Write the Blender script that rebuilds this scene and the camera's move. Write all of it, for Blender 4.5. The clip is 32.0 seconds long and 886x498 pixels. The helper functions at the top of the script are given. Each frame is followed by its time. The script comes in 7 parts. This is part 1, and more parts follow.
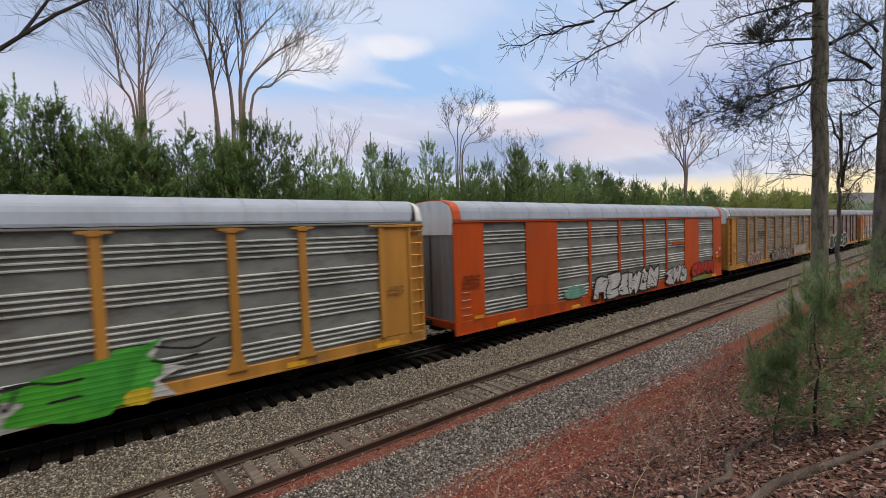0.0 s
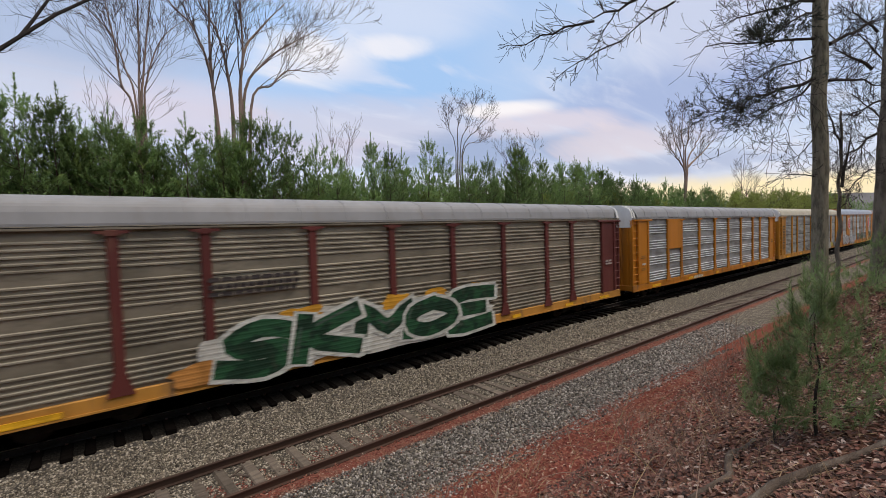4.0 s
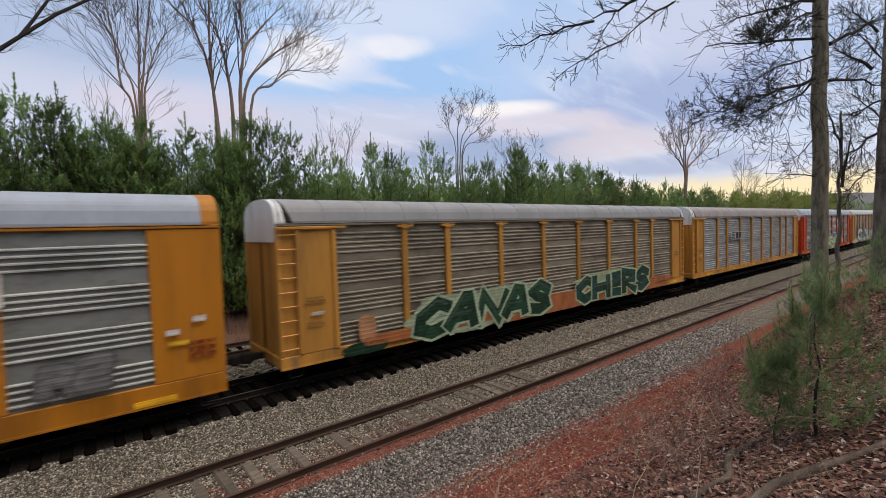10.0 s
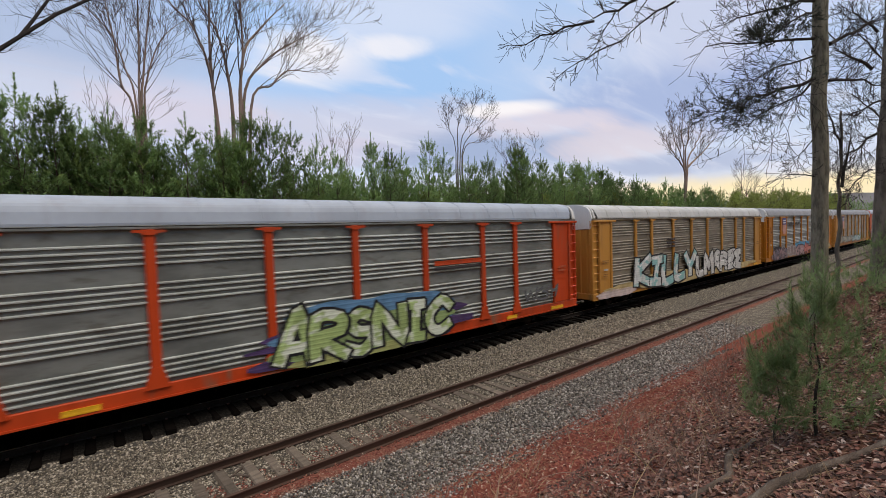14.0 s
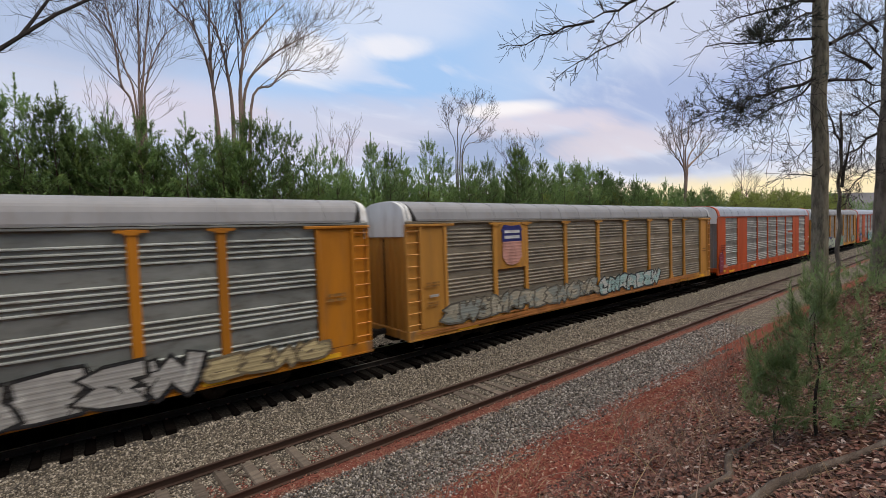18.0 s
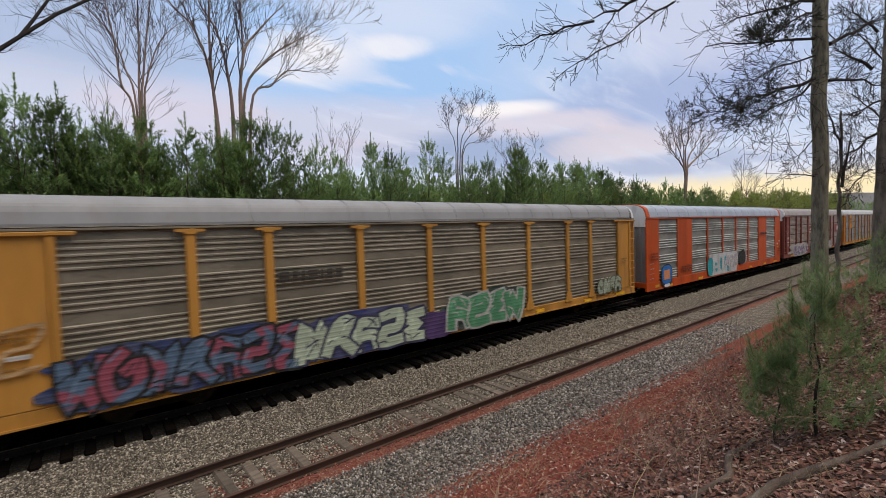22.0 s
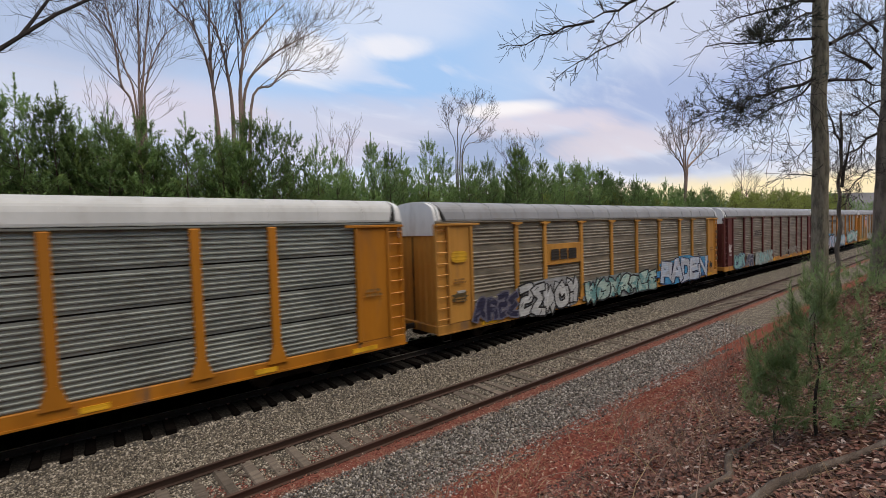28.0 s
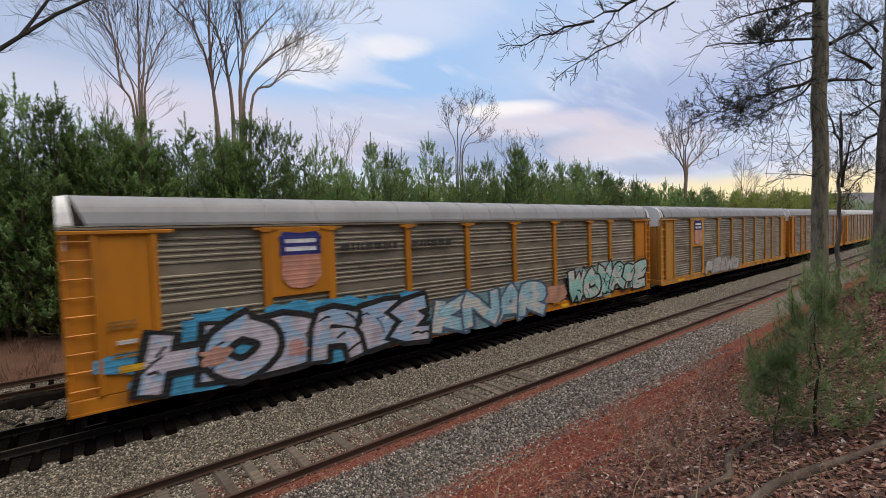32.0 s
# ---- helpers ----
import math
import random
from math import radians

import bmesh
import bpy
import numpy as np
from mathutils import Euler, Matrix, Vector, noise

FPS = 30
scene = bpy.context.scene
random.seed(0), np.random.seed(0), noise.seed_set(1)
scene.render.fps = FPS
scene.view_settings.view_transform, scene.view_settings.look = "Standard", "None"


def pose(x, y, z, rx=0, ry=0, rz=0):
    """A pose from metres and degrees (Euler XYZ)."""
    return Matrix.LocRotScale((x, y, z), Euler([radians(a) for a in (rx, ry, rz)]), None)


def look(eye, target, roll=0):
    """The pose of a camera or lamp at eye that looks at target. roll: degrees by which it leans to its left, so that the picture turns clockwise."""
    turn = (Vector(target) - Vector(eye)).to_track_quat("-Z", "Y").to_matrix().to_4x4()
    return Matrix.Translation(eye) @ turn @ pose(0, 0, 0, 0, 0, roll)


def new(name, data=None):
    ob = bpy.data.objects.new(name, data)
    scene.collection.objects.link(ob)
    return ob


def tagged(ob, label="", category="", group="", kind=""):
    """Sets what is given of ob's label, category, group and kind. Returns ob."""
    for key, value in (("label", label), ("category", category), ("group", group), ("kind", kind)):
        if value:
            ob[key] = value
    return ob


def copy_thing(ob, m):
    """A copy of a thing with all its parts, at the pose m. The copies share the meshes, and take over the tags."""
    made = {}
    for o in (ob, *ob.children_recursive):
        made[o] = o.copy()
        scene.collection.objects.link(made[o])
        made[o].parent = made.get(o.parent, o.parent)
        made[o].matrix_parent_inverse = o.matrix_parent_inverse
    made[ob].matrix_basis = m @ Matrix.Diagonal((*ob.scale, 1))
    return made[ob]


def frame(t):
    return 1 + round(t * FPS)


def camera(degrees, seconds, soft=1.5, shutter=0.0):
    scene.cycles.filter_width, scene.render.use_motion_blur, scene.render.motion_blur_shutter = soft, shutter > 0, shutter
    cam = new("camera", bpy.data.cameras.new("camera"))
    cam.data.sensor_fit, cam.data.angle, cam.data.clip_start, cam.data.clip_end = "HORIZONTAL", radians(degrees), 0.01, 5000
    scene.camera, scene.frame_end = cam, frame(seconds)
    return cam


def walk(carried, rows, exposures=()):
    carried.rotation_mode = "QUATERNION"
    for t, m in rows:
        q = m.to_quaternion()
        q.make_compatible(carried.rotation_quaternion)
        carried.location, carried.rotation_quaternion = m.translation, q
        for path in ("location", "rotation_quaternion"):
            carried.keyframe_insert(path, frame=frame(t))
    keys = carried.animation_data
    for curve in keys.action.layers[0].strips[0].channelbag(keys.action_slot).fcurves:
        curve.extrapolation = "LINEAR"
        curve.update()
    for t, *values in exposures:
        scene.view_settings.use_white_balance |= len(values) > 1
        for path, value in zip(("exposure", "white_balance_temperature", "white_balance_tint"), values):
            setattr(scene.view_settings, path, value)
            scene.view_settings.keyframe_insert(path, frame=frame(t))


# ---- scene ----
import functools

# ---------- camera: stands still on the bank ----------
EYE = Vector((0.0, 0.0, 4.59))
cam = camera(89.86, 32.0, soft=0.5, shutter=0.2)
PSI, PITCH = 0.8876, 0.0443
AIM = Vector((math.cos(PSI) * math.cos(PITCH), math.sin(PSI) * math.cos(PITCH), -math.sin(PITCH)))
walk(cam, [(0.0, look(EYE, EYE + AIM, -1.765)), (32.0, look(EYE, EYE + AIM, -1.765))], exposures=[(0.0, 0.04, 6680.0, 10.0), (32.0, 0.04, 6680.0, 10.0)])

# ---------- node helpers ----------


class Nodes:
    """Small wrapper to write node trees in short lines."""

    def __init__(self, tree, keep=False):
        self.t = tree
        if not keep:
            tree.nodes.clear()

    def link(self, a, b):
        self.t.links.new(a, b)

    def math(self, op, a, b=None, clamp=False):
        node = self.t.nodes.new("ShaderNodeMath")
        node.operation, node.use_clamp = op, clamp
        for i, v in enumerate((a, b)):
            if v is None:
                continue
            if isinstance(v, (int, float)):
                node.inputs[i].default_value = v
            else:
                self.link(v, node.inputs[i])
        return node.outputs[0]

    def mix(self, fac, a, b, mode="MIX"):
        node = self.t.nodes.new("ShaderNodeMix")
        node.data_type, node.blend_type, node.clamp_factor = "RGBA", mode, True
        for i, v in ((0, fac), (6, a), (7, b)):
            if isinstance(v, (int, float)):
                node.inputs[i].default_value = v
            elif isinstance(v, tuple):
                node.inputs[i].default_value = (*v[:3], 1.0)
            else:
                self.link(v, node.inputs[i])
        return node.outputs[2]

    def noise(self, vec, scale, detail=4.0, rough=0.55, distort=0.0):
        node = self.t.nodes.new("ShaderNodeTexNoise")
        node.inputs["Scale"].default_value, node.inputs["Detail"].default_value = scale, detail
        node.inputs["Roughness"].default_value, node.inputs["Distortion"].default_value = rough, distort
        if vec is not None:
            self.link(vec, node.inputs["Vector"])
        return node.outputs["Fac"]

    def voronoi(self, vec, scale, out="Distance", feature="F1"):
        node = self.t.nodes.new("ShaderNodeTexVoronoi")
        node.feature = feature
        node.inputs["Scale"].default_value = scale
        self.link(vec, node.inputs["Vector"])
        return node.outputs[out]

    def ramp(self, fac, stops):
        node = self.t.nodes.new("ShaderNodeValToRGB")
        el = node.color_ramp.elements
        while len(el) < len(stops):
            el.new(0.5)
        for e, (pos, col) in zip(el, stops):
            e.position = pos
            e.color = (*col, 1.0) if isinstance(col, tuple) else (col, col, col, 1.0)
        self.link(fac, node.inputs["Fac"])
        return node.outputs["Color"]

    def stretch(self, vec, scale, loc=(0, 0, 0), rot=(0, 0, 0)):
        node = self.t.nodes.new("ShaderNodeMapping")
        node.inputs["Scale"].default_value, node.inputs["Location"].default_value = scale, loc
        node.inputs["Rotation"].default_value = rot
        self.link(vec, node.inputs["Vector"])
        return node.outputs["Vector"]


def smooth_step(nd, value, lo, hi):
    node = nd.t.nodes.new("ShaderNodeMapRange")
    node.interpolation_type = "SMOOTHSTEP"
    node.inputs["From Min"].default_value, node.inputs["From Max"].default_value = lo, hi
    nd.link(value, node.inputs["Value"])
    return node.outputs["Result"]


# ---------- sky: dusk with broken cloud, and a wide weak low sun ----------
SUN_DIR = Vector((0.50, -0.87, 0.0)).normalized()
SUN_ELEV = radians(62)
GLOW_DIR = Vector((0.985, 0.17, 0.0))


def build_world():
    world = bpy.data.worlds.new("dusk_sky")
    scene.world = world
    world.use_nodes = True
    nd = Nodes(world.node_tree)
    out = nd.t.nodes.new("ShaderNodeOutputWorld")
    bg = nd.t.nodes.new("ShaderNodeBackground")
    sky = nd.t.nodes.new("ShaderNodeTexSky")
    sky.sky_type, sky.sun_disc = "NISHITA", False
    sky.sun_elevation, sky.sun_rotation = SUN_ELEV, math.atan2(SUN_DIR.x, SUN_DIR.y)
    sky.air_density, sky.dust_density, sky.ozone_density = 1.0, 1.0, 2.0
    co = nd.t.nodes.new("ShaderNodeTexCoord").outputs["Generated"]
    sep = nd.t.nodes.new("ShaderNodeSeparateXYZ")
    nd.link(co, sep.inputs[0])
    x, y, z = sep.outputs
    # thin high haze: lavender low down, pale blue higher up
    clear = nd.ramp(z, [(0.0, (0.74, 0.74, 0.82)), (0.10, (0.67, 0.71, 0.86)), (0.22, (0.58, 0.69, 0.90)), (0.42, (0.46, 0.64, 0.95)), (1.0, (0.3, 0.45, 0.8))])
    base = nd.mix(0.85, nd.mix(1.0, sky.outputs[0], (0.16, 0.16, 0.16), "MULTIPLY"), clear)
    zz = nd.math("ADD", nd.math("MAXIMUM", z, 0.0), 0.20)
    flat = nd.t.nodes.new("ShaderNodeCombineXYZ")
    nd.link(nd.math("DIVIDE", x, zz), flat.inputs[0])
    nd.link(nd.math("DIVIDE", y, zz), flat.inputs[1])
    wide = nd.noise(nd.stretch(flat.outputs[0], (0.7, 1.0, 1.0), CLOUD_SHIFT, (0, 0, radians(-38))), 1.0, 5.0, 0.5, 0.4)
    fine = nd.noise(nd.stretch(flat.outputs[0], (0.7, 1.9, 1.0), (3, 1, 0), (0, 0, radians(-40))), 2.2, 7.0, 0.58, 0.5)

    def around(centre, wide_by, high, outer, ragged=1.4):
        """A soft patch of sky about a direction."""
        off = nd.t.nodes.new("ShaderNodeVectorMath")
        off.operation = "SUBTRACT"
        nd.link(co, off.inputs[0])
        off.inputs[1].default_value = centre
        side = Vector((-centre[1], centre[0], 0)).normalized()
        along = nd.t.nodes.new("ShaderNodeVectorMath")
        along.operation = "DOT_PRODUCT"
        nd.link(off.outputs[0], along.inputs[0])
        along.inputs[1].default_value = side
        rise = nd.t.nodes.new("ShaderNodeSeparateXYZ")
        nd.link(off.outputs[0], rise.inputs[0])
        u, w = nd.math("DIVIDE", along.outputs["Value"], wide_by), nd.math("DIVIDE", rise.outputs[2], high)
        r = nd.math("ADD", nd.math("MULTIPLY", u, u), nd.math("MULTIPLY", w, w))
        r = nd.math("ADD", r, nd.math("MULTIPLY", nd.math("SUBTRACT", fine, 0.5), ragged * 2))
        return nd.math("SUBTRACT", 1.0, smooth_step(nd, r, 0.0, outer))
    both = base
    # broken cloud: blue gaps, grey-violet bodies, pale edges; each a direction, half width, half height, ragged edge, strength, colour
    for centre, wide_by, high, ragged, amount, colour in SKY_PATCHES:
        both = nd.mix(nd.math("MULTIPLY", around(centre, wide_by, high, 1.5, ragged), amount), both, colour)
    both = nd.mix(nd.math("MULTIPLY", smooth_step(nd, wide, 0.50, 0.72), 0.30), both, (0.52, 0.59, 0.77))
    both = nd.mix(nd.math("MULTIPLY", smooth_step(nd, fine, 0.52, 0.74), 0.40), both, (0.86, 0.84, 0.92))
    # warm light low over the sunset
    az = nd.math("ADD", nd.math("MULTIPLY", x, GLOW_DIR.x), nd.math("MULTIPLY", y, GLOW_DIR.y))
    glow = nd.math("MULTIPLY", smooth_step(nd, az, 0.66, 0.97), nd.math("SUBTRACT", 1.0, smooth_step(nd, nd.math("ADD", z, nd.math("MULTIPLY", nd.math("SUBTRACT", fine, 0.5), 0.04)), 0.062, 0.098)))
    both = nd.mix(nd.math("MULTIPLY", glow, 0.92), both, (1.0, 0.84, 0.52))
    # overhead the cloud is closed and brighter, as under any overcast sky
    both = nd.mix(smooth_step(nd, z, 0.52, 0.9), both, (1.25, 1.18, 1.10))
    low = nd.math("SUBTRACT", 1.0, smooth_step(nd, z, -0.05, 0.0))
    both = nd.mix(low, both, (0.20, 0.17, 0.15))
    nd.link(both, bg.inputs["Color"])
    bg.inputs["Strength"].default_value = 1.0
    nd.link(bg.outputs[0], out.inputs[0])


CLOUD_SHIFT = (0.35, 0.1, 0.0)
SKY_PATCHES = [
    ((0.255, 0.886, 0.387), 0.22, 0.10, 0.9, 0.75, (0.41, 0.61, 0.94)),
    ((0.001, 0.943, 0.334), 0.24, 0.09, 1.2, 0.75, (0.42, 0.50, 0.70)),
    ((-0.046, 0.971, 0.234), 0.20, 0.06, 1.2, 0.5, (0.70, 0.70, 0.82)),
    ((0.586, 0.748, 0.311), 0.34, 0.10, 0.9, 0.9, (0.36, 0.57, 0.90)),
    ((0.505, 0.746, 0.433), 0.20, 0.07, 1.2, 0.7, (0.68, 0.75, 0.92)),
    ((0.811, 0.490, 0.320), 0.26, 0.12, 1.0, 0.8, (0.47, 0.61, 0.87)),
    ((0.894, 0.376, 0.245), 0.28, 0.085, 1.0, 0.9, (0.38, 0.47, 0.73)),
    ((0.880, 0.312, 0.359), 0.22, 0.08, 1.2, 0.7, (0.66, 0.69, 0.86)),
    ((0.488, 0.844, 0.224), 0.30, 0.06, 1.2, 0.75, (0.64, 0.64, 0.78)),
    ((0.460, 0.871, 0.172), 0.20, 0.03, 1.2, 0.5, (0.70, 0.62, 0.74)),
    ((0.697, 0.697, 0.165), 0.26, 0.05, 1.0, 0.85, (0.33, 0.42, 0.64)),
    ((0.158, 0.960, 0.233), 0.16, 0.06, 1.2, 0.7, (0.72, 0.66, 0.78)),
    ((0.384, 0.855, 0.348), 0.13, 0.05, 1.3, 0.95, (0.90, 0.89, 0.95)),
    ((0.508, 0.776, 0.373), 0.09, 0.022, 1.2, 0.8, (0.86, 0.87, 0.95)),
    ((0.723, 0.644, 0.249), 0.10, 0.018, 1.2, 0.95, (0.95, 0.92, 0.95)),
    ((0.770, 0.600, 0.216), 0.16, 0.028, 1.4, 0.85, (0.74, 0.69, 0.79)),
    ((0.865, 0.475, 0.163), 0.14, 0.040, 1.5, 0.8, (0.74, 0.68, 0.76)),
    ((0.915, 0.386, 0.114), 0.22, 0.022, 1.2, 0.8, (0.42, 0.49, 0.69)),
]
build_world()
sun = new("sun", bpy.data.lights.new("sun", "SUN"))
sun.data.energy, sun.data.angle, sun.data.color = 1.9, radians(40), (1.0, 0.90, 0.78)
SUN_TO = Vector((SUN_DIR.x * math.cos(SUN_ELEV), SUN_DIR.y * math.cos(SUN_ELEV), math.sin(SUN_ELEV)))
sun.matrix_world = look((0, 0, 60), Vector((0, 0, 60)) - SUN_TO)

# ---------- materials ----------


def material(name, colour, rough=0.7, metal=0.0, dark=0.55, scale=3.0, fine=40.0, stretch=(1, 1, 1), bump=0.15, spread=0.08, stain=None, stain_amount=0.35,
             world_space=False, translucent=0.0, gloss=0.3):
    """A surface with a large and a fine variation of its colour, and a fine relief."""
    m = bpy.data.materials.new(name)
    m.use_nodes = True
    nd = Nodes(m.node_tree)
    out = nd.t.nodes.new("ShaderNodeOutputMaterial")
    b = nd.t.nodes.new("ShaderNodeBsdfPrincipled")
    co = nd.t.nodes.new("ShaderNodeNewGeometry").outputs["Position"] if world_space else nd.t.nodes.new("ShaderNodeTexCoord").outputs["Object"]
    info = nd.t.nodes.new("ShaderNodeObjectInfo").outputs["Random"]
    shift = nd.t.nodes.new("ShaderNodeVectorMath")
    shift.operation = "ADD"
    nd.link(co, shift.inputs[0])
    comb = nd.t.nodes.new("ShaderNodeCombineXYZ")
    nd.link(nd.math("MULTIPLY", info, 37.0), comb.inputs[0])
    nd.link(comb.outputs[0], shift.inputs[1])
    vec = nd.stretch(co if world_space else shift.outputs[0], stretch)
    large = nd.noise(vec, scale, 5.0, 0.6)
    grain = nd.noise(vec, fine, 3.0, 0.6)
    darker = tuple(c * dark for c in colour)
    col = nd.mix(smooth_step(nd, large, 0.38, 0.68), colour, darker)
    col = nd.mix(nd.math("MULTIPLY", grain, 0.45), col, tuple(c * 0.6 for c in colour))
    if stain:
        col = nd.mix(nd.math("MULTIPLY", smooth_step(nd, nd.noise(vec, scale * 2.3, 6.0, 0.65, 0.3), 0.52, 0.68), stain_amount), col, stain)
    value = nd.math("ADD", nd.math("MULTIPLY", info, 2 * spread), 1.0 - spread)
    hsv = nd.t.nodes.new("ShaderNodeHueSaturation")
    nd.link(col, hsv.inputs["Color"])
    nd.link(value, hsv.inputs["Value"])
    nd.link(hsv.outputs[0], b.inputs["Base Color"])
    b.inputs["Metallic"].default_value = metal
    b.inputs["Specular IOR Level"].default_value = gloss
    nd.link(nd.math("ADD", nd.math("MULTIPLY", large, 0.25), rough - 0.12, True), b.inputs["Roughness"])
    if bump:
        bp = nd.t.nodes.new("ShaderNodeBump")
        bp.inputs["Strength"].default_value, bp.inputs["Distance"].default_value = bump, 0.02
        nd.link(grain, bp.inputs["Height"])
        nd.link(bp.outputs[0], b.inputs["Normal"])
    if translucent:
        tr = nd.t.nodes.new("ShaderNodeBsdfTranslucent")
        nd.link(hsv.outputs[0], tr.inputs["Color"])
        mx = nd.t.nodes.new("ShaderNodeMixShader")
        mx.inputs[0].default_value = translucent
        nd.link(b.outputs[0], mx.inputs[1])
        nd.link(tr.outputs[0], mx.inputs[2])
        nd.link(mx.outputs[0], out.inputs[0])
    else:
        nd.link(b.outputs[0], out.inputs[0])
    return m


STREAK = (1.0, 1.0, 0.16)


@functools.cache
def paint(name, r, g, b, dark=0.72, grime=0.3):
    return material(name, (r, g, b), 0.55, 0.0, dark, 0.9, 18.0, STREAK, 0.05, 0.05, (0.16, 0.10, 0.06), grime)


@functools.cache
def sheet(name, r, g, b, grime=0.35):
    return material(name, (r, g, b), 0.50, 0.3, 0.55, 1.3, 22.0, (0.45, 1.0, 1.2), 0.08, 0.10, (0.10, 0.085, 0.065), grime + 0.15)


@functools.cache
def spray(name, r, g, b):
    """Sprayed paint that follows the ribs of the sheet beneath it."""
    m = material(name, (r, g, b), 0.6, 0.0, 0.62, 1.8, 30.0, (1, 1, 0.6), 0.03, 0.0, (0.05 + 0.5 * r, 0.04 + 0.5 * g, 0.03 + 0.5 * b), 0.35)
    nd = Nodes(m.node_tree, True)
    co = nd.t.nodes.new("ShaderNodeTexCoord").outputs["Object"]
    sep = nd.t.nodes.new("ShaderNodeSeparateXYZ")
    nd.link(co, sep.inputs[0])
    saw = nd.math("MODULO", nd.math("ADD", sep.outputs[2], 5.0), 0.135)
    rib = nd.math("MULTIPLY", smooth_step(nd, saw, 0.0, 0.02), nd.math("SUBTRACT", 1.0, smooth_step(nd, saw, 0.045, 0.075)))
    bp = nd.t.nodes.new("ShaderNodeBump")
    bp.inputs["Strength"].default_value, bp.inputs["Distance"].default_value = 0.22, 0.03
    nd.link(rib, bp.inputs["Height"])
    for node in nd.t.nodes:
        if node.type == "BSDF_PRINCIPLED":
            nd.link(bp.outputs[0], node.inputs["Normal"])
    return m


steel = material("rail_steel", (0.085, 0.05, 0.038), 0.6, 0.3, 0.6, 2.0, 60.0, (0.3, 1, 1), 0.2)
worn_steel = material("worn_railhead", (0.42, 0.40, 0.38), 0.35, 0.9, 0.7, 2.0, 60.0, (0.2, 1, 1), 0.1)
dark_iron = material("dark_iron", (0.028, 0.024, 0.022), 0.8, 0.0, 0.6, 3.0, 40.0, bump=0.3, gloss=0.1)
wheel_iron = material("wheel_iron", (0.06, 0.05, 0.045), 0.6, 0.5, 0.6, 4.0, 40.0)
black_gap = material("dark_recess", (0.02, 0.018, 0.016), 0.9, 0.0, 0.7)

# ---------- geometry helpers ----------


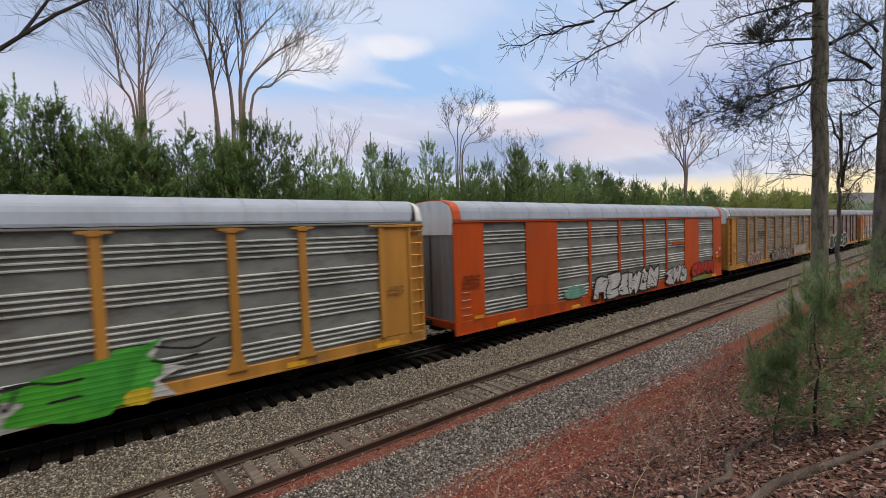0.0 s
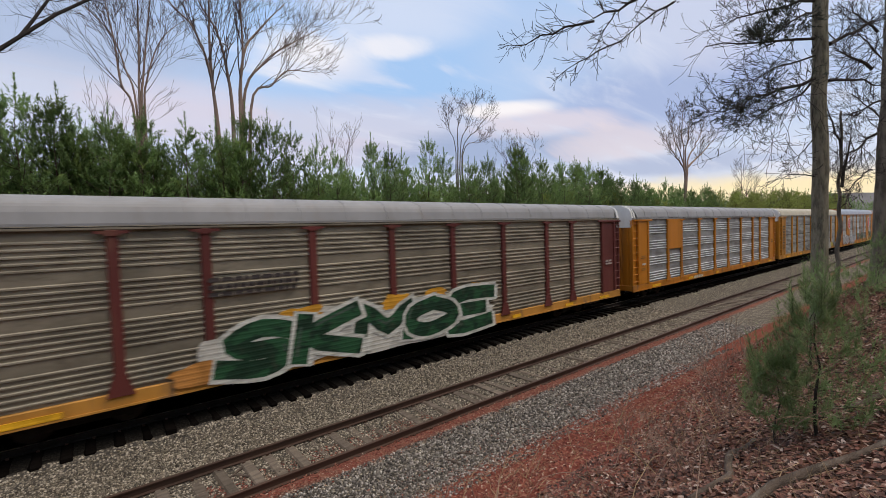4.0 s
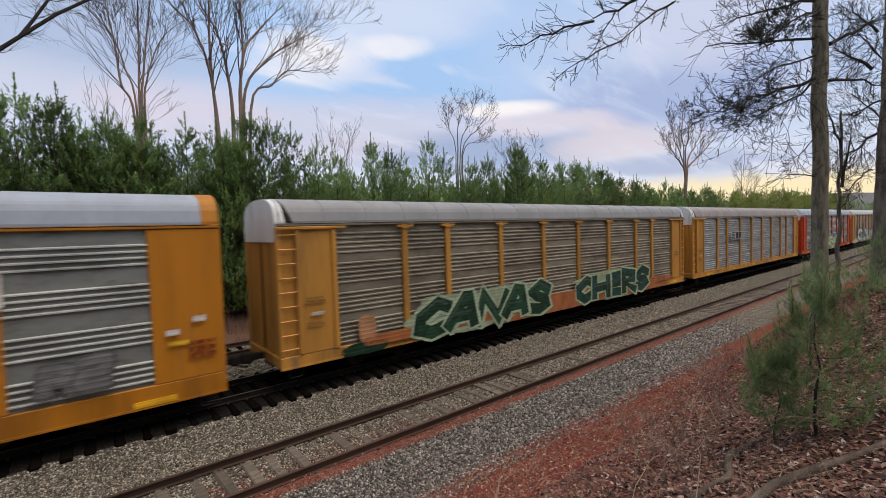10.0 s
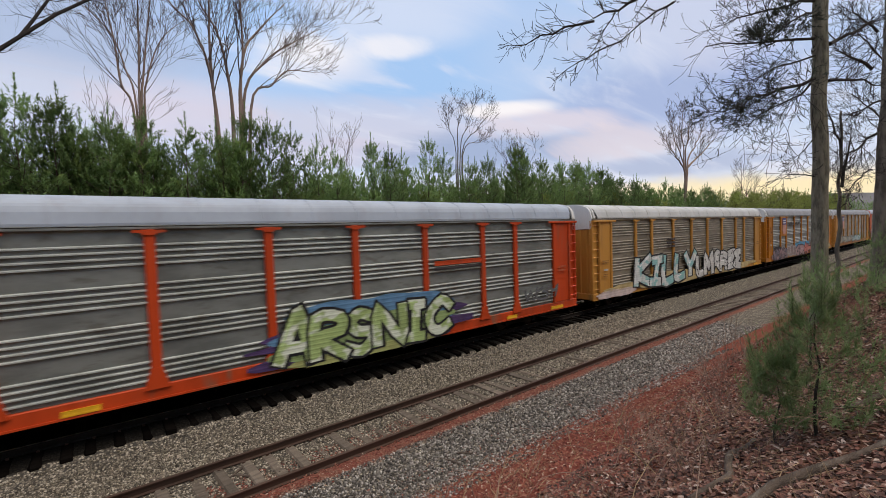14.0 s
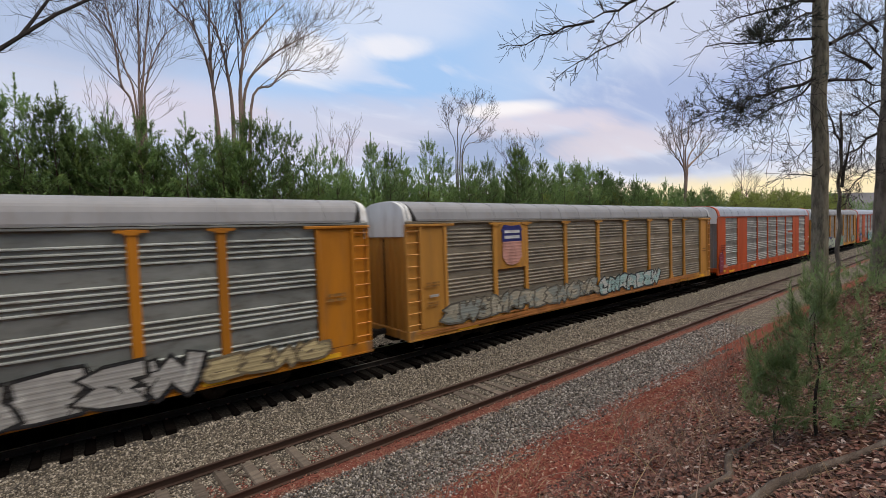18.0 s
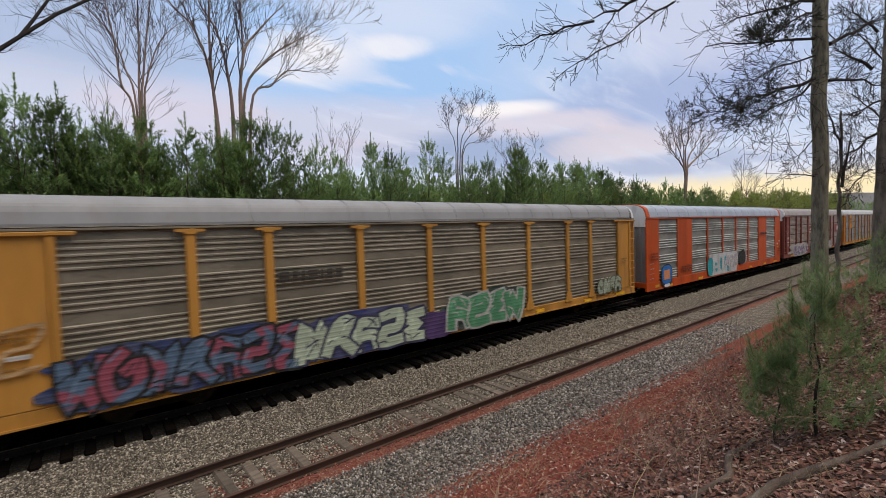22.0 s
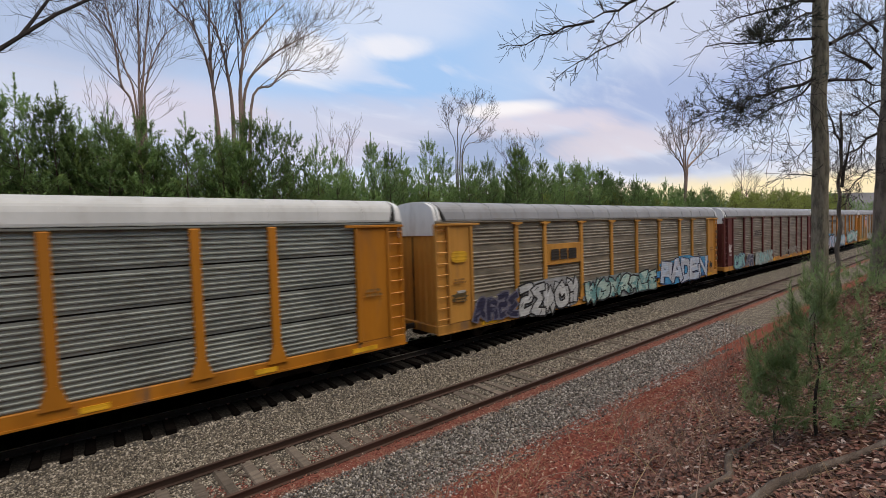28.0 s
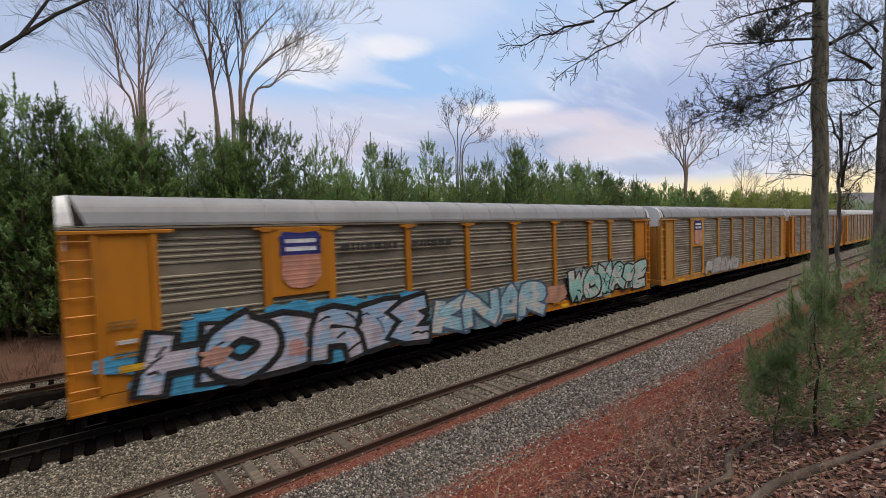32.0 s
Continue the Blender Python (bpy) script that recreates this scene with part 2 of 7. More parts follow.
class Geo:
    """Collects vertices and faces of one mesh."""

    def __init__(self):
        self.v, self.f, self.m = [], [], []

    def face(self, idx, mat=0):
        self.f.append(tuple(idx))
        self.m.append(mat)

    def box(self, x0, x1, y0, y1, z0, z1, mat=0):
        k = len(self.v)
        self.v += [(x, y, z) for z in (z0, z1) for y in (y0, y1) for x in (x0, x1)]
        for q in ((0, 2, 3, 1), (4, 5, 7, 6), (0, 1, 5, 4), (2, 6, 7, 3), (0, 4, 6, 2), (1, 3, 7, 5)):
            self.face([k + i for i in q], mat)
        return self

    def cbox(self, x0, x1, y0, y1, z0, z1, c=0.02, mat=0):
        """A box with chamfered edges."""
        c = min(c, (x1 - x0) * 0.45, (y1 - y0) * 0.45, (z1 - z0) * 0.45)
        k = len(self.v)
        for sx in (0, 1):
            for sy in (0, 1):
                for sz in (0, 1):
                    p, d = ((x0, x1)[sx], (y0, y1)[sy], (z0, z1)[sz]), (1 - 2 * sx, 1 - 2 * sy, 1 - 2 * sz)
                    for a in range(3):
                        self.v.append(tuple(p[i] + (0 if i == a else d[i] * c) for i in range(3)))

        def at(sx, sy, sz, a):
            return k + (sx * 4 + sy * 2 + sz) * 3 + a
        for a in range(3):
            u, w = (a + 1) % 3, (a + 2) % 3
            for s in (0, 1):
                ring = []
                for su, sw in ((0, 0), (1, 0), (1, 1), (0, 1)):
                    b = [0, 0, 0]
                    b[a], b[u], b[w] = s, su, sw
                    ring.append(at(*b, a))
                self.face(ring if s else ring[::-1], mat)
            for su in (0, 1):
                for sw in (0, 1):
                    b0, b1 = [0, 0, 0], [0, 0, 0]
                    b0[a], b1[a] = 0, 1
                    b0[u] = b1[u] = su
                    b0[w] = b1[w] = sw
                    q = [at(*b0, u), at(*b1, u), at(*b1, w), at(*b0, w)]
                    self.face(q if su == sw else q[::-1], mat)
        for sx in (0, 1):
            for sy in (0, 1):
                for sz in (0, 1):
                    q = [at(sx, sy, sz, 0), at(sx, sy, sz, 1), at(sx, sy, sz, 2)]
                    self.face(q if (sx + sy + sz) % 2 else q[::-1], mat)
        return self

    def tube(self, pts, radii, n=6, mat=0, cap=True):
        """A tapered tube along a line of points."""
        k, pts = len(self.v), [Vector(p) for p in pts]
        side = None
        for i, p in enumerate(pts):
            d = (pts[min(i + 1, len(pts) - 1)] - pts[max(i - 1, 0)]).normalized()
            if side is None:
                side = d.orthogonal().normalized()
            side = (side - d * side.dot(d)).normalized()
            up = d.cross(side)
            for j in range(n):
                a = 2 * math.pi * j / n
                self.v.append(tuple(p + (side * math.cos(a) + up * math.sin(a)) * radii[i]))
        for i in range(len(pts) - 1):
            for j in range(n):
                a, b = k + i * n + j, k + i * n + (j + 1) % n
                self.face((a, b, b + n, a + n), mat)
        if cap:
            self.face([k + j for j in range(n)][::-1], mat)
            self.face([k + (len(pts) - 1) * n + j for j in range(n)], mat)
        return self

    def prism(self, profile, x0, x1, mat=0, close=True, mats=None):
        """A profile of (y, z) drawn out along x; mats: a material for each of its sides."""
        k, n = len(self.v), len(profile)
        self.v += [(x, y, z) for x in (x0, x1) for y, z in profile]
        for i in range(n if close else n - 1):
            a, b = k + i, k + (i + 1) % n
            self.face((a, a + n, b + n, b), mats[i] if mats else mat)
        if close:
            self.face([k + i for i in range(n)], mat)
            self.face([k + n + i for i in range(n)][::-1], mat)
        return self

    def plate(self, outline, y0, y1, mat=0):
        """An outline of (x, z) with thickness from y0 to y1."""
        k, n = len(self.v), len(outline)
        self.v += [(x, y, z) for y in (y0, y1) for x, z in outline]
        for i in range(n):
            a, b = k + i, k + (i + 1) % n
            self.face((a, b, b + n, a + n), mat)
        self.face([k + i for i in range(n)][::-1], mat)
        self.face([k + n + i for i in range(n)], mat)
        return self

    def mesh(self, name, mats, smooth=False):
        me = bpy.data.meshes.new(name)
        me.from_pydata(self.v, [], self.f)
        for m in mats if isinstance(mats, (list, tuple)) else [mats]:
            me.materials.append(m)
        if any(self.m):
            me.polygons.foreach_set("material_index", self.m)
        if smooth:
            me.polygons.foreach_set("use_smooth", [True] * len(self.f))
        me.update()
        return me


def part(name, geo, mats, parent=None, label="", smooth=False, at=None):
    me = geo if isinstance(geo, bpy.types.Mesh) else geo.mesh(name, mats, smooth)
    ob = new(name, me)
    if parent is not None:
        ob.parent = parent
    if at is not None:
        ob.matrix_basis = at if isinstance(at, Matrix) else Matrix.Translation(at)
    return tagged(ob, label)


def thing(name, label, category, group="", kind="", at=(0, 0, 0)):
    ob = new(name)
    ob.empty_display_size = 0.3
    ob.matrix_basis = at if isinstance(at, Matrix) else Matrix.Translation(at)
    return tagged(ob, label, category, group, kind)


def lerp_table(table, y):
    for (a, za), (b, zb) in zip(table, table[1:]):
        if y <= b:
            u = max(0.0, min(1.0, (y - a) / (b - a)))
            return za + (zb - za) * u
    return table[-1][1]


# ---------- ground: one sheet from behind the camera to the horizon ----------
MAIN_Y, SIDE_Y, BACK_Y = 14.39, 9.53, 19.65
SIDE_Z = -0.19
PROFILE = [(-600, 30), (-60, 9), (-12, 4.9), (-4, 3.75), (0.0, 3.0), (3.2, 1.36), (5.2, 0.25), (6.4, -0.32), (7.0, -0.43), (8.1, -0.38), (8.35, -0.335), (8.68, -0.335), (8.82, -0.40), (10.25, -0.40), (10.4, -0.335),
           (10.8, -0.36), (11.2, -0.48), (12.1, -0.49), (12.5, -0.42), (12.72, -0.27), (12.85, -0.225), (13.1, -0.21), (15.7, -0.20), (16.2, -0.32), (17.2, -0.55), (18.0, -0.25), (18.3, -0.2), (21.0, -0.2), (21.7, -0.6),
           (23.0, -0.3), (26.0, 0.3), (40, 0.9), (120, 3), (400, 8), (1600, 12)]


def ground_z(x, y):
    z = lerp_table(PROFILE, y)
    bank = max(0.0, min(1.0, (7.2 - y) / 2.0))
    far = max(0.0, min(1.0, (y - 21.5) / 3.0))
    if bank > 0:
        z += bank * (0.10 * noise.noise((x * 0.6, y * 0.6, 0)) + 0.05 * noise.noise((x * 1.9, y * 1.9, 3)))
        z += 0.85 * max(0.0, min(1.0, (x - 8.0) / 5.0)) * max(0.0, min(1.0, (4.8 - y) / 2.6))
    if far > 0:
        z += far * (0.25 * noise.noise((x * 0.2, y * 0.2, 5)) + 0.06 * noise.noise((x, y, 9)))
    if 6.5 < y < 21.5:
        z += 0.02 * noise.noise((x * 1.7, y * 1.7, 1))
    return z


def ground_material():
    m = bpy.data.materials.new("ground_clay_gravel_litter")
    m.use_nodes = True
    nd = Nodes(m.node_tree)
    out = nd.t.nodes.new("ShaderNodeOutputMaterial")
    b = nd.t.nodes.new("ShaderNodeBsdfPrincipled")
    pos = nd.t.nodes.new("ShaderNodeNewGeometry").outputs["Position"]
    sep = nd.t.nodes.new("ShaderNodeSeparateXYZ")
    nd.link(pos, sep.inputs[0])
    wob = nd.math("MULTIPLY", nd.math("SUBTRACT", nd.noise(pos, 0.9, 5.0, 0.65), 0.5), 1.6)
    y = nd.math("ADD", sep.outputs[1], wob)
    cells = nd.voronoi(pos, 19.0, "Color")
    dist = nd.voronoi(pos, 19.0)
    cell_v = nd.t.nodes.new("ShaderNodeSeparateColor")
    nd.link(cells, cell_v.inputs[0])
    # crushed stone
    stone = nd.ramp(cell_v.outputs[0], [(0.0, (0.06, 0.052, 0.042)), (0.5, (0.19, 0.163, 0.13)), (1.0, (0.42, 0.37, 0.30))])
    # shade in the gaps between the stones, put into the colour
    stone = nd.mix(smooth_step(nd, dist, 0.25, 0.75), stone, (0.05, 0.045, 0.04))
    # red clay with chips of bark and leaf
    clay_n = nd.noise(pos, 2.3, 6.0, 0.65)
    chip = nd.voronoi(nd.stretch(pos, (1.0, 0.6, 1.0), rot=(0, 0, 0.6)), 26.0, "Color")
    chip_v = nd.t.nodes.new("ShaderNodeSeparateColor")
    nd.link(chip, chip_v.inputs[0])
    clay = nd.mix(clay_n, (0.20, 0.048, 0.032), (0.115, 0.032, 0.024))
    clay = nd.mix(nd.math("MULTIPLY", smooth_step(nd, chip_v.outputs[1], 0.35, 0.9), 0.5), clay, (0.25, 0.115, 0.075))
    litter = nd.ramp(chip_v.outputs[0], [(0.0, (0.03, 0.017, 0.013)), (0.45, (0.09, 0.042, 0.029)), (0.8, (0.15, 0.078, 0.054)), (1.0, (0.27, 0.17, 0.13))])
    bank = nd.mix(smooth_step(nd, nd.math("ADD", sep.outputs[1], nd.math("MULTIPLY", wob, 1.6)), 1.2, 4.0), litter, clay)
    grass = nd.mix(nd.noise(pos, 1.2, 6.0, 0.7), (0.17, 0.095, 0.065), (0.08, 0.05, 0.035))
    wood_floor = nd.mix(nd.noise(pos, 0.8, 6.0, 0.7), (0.10, 0.055, 0.03), (0.05, 0.04, 0.02))
    # bands across the line
    near = smooth_step(nd, y, 6.35, 6.75)
    strip = nd.math("MULTIPLY", smooth_step(nd, nd.math("ADD", sep.outputs[1], nd.math("MULTIPLY", wob, 0.35)), 8.22, 8.45),
                    nd.math("SUBTRACT", 1.0, smooth_step(nd, nd.math("ADD", sep.outputs[1], nd.math("MULTIPLY", wob, 0.7)), 8.95, 9.35)))
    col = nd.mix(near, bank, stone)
    col = nd.mix(nd.math("MULTIPLY", strip, 0.75), col, clay)
    # shade under the train, painted near black onto the ballast
    train_shade = nd.math("MULTIPLY", smooth_step(nd, nd.math("ADD", sep.outputs[1], nd.math("MULTIPLY", wob, 0.15)), 12.74, 12.84),
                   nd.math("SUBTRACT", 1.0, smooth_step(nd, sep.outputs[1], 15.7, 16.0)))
    col = nd.mix(nd.math("MULTIPLY", train_shade, 0.96), col, (0.005, 0.0045, 0.004))
    col = nd.mix(smooth_step(nd, y, 21.4, 22.4), col, grass)
    col = nd.mix(smooth_step(nd, y, 25.0, 28.0), col, wood_floor)
    nd.link(col, b.inputs["Base Color"])
    b.inputs["Roughness"].default_value = 0.95
    b.inputs["Specular IOR Level"].default_value = 0.06
    bp = nd.t.nodes.new("ShaderNodeBump")
    bp.inputs["Strength"].default_value, bp.inputs["Distance"].default_value, bp.invert = 0.9, 0.03, True
    nd.link(dist, bp.inputs["Height"])
    nd.link(bp.outputs[0], b.inputs["Normal"])
    nd.link(b.outputs[0], out.inputs[0])
    return m


def axis_steps(stops):
    """Coordinates between the stops, each stretch with its own step."""
    out = []
    for (a, step), (b, _) in zip(stops, stops[1:]):
        n = max(1, round((b - a) / step))
        out += [a + (b - a) * i / n for i in range(n)]
    return out + [stops[-1][0]]


def build_ground():
    xs = axis_steps([(-1500, 300), (-300, 40), (-60, 6), (-12, 0.6), (-3, 0.25), (20, 0.5), (45, 2), (160, 20), (400, 150), (1800, 1)])
    ys = axis_steps([(-600, 60), (-60, 8), (-12, 1), (-2, 0.25), (8, 0.2), (22, 0.4), (34, 2), (60, 15), (150, 60), (400, 200), (1600, 1)])
    v = [(x, y, ground_z(x, y)) for y in ys for x in xs]
    n = len(xs)
    f = [(j * n + i, j * n + i + 1, (j + 1) * n + i + 1, (j + 1) * n + i) for j in range(len(ys) - 1) for i in range(n - 1)]
    g = Geo()
    g.v, g.f, g.m = v, f, [0] * len(f)
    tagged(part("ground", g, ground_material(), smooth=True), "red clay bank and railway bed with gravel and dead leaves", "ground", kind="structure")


build_ground()

# ---------- the three tracks ----------
tie_wood = material("weathered_tie", (0.155, 0.125, 0.10), 0.9, 0.0, 0.5, 2.5, 30.0, (0.6, 3.0, 1.0), 0.6, 0.25, (0.07, 0.05, 0.04), 0.5)
# near black: the shade under the train is put into the tie colour
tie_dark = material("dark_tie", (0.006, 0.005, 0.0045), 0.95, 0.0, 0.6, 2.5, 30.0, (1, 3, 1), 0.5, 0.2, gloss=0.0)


def rail_profile(y, top):
    h = 0.17
    pts = [(-0.07, 0), (0.07, 0), (0.07, 0.012), (0.012, 0.03), (0.012, h - 0.045), (0.036, h - 0.035), (0.036, h - 0.006), (0.028, h),
           (-0.028, h), (-0.036, h - 0.006), (-0.036, h - 0.035), (-0.012, h - 0.045), (-0.012, 0.03), (-0.07, 0.012)]
    return [(y + a, top - h + b) for a, b in pts]


def build_track(name, cy, top, label, x_ties, tie_mat, sunk, seed, shiny, half=1.30):
    rnd = random.Random(seed)
    tr = tagged(new(name), label, "railway track", kind="structure")
    tr.empty_display_size = 0.3
    for s in (-1, 1):
        # main-line rails take near-black iron to carry the train's shade
        rail = part("rail", Geo().prism(rail_profile(cy + s * 0.7525, top), -700, 820), dark_iron if shiny else steel, tr, "rail blackened for the shade under the train" if shiny else "rusty steel rail")
        if shiny:
            part("running_surface", Geo().box(-700, 820, cy + s * 0.7525 - 0.026, cy + s * 0.7525 + 0.026, top + 0.0005, top + 0.004), worn_steel, rail, "polished railhead")
    meshes = []
    for k in range(5):
        g = Geo().cbox(-0.115, 0.115, -half, half, -0.18, 0.0, 0.015 + 0.012 * k)
        g.v = [(x + 0.018 * noise.noise((y * 2, k, 0)), y + 0.03 * noise.noise((x * 9, k, z)), z + 0.012 * noise.noise((x * 8, y * 2.5, k))) for x, y, z in g.v]
        meshes.append(g.mesh("tie", tie_mat))
    x = x_ties[0]
    while x < x_ties[1]:
        part("tie", rnd.choice(meshes), None, tr, at=pose(x + rnd.uniform(-0.05, 0.05), cy + rnd.uniform(-0.06, 0.06), top - 0.17 - sunk + (rnd.uniform(-0.02, 0.015) if shiny else rnd.uniform(-0.045, 0.012)), 0, 0, rnd.uniform(-2.2, 2.2)))
        x += 0.5
    plates = Geo()
    for s in (-1, 1):
        for i in range(int((x_ties[1] - x_ties[0]) / 0.5)):
            px = x_ties[0] + i * 0.5
            if px < 45:
                for d in (-0.11, 0.11):
                    plates.box(px - 0.03, px + 0.03, cy + s * 0.7525 + d - 0.02, cy + s * 0.7525 + d + 0.02, top - 0.18, top - 0.135)
    if plates.v:
        tagged(part("spikes", plates, steel, tr), kind="stuff")
    return tr


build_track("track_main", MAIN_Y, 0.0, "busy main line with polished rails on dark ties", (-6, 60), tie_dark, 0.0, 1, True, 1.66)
build_track("track_siding", SIDE_Y, SIDE_Z, "disused siding with rusty rails on grey weathered ties", (-2, 95), tie_wood, -0.004, 2, False)
build_track("track_back", BACK_Y, 0.0, "rusty track behind the main line", (-6, 45), tie_dark, 0.0, 3, False)

# ---------- the train: autorack cars ----------
BODY, PITCH_CAR, HALF = 26.95, 28.4, 1.51
EAVE, ROOF_TOP, SILL = 4.91, 5.69, 0.62
V0, ACC, JERK = 18.08, -0.0837, 0.0028
LEAD = -18.864


def travelled(t):
    return V0 * t + ACC * t * t / 2 + JERK * t ** 3 / 6


YELLOW = ("yellow_paint", 0.52, 0.235, 0.026)
YELLOW_DEEP = ("amber_paint", 0.50, 0.185, 0.013)
YELLOW_DULL = ("faded_yellow_paint", 0.54, 0.255, 0.05)
ORANGE = ("orange_paint", 0.52, 0.075, 0.007)
ORANGE_RED = ("red_orange_paint", 0.56, 0.06, 0.01)
MAROON = ("maroon_paint", 0.13, 0.032, 0.028)
BROWN_RED = ("brown_red_paint", 0.24, 0.06, 0.045)
WHITE = ("white_paint", 0.50, 0.50, 0.49)
CAP_WHITE = ("white_cap", 0.76, 0.76, 0.75)
GREY_ROOF = ("grey_roof", 0.26, 0.26, 0.27)
CREAM = ("cream_roof", 0.46, 0.42, 0.32)
BLUE_WHITE = ("blue_white_roof", 0.34, 0.38, 0.45)
PINK_GREY = ("dusty_roof", 0.31, 0.275, 0.265)
GALV = ("galvanised_sheet", 0.27, 0.285, 0.27)
GALV_LIGHT = ("bright_galvanised_sheet", 0.33, 0.35, 0.36)
GALV_TAN = ("dirty_galvanised_sheet", 0.285, 0.252, 0.195)
GALV_RUST = ("rusty_dusty_sheet", 0.235, 0.198, 0.15)
GALV_DARK = ("dark_galvanised_sheet", 0.22, 0.235, 0.215)
GALV_BROWN = ("brown_dusty_sheet", 0.26, 0.21, 0.175)


def louvre(x0, x1, z0, z1, style):
    """A pressed side sheet with rows of ridges; the outside faces -y. Materials: sheet, joint, ridge faces tinted with
    caught sky light.
    """
    prof, mats = [(0.0, z0)], []
    if style == "grouped":
        step = (z1 - z0) / 4
        marks = [(z0 + step * k + step * 0.10 + 0.152 * i, "r") for k in range(4) for i in range(4)]
        d, lip = 0.05, 0.03
    elif style == "close":
        step = (z1 - z0) / 4
        marks = [(z0 + step * k + step * 0.08 + 0.150 * i, "r") for k in range(4) for i in range(5)]
        d, lip = 0.034, 0.036
    else:
        marks, n = [], 28
        for i in range(n):
            z = z0 + 0.03 + (z1 - z0 - 0.05) * i / n
            marks.append((z, "j" if i in (7, 14, 21) else "r"))
        d, lip = 0.032, 0.03
    for z, what in marks:
        if what == "j":
            prof += [(0.0, z), (0.04, z + 0.004), (0.04, z + 0.044), (0.0, z + 0.048)]
            mats += [0, 1, 1, 1]
        else:
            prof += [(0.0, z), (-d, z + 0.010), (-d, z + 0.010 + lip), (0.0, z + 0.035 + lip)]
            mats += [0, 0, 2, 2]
    prof += [(0.0, z1), (0.06, z1), (0.06, z0)]
    mats += [0, 0, 0, 0]
    g = Geo()
    g.prism([(y - HALF + 0.05, z) for y, z in prof], x0, x1, mats=mats)
    return g


def roof_profile(tall=1.0):
    right = [(HALF + 0.03, EAVE), (HALF + 0.03, EAVE + 0.06), (HALF - 0.04, EAVE + 0.32), (HALF - 0.16, EAVE + 0.52), (HALF - 0.42, EAVE + 0.66), (0.7, ROOF_TOP - 0.03), (0.0, ROOF_TOP)]
    right = right[:2] + [(y, EAVE + (z - EAVE) * tall) for y, z in rounded(right[2:], 3)]
    return [(-y, z) for y, z in right] + [(y, z) for y, z in right[::-1][1:]]


def flip(m):
    return Matrix.Rotation(math.pi, 4, "Z") @ m


def both_sides(name, geo, mats, car, label=""):
    """The same part on the two long sides of a car."""
    me = geo.mesh(name, mats)
    a = part(name, me, None, car, label)
    part(name, me, None, car, label, at=flip(Matrix()))
    return a


@functools.cache
def truck_meshes():
    frame_g = Geo()
    for s in (-1, 1):
        y = s * 0.98
        frame_g.plate([(-1.15, 0.42), (-0.75, 0.30), (0.75, 0.30), (1.15, 0.42), (1.15, 0.62), (0.5, 0.72), (-0.5, 0.72), (-1.15, 0.62)], y - 0.09, y + 0.09)
        for i in range(5):
            frame_g.tube([(-0.22 + 0.11 * i, y - 0.1, 0.33), (-0.22 + 0.11 * i, y - 0.1, 0.62)], [0.045, 0.045], 6)
        for x in (-0.89, 0.89):
            frame_g.tube([(x, y - 0.16, 0.38), (x, y + 0.16, 0.38)], [0.13, 0.13], 8)
    frame_g.cbox(-0.2, 0.2, -1.1, 1.1, 0.36, 0.62, 0.03)
    w = Geo()
    w.tube([(0, -0.95, 0), (0, 0.95, 0)], [0.075, 0.075], 8)
    for s in (-1, 1):
        y = s * 0.72
        w.tube([(0, y + 0.10 * s, 0), (0, y + 0.06 * s, 0), (0, y + 0.05 * s, 0), (0, y - 0.03 * s, 0), (0, y - 0.03 * s, 0), (0, y - 0.06 * s, 0)][::1],
               [0.16, 0.33, 0.375, 0.38, 0.41, 0.40], 20)
    return frame_g.mesh("bogie_frame", dark_iron), w.mesh("wheelset", wheel_iron)


def blob_outline(x0, x1, z0, z1, seed, n=26, rough=0.16):
    """A lumpy closed outline inside a box."""
    cx, cz, rx, rz = (x0 + x1) / 2, (z0 + z1) / 2, (x1 - x0) / 2, (z1 - z0) / 2
    pts = []
    for i in range(n):
        a = 2 * math.pi * i / n
        c, s = math.cos(a), math.sin(a)
        e = 1.0 / (abs(c) ** 3.2 + abs(s) ** 3.2) ** (1 / 3.2)
        r = e * min(1.06, 1 - rough * (0.12 + 1.4 * noise.noise((c * 2.6 + seed * 7.1, s * 2.6, seed))))
        pts.append((cx + rx * r * c, cz + rz * r * s))
    return pts


PROUD = -HALF - 0.100


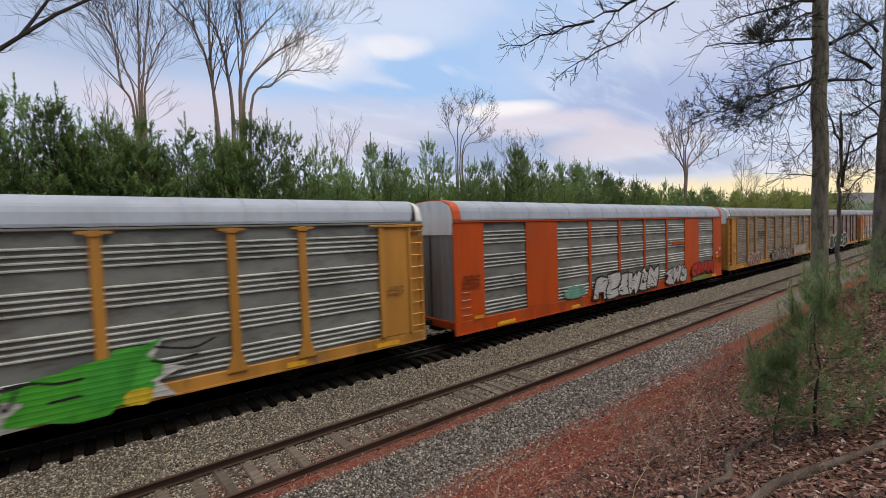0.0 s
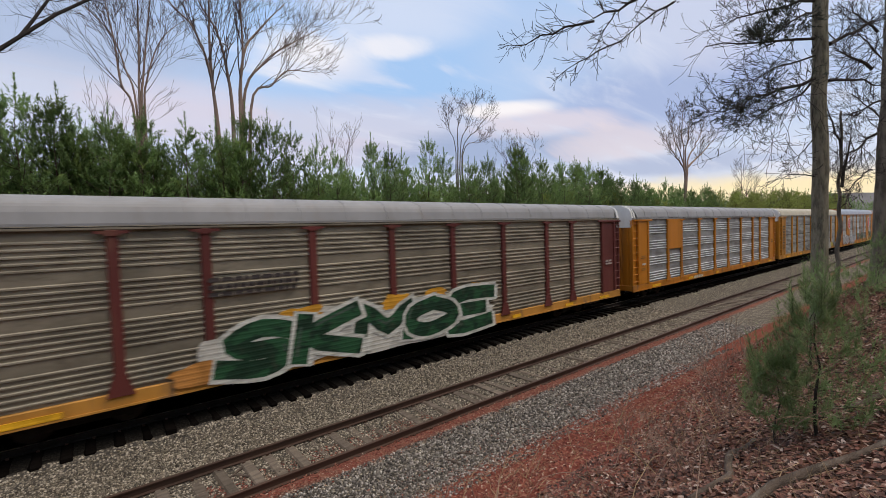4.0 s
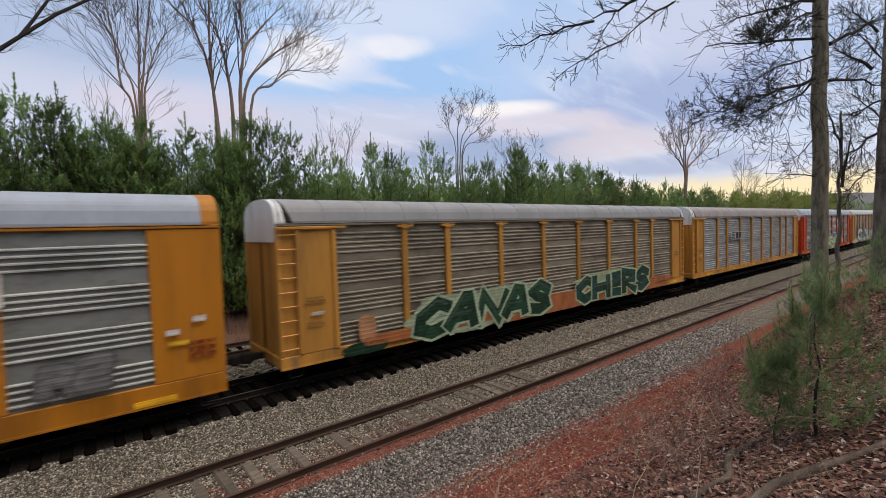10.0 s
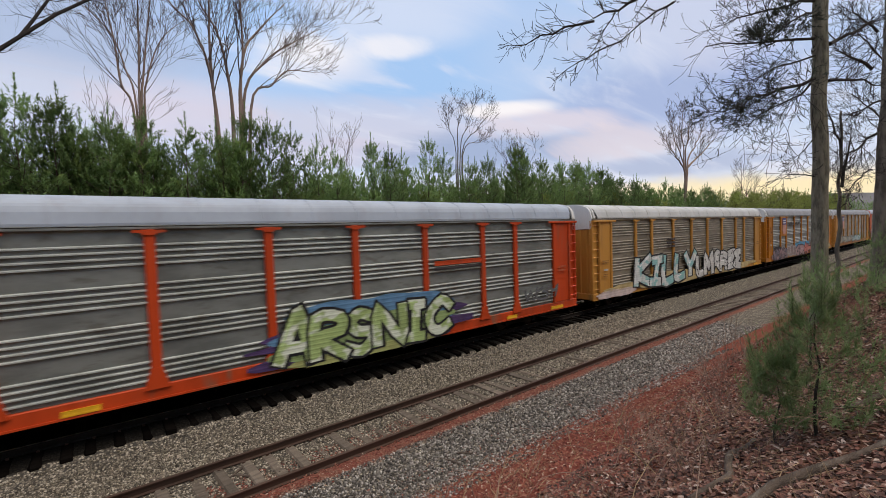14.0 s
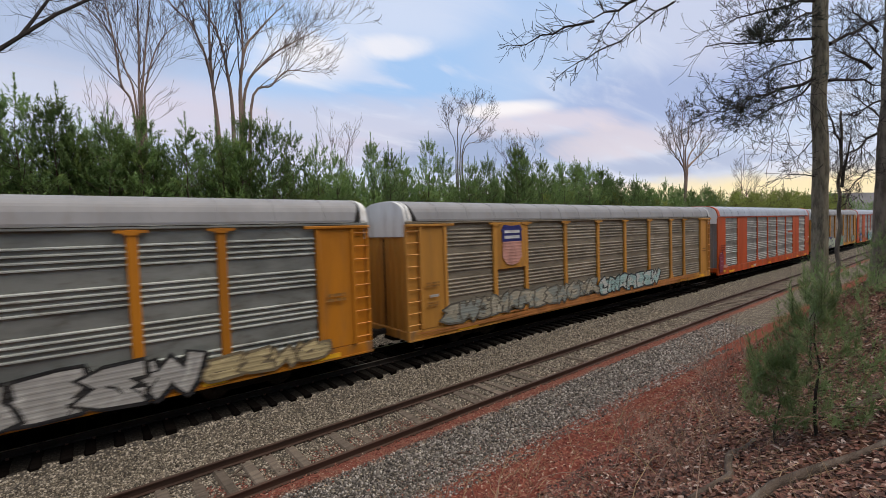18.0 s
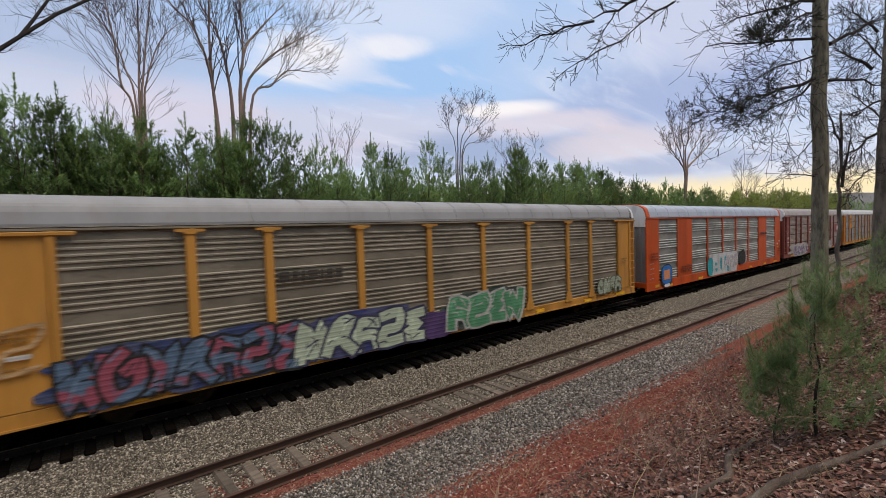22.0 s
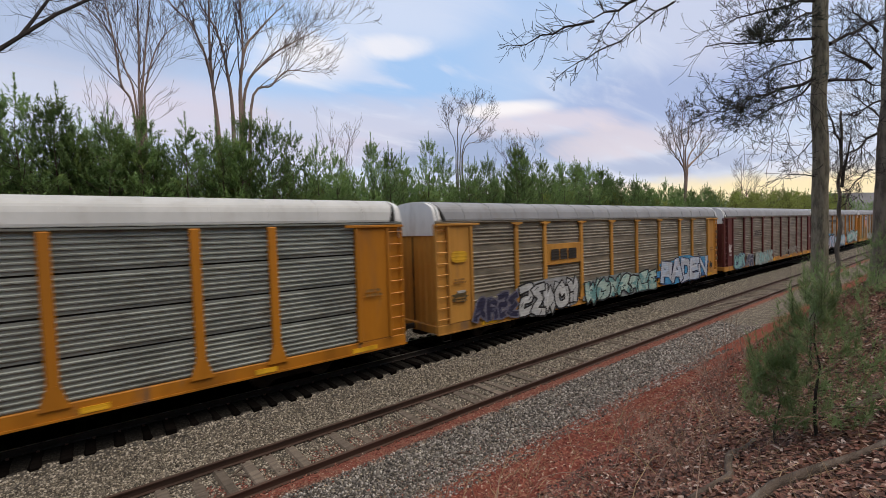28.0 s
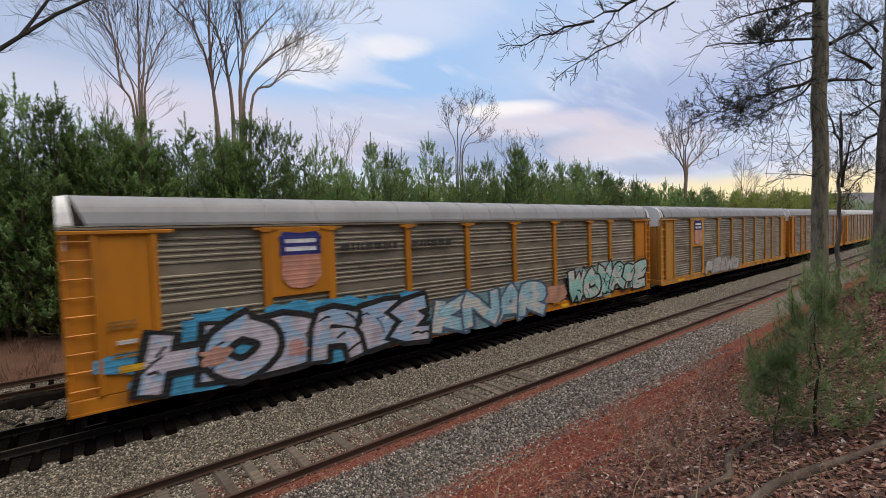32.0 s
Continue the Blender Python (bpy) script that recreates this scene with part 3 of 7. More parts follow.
def stroke(pts, width, y):
    """A painted stroke along points (x, z), as one thin raised ribbon."""
    g, n = Geo(), len(pts)
    ring = []
    for i, (x, z) in enumerate(pts):
        a, b = pts[max(0, i - 1)], pts[min(n - 1, i + 1)]
        d0 = Vector((x - a[0], z - a[1])) if i else Vector((b[0] - x, b[1] - z))
        d1 = Vector((b[0] - x, b[1] - z)) if i < n - 1 else d0
        d0, d1 = d0.normalized(), d1.normalized()
        d = d0 + d1
        if d.length < 0.5:
            d = d0 * 0.5 + d1.orthogonal() * 0.5
        d.normalize()
        grow = min(1.5, 1.0 / max(0.4, abs(d.dot(d0))))
        ext = (-width * 0.3 if i == 0 else width * 0.3 if i == n - 1 else 0.0)
        nx, nz = -d.y * width / 2 * grow, d.x * width / 2 * grow
        ring.append((x + d.x * ext, z + d.y * ext, nx, nz))
    for x, z, nx, nz in ring:
        g.v += [(x + nx, y, z + nz), (x - nx, y, z - nz), (x + nx, y + 0.002, z + nz), (x - nx, y + 0.002, z - nz)]
    for i in range(n - 1):
        k, m = 4 * i, 4 * (i + 1)
        g.face((k, m, m + 1, k + 1))
        g.face((k + 2, k + 3, m + 3, m + 2))
        g.face((k, k + 2, m + 2, m))
        g.face((k + 1, m + 1, m + 3, k + 3))
    g.face((0, 1, 3, 2))
    e = 4 * (n - 1)
    g.face((e, e + 2, e + 3, e + 1))
    return g


# letters as pen lines in a unit box; capitals are letters, small keys are wild shapes that spell nothing
PEN = {
    "A": [[(0, 0), (0.42, 1), (0.6, 1), (1, 0)], [(0.2, 0.34), (0.8, 0.34)]],
    "B": [[(0, 0), (0, 1), (0.8, 0.88), (0.75, 0.6), (0.1, 0.5), (0.95, 0.36), (0.85, 0.05), (0, 0)]],
    "C": [[(1, 0.8), (0.55, 1), (0.06, 0.62), (0.1, 0.2), (0.5, 0), (1, 0.16)]],
    "D": [[(0, 0), (0, 1), (0.7, 0.9), (1, 0.5), (0.7, 0.08), (0, 0)]],
    "E": [[(1, 1), (0, 0.96), (0, 0.02), (1, 0)], [(0, 0.5), (0.8, 0.52)]],
    "G": [[(1, 0.82), (0.5, 1), (0.05, 0.6), (0.1, 0.2), (0.5, 0), (0.98, 0.12), (0.98, 0.45), (0.6, 0.45)]],
    "H": [[(0, 0), (0, 1)], [(1, 0), (1, 1)], [(0, 0.46), (1, 0.54)]],
    "I": [[(0.5, 0), (0.5, 1)], [(0.15, 1), (0.85, 1)], [(0.15, 0), (0.85, 0)]],
    "K": [[(0, 0), (0, 1)], [(1, 1), (0.12, 0.48), (1.05, 0)]],
    "L": [[(0.1, 1), (0.1, 0), (0.9, 0.03)]],
    "M": [[(0, 0), (0.06, 1), (0.5, 0.4), (0.94, 1), (1, 0)]],
    "N": [[(0, 0), (0, 1), (1, 0), (1, 1)]],
    "O": [[(0.5, 1), (0.05, 0.7), (0.05, 0.3), (0.5, 0), (0.95, 0.3), (0.95, 0.7), (0.5, 1)]],
    "R": [[(0, 0), (0, 1), (0.85, 0.92), (0.85, 0.6), (0.05, 0.48), (1.05, 0)]],
    "S": [[(0.95, 0.86), (0.4, 1), (0.05, 0.76), (0.3, 0.54), (0.8, 0.44), (0.95, 0.2), (0.6, 0), (0.0, 0.1)]],
    "U": [[(0, 1), (0.05, 0.2), (0.5, 0), (0.95, 0.2), (1, 1)]],
    "Y": [[(0, 1), (0.5, 0.5), (1, 1)], [(0.5, 0.5), (0.45, 0)]],
    "a": [[(0, 0.1), (0.3, 0.9), (0.75, 1), (0.55, 0.5), (1.05, 0.1)], [(0.1, 0.4), (0.6, 0.5)]],
    "b": [[(0.9, 0.95), (0.15, 0.8), (0.7, 0.5), (0.1, 0.1), (1.0, 0.0)]],
    "c": [[(0.05, 0), (0.1, 0.95), (0.6, 0.55), (0.9, 1), (0.85, 0.1)], [(0.4, 0.1), (0.5, 0.6)]],
    "d": [[(0.1, 0.9), (0.9, 1), (0.8, 0.55), (0.2, 0.5), (0.15, 0.05), (0.95, 0.1)]],
    "e": [[(0.5, 1), (0.05, 0.6), (0.2, 0.08), (0.9, 0.12), (0.95, 0.7), (0.5, 0.6)]],
    "f": [[(0.1, 0), (0.15, 0.9), (0.9, 0.8)], [(0.15, 0.45), (0.8, 0.4), (0.95, -0.02)]],
    "g": [[(0, 0.95), (0.25, 0.1), (0.5, 0.75), (0.75, 0.05), (1, 1)]],
}
WILD = "abcdefg"


def rounded(pts, n=4):
    """The same line with its corners rounded off."""
    out = []
    for i in range(len(pts) - 1):
        p0, p1, p2, p3 = pts[max(0, i - 1)], pts[i], pts[i + 1], pts[min(len(pts) - 1, i + 2)]
        for k in range(n):
            u = k / n
            out.append(tuple(0.5 * (2 * p1[a] + (p2[a] - p0[a]) * u + (2 * p0[a] - 5 * p1[a] + 4 * p2[a] - p3[a]) * u * u + (3 * p1[a] - p0[a] - 3 * p2[a] + p3[a]) * u ** 3) for a in (0, 1)))
    return out + [pts[-1]]


def blend_spray(fill, second):
    """Spray paint in two colours that cloud into each other."""
    fill, second = (tuple(round(min(0.8, max(0.0, v)), 3) for v in c) for c in (fill, second))
    name = "spray_blend_" + "".join("%02x" % int(v * 99) for v in (*fill, *second))
    known = bpy.data.materials.get(name)
    if known:
        return known
    m = spray(name, *fill)
    nd = Nodes(m.node_tree, True)
    co = nd.t.nodes.new("ShaderNodeTexCoord").outputs["Object"]
    cloud = smooth_step(nd, nd.noise(nd.stretch(co, (1.3, 1, 1.9)), 1.1, 2.0, 0.5, 0.6), 0.46, 0.56)
    for node in list(nd.t.nodes):
        if node.type == "BSDF_PRINCIPLED":
            was = node.inputs["Base Color"].links[0].from_socket
            nd.link(nd.mix(cloud, was, second), node.inputs["Base Color"])
    return m


def can(c):
    c = tuple(round(min(0.8, max(0.0, v)), 3) for v in c)
    return spray("spray_%02x%02x%02x" % tuple(int(v * 99) for v in c), *c)


def join(geo, other, mat):
    k = len(geo.v)
    geo.v += other.v
    geo.f += [tuple(q + k for q in f) for f in other.f]
    geo.m += [mat] * len(other.f)


def piece(car, x0, x1, z0, z1, word, fill, line, seed, back=None, weight=0.26, slant=0.1, accent=None, sharp=False, drop=True, bold=1.0):
    """A sprayed piece: each letter a fat filled pen line with its outline and a drop shadow, over a clouded ground."""
    rnd = random.Random(seed)
    z0 = max(z0, 0.58)
    n, ht = len(word), z1 - z0
    w = (x1 - x0) / n
    root = car
    if back:
        g = Geo().plate(blob_outline(x0 - 0.22, x1 + 0.22, z0 + 0.01, z1 + 0.04, seed, 20 + 8 * n, 0.32), PROUD + 0.016, PROUD + 0.020)
        root = part("graffiti_background", g, blend_spray(back, tuple(v * 0.6 + 0.04 for v in back)), car, "sprayed patch of paint")
    fat = weight >= 0.13
    wild = "?" in word
    wd = min(w * max(weight, 0.25 if fat else 0.0) * ((1.35 if wild else 1.25) if fat else 1.0), 0.30 * ht)
    rim = (0.05 + 0.035 * w) * bold if fat else 0.05
    mats = [can(line), blend_spray(fill, accent or tuple(v * 0.68 for v in fill)), can(tuple(v * 1.2 + 0.05 for v in fill))]
    for i, ch in enumerate(word):
        if ch == " ":
            continue
        ch = WILD[(seed * 3 + i * 5) % len(WILD)] if ch == "?" else ch
        lo = z0 + wd * 0.5 + rnd.uniform(0.0, 0.07) * ht
        hi = z1 - wd * 0.45 - rnd.uniform(0.0, 0.10) * ht
        left, wide = x0 + w * i + wd * 0.35, w * (1.18 if wild else 1.10) - wd * 0.7
        lean, g = slant + rnd.uniform(-0.10, 0.10), Geo()
        for s_i, pen in enumerate(PEN[ch]):
            pts = []
            for px, pz in pen:
                jx, jz = rnd.uniform(-0.06, 0.06), rnd.uniform(-0.05, 0.05)
                pts.append((left + (px + jx + lean * (pz - 0.5)) * wide, lo + (pz + jz) * (hi - lo)))
            pts = [(x, min(max(z, z0 + wd * 0.3), z1)) for x, z in pts]
            if not sharp:
                pts = rounded(pts, 3)
            y = PROUD - 0.008 - 0.0062 * (i % 2) - 0.0004 * s_i
            if fat and drop:
                join(g, stroke([(x + wd * 0.28, z - wd * 0.10) for x, z in pts], wd + rim * 0.8, y + 0.002), 0)
            join(g, stroke(pts, wd + rim * (2.0 if fat else 1.0), y), 0)
            y = PROUD - 0.0112 - 0.0062 * (i % 2) - 0.0005 * s_i
            join(g, stroke(pts, wd, y), 1)
            if fat and rnd.random() < 0.75:
                a = rnd.randrange(0, max(1, len(pts) - 3))
                join(g, stroke([(x - wd * 0.16, z + wd * 0.22) for x, z in pts[a:a + 3]], wd * 0.16, y - 0.0017), 2)
            if fat and wild:
                # dark cuts across the letter
                for _ in range(2):
                    q = rnd.choice(pts)
                    dx, dz = rnd.uniform(0.2, 0.55) * wd, rnd.uniform(-0.6, 0.6) * wd
                    join(g, stroke([(q[0] - dx, q[1] - dz), (q[0] + 0.1 * wd, q[1] + 0.12 * wd), (q[0] + dx, q[1] + dz)], wd * rnd.uniform(0.08, 0.17), y - 0.0024), 0)
        part("graffiti_letter", g, mats, root, "sprayed letter")


def scribble(car, a, b, z0, z1, colour, seed, turns=6, width=0.05):
    """A loose sprayed scrawl."""
    rnd = random.Random(seed)
    pts = [(a - BODY / 2 + (b - a) * i / turns, rnd.uniform(z0, z1)) for i in range(turns + 1)]
    part("spray_scrawl", stroke(rounded(pts, 5), width, PROUD + 0.004), can(colour), car, "sprayed scrawl")


def bars(car, x0, x1, z0, z1, rows, colour, seed, name="lettering"):
    """Lettering that stays unread, as plain bars."""
    rnd = random.Random(seed)
    g = Geo()
    h = (z1 - z0) / (rows * 1.6 - 0.6)
    for r in range(rows):
        x, zb = x0, z0 + r * h * 1.6
        while x < x1 - 0.05:
            w = min(rnd.uniform(0.08, 0.34) * max(1, h * 4), x1 - x)
            g.box(x, x + w, PROUD - 0.003, PROUD + 0.002, zb, zb + h)
            x += w + 0.05
    return tagged(part(name, g, spray("spray_%02x%02x%02x" % tuple(int(c * 99) for c in colour), *colour), car, "painted lettering"), kind="stuff")


POSTS = [4.45, 6.4, 9.3, 12.12, 14.85, 17.65, 20.55, 22.5]


def build_car(label, body, roof, side, flush=False, style="", sill=None, end=None, cap=None, wide=()):
    """One enclosed car carrier. Local x from -BODY/2 to BODY/2; the rails at z = 0."""
    style = style or ("grouped" if flush or side[0] in ("bright_galvanised_sheet", "galvanised_sheet") else "close")
    car = thing("autorack_car", label, "freight car", "cars of the train")
    if style == "fine":
        side = ("fine_" + side[0], *[v * 1.2 for v in side[1:]])
    pb, pr, ps = paint(*body), paint(*roof, 0.85, 0.15), sheet(*side)
    pl = paint("sooty_" + (sill or body)[0], *(sill or body)[1:], 0.55, 0.85)
    rung_paint = paint("worn_" + body[0], *[min(0.9, c * 1.5 + 0.06) for c in body[1:]])
    # sky light caught on the ridges is put into a lighter sheet colour
    ridge = sheet("skylit_" + side[0], *[min(0.92, c * (1.95 if style == "grouped" else 1.0 if style == "fine" else 1.05) + (0.0 if style == "fine" else 0.03)) for c in side[1:]], 0.3)
    x0, x1 = -BODY / 2, BODY / 2
    tall = 1.09 if flush else 1.0
    low = 0.45 if flush else SILL
    # floor and underframe
    part("underframe", Geo().cbox(x0 + 0.1, x1 - 0.1, -0.35, 0.35, 0.45, 0.95, 0.04).cbox(x0 + 0.05, x1 - 0.05, -HALF + 0.1, HALF - 0.1, 0.86, 0.98, 0.02), dark_iron, car, "black underframe")
    sill_g = Geo().cbox(x0, x1, -HALF - 0.02, -HALF + 0.1, low, 0.98, 0.02).box(x0, x1, -HALF - 0.05, -HALF - 0.02, low, low + 0.05)
    both_sides("side_sill", sill_g, pl, car)
    for k, (mx, w) in enumerate(((-11.2, 1.1), (-6.0, 0.7), (-1.2, 0.55), (4.6, 0.55), (8.4, 0.6), (11.4, 0.9))):
        both_sides("reflector_strip", Geo().box(mx, mx + w, -HALF - 0.056, -HALF - 0.022, low + 0.06, low + 0.2), spray("reflector_yellow", 0.85, 0.45, 0.02), car, "yellow reflective strip")
    # roof
    inset = 0.03 if flush else 0.22
    r = Geo().prism(roof_profile(tall), x0 + inset, x1 - inset)
    if not flush:
        # the roof ends on a slant, further in at the eaves
        r.v = [(x - math.copysign(0.30 * max(0.0, 1 - (z - EAVE) / 0.78), x), y, z) for x, y, z in r.v]
    part("roof", r, pr, car, smooth=False)
    ribs = Geo()
    prof = roof_profile(tall)
    for i in range(1, 18):
        xr = x0 + BODY * i / 18
        ribs.prism([(y * 1.004, z + 0.012 if z > EAVE + 0.01 else z) for y, z in prof], xr - 0.012, xr + 0.012)
    part("roof_seams", ribs, pr, car)
    both_sides("eave_rail", Geo().cbox(x0 + 0.02, x1 - 0.02, -HALF - 0.05, -HALF + 0.06, EAVE - 0.10, EAVE - 0.005, 0.015), ps if not flush else pb, car)
    both_sides("eave_gap", Geo().box(x0 + 0.3, x1 - 0.3, -HALF - 0.052, -HALF - 0.048, EAVE - 0.035, EAVE - 0.012), black_gap, car, "dark slot under the roof")
    both_sides("stirrup_step", Geo().tube([(x0 + 0.25, -HALF + 0.02, low + 0.02), (x0 + 0.26, -HALF - 0.01, low - 0.26), (x0 + 0.62, -HALF - 0.01, low - 0.26), (x0 + 0.63, -HALF + 0.02, low + 0.02)], [0.016] * 4, 5), dark_iron, car)
    part("stirrup_step", Geo().tube([(x1 - 0.25, -HALF + 0.02, low + 0.02), (x1 - 0.26, -HALF - 0.01, low - 0.26), (x1 - 0.62, -HALF - 0.01, low - 0.26), (x1 - 0.63, -HALF + 0.02, low + 0.02)], [0.016] * 4, 5), dark_iron, car)
    # ends
    pe, pw = (paint(*(end or body), 0.7, 0.35)), paint(*(cap or CAP_WHITE), 0.85, 0.3)
    for s in (-1, 1):
        m = Matrix() if s < 0 else flip(Matrix())
        plan = []
        for yy in (-1.15, -0.75, -0.38, 0.38, 0.75, 1.15):
            plan += [(x0 + 0.07, yy - 0.08), (x0 + 0.015, yy - 0.05), (x0 + 0.015, yy + 0.05), (x0 + 0.07, yy + 0.08)]
        plan = [(x0 + 0.07, -HALF + 0.02)] + plan + [(x0 + 0.07, HALF - 0.02), (x0 + 0.14, HALF - 0.02), (x0 + 0.14, -HALF + 0.02)]
        g = Geo()
        n_p = len(plan)
        g.v = [(px, py, pz) for pz in (0.98, 4.35) for px, py in plan]
        for i in range(n_p):
            g.face((i, i + n_p, (i + 1) % n_p + n_p, (i + 1) % n_p))
        g.face(list(range(n_p)))
        g.face(list(range(2 * n_p - 1, n_p - 1, -1)))
        door = part("end_door", g, pe, car, at=m)
        part("door_seam", Geo().box(x0 + 0.04, x0 + 0.062, -0.03, 0.03, 1.0, 4.3), black_gap, door)
        arch = [(y * 0.97, z - 0.02) for y, z in roof_profile(tall)]
        part("end_cap", Geo().prism([(-HALF + 0.04, 4.36)] + arch[1:-1] + [(HALF - 0.04, 4.36)], x0 + 0.0, x0 + 0.13), pw, car, "white painted end cap", at=m)
        if flush:
            part("roof_end_band", Geo().prism([(y * 1.008, z + 0.012) for y, z in roof_profile(tall)], x0 + 0.02, x0 + 0.42), pb, car, at=m)
        else:
            # the bulkhead stands free of the roof, with a dark gap between them
            part("roof_gap", Geo().prism([(y * 0.975, z - 0.025 if z > EAVE + 0.1 else z) for y, z in roof_profile(tall)], x0 + 0.13, x0 + 0.80), black_gap, car, "dark gap between bulkhead and roof", at=m)
            hood = Geo().prism([(y * 1.004, z + 0.006) for y, z in roof_profile(tall)], x0 + 0.135, x0 + 0.19)
            hood.v = [(x + (0.10 * max(0.0, 1 - (z - EAVE) / 0.78) if x > x0 + 0.16 else 0.0), y, z) for x, y, z in hood.v]
            part("roof_hood", hood, pw, car, "white painted hood of the bulkhead", at=m)
        # coupler
        cg = Geo().cbox(x0 - 0.45, x0 + 0.2, -0.09, 0.09, 0.72, 0.92, 0.03).cbox(x0 - 0.72, x0 - 0.42, -0.15, 0.15, 0.66, 0.98, 0.05)
        cg.tube([(x0 - 0.1, 0.35, 0.75), (x0 - 0.45, 0.38, 0.42), (x0 - 0.7, 0.30, 0.55)], [0.03, 0.03, 0.03], 6)
        part("coupler", cg, dark_iron, car, "black coupler and air hose", at=m)
        part("end_sill", Geo().cbox(x0 - 0.02, x0 + 0.25, -HALF + 0.05, HALF - 0.05, 0.66, 0.99, 0.03), pl, car, at=m)
    # sides
    if flush:
        panels = [(1.62, 4.22), (6.48, 9.08), (9.32, 11.98), (12.22, 14.83), (15.07, 17.73), (17.97, 20.48), (22.73, 25.33)]
        solids = [(0.0, 1.62), (4.22, 6.48), (20.48, 22.73), (25.33, BODY)]
        posts = [(9.08, 9.32), (11.98, 12.22), (14.83, 15.07), (17.73, 17.97)]
        for a, b in solids:
            both_sides("side_plate", Geo().cbox(x0 + a, x0 + b, -HALF - 0.02, -HALF + 0.05, 0.985, EAVE - 0.105, 0.012), pb, car)
        for a, b in posts:
            both_sides("side_post", Geo().cbox(x0 + a, x0 + b, -HALF - 0.025, -HALF + 0.05, 0.985, EAVE - 0.105, 0.02)
                       .plate([(x0 + a - 0.18, 0.99), (x0 + b + 0.18, 0.99), (x0 + b, 1.35), (x0 + a, 1.35)], -HALF - 0.022, -HALF + 0.03), pb, car)
        for a, b in panels:
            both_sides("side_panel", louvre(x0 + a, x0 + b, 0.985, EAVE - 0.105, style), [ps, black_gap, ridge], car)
        for k in range(4):
            both_sides("grab_iron", Geo().tube([(x0 + 0.35, -HALF - 0.04, 1.2 + k * 0.3), (x0 + 0.4, -HALF - 0.08, 1.2 + k * 0.3), (x0 + 0.75, -HALF - 0.08, 1.2 + k * 0.3), (x0 + 0.8, -HALF - 0.04, 1.2 + k * 0.3)], [0.014] * 4, 5), pr, car)
    else:
        ends = 1.85
        for s in (-1, 1):
            def put(name, geo, mats, label=""):
                g = geo
                if s > 0:
                    g.v = [(-x, y, z) for x, y, z in g.v]
                    g.f = [tuple(reversed(q)) for q in g.f]
                return both_sides(name, g, mats, car, label)
            put("corner_post", Geo().cbox(x0, x0 + 0.10, -HALF - 0.02, -HALF + 0.16, 0.99, EAVE - 0.105, 0.02).box(x0 + 0.1, x0 + 0.56, -HALF + 0.06, -HALF + 0.08, 0.99, EAVE - 0.105), pb)
            put("end_plate", Geo().cbox(x0 + 0.56, x0 + ends - 0.16, -HALF - 0.03, -HALF + 0.05, 0.985, EAVE - 0.105, 0.015).cbox(x0 + 0.56, x0 + 0.68, -HALF - 0.09, -HALF - 0.028, 0.99, EAVE - 0.11, 0.02), pb)
            put("end_post", Geo().cbox(x0 + ends - 0.16, x0 + ends, -HALF - 0.085, -HALF + 0.05, 0.985, EAVE - 0.105, 0.02), pb)
            put("top_bar", Geo().cbox(x0, x0 + ends + 0.35, -HALF - 0.11, -HALF - 0.052, EAVE - 0.20, EAVE - 0.11, 0.015), pb)
            for k in range(9):
                zz = 1.2 + k * 0.42
                put("ladder_rung", Geo().tube([(x0 + 0.05, -HALF - 0.03, zz), (x0 + 0.62, -HALF - 0.03, zz)], [0.018, 0.018], 5), rung_paint)
        edges = [ends] + POSTS + [BODY - ends]
        for i, (a, b) in enumerate(zip(edges, edges[1:])):
            xa, xb = x0 + a + (0.0 if i == 0 else 0.09), x0 + b - (0.0 if i == len(edges) - 2 else 0.09)
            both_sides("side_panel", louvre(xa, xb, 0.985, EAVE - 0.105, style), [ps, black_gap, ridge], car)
        for c in POSTS:
            xc = x0 + c
            g = Geo().cbox(xc - 0.12, xc + 0.12, -HALF - 0.07, -HALF + 0.05, 0.985, EAVE - 0.105, 0.025)
            if style != "fine":
                g.plate([(xc - 0.34, EAVE - 0.115), (xc - 0.34, EAVE - 0.18), (xc - 0.17, EAVE - 0.19), (xc - 0.12, EAVE - 0.24), (xc + 0.12, EAVE - 0.24), (xc + 0.17, EAVE - 0.19), (xc + 0.34, EAVE - 0.18), (xc + 0.34, EAVE - 0.115)], -HALF - 0.10, -HALF - 0.052)
            g.plate([(xc - 0.28, 0.90), (xc + 0.28, 0.90), (xc + 0.12, 1.42), (xc - 0.12, 1.42)], -HALF - 0.075, -HALF - 0.02)
            both_sides("side_post", g, pb, car)
    for a, b, z0, z1 in wide:
        part("sign_plate", Geo().cbox(x0 + a, x0 + b, -HALF - 0.066, -HALF + 0.02, z0, z1, 0.01), pb, car, "painted steel plate between the posts")
    # bogies
    fr, wh = truck_meshes()
    for s in (-1, 1):
        tk = part("bogie", fr, None, car, "black cast bogie", at=(s * 9.75, 0, 0))
        for d in (-0.89, 0.89):
            part("wheelset", wh, None, tk, at=(d, 0, 0.41))
    return car

# ---------- the cars, in the order of the train ----------
PALE = (0.46, 0.45, 0.43)
BLACK = (0.02, 0.02, 0.022)
GREEN_D = (0.008, 0.036, 0.018)
SKY_BLUE = (0.08, 0.30, 0.50)
DEEP_BLUE = (0.04, 0.06, 0.16)
PURPLE = (0.09, 0.05, 0.15)
CARS = []


def add(label, body, roof, side, **kw):
    car = build_car(label, body, roof, side, **kw)
    CARS.append(car)
    return car


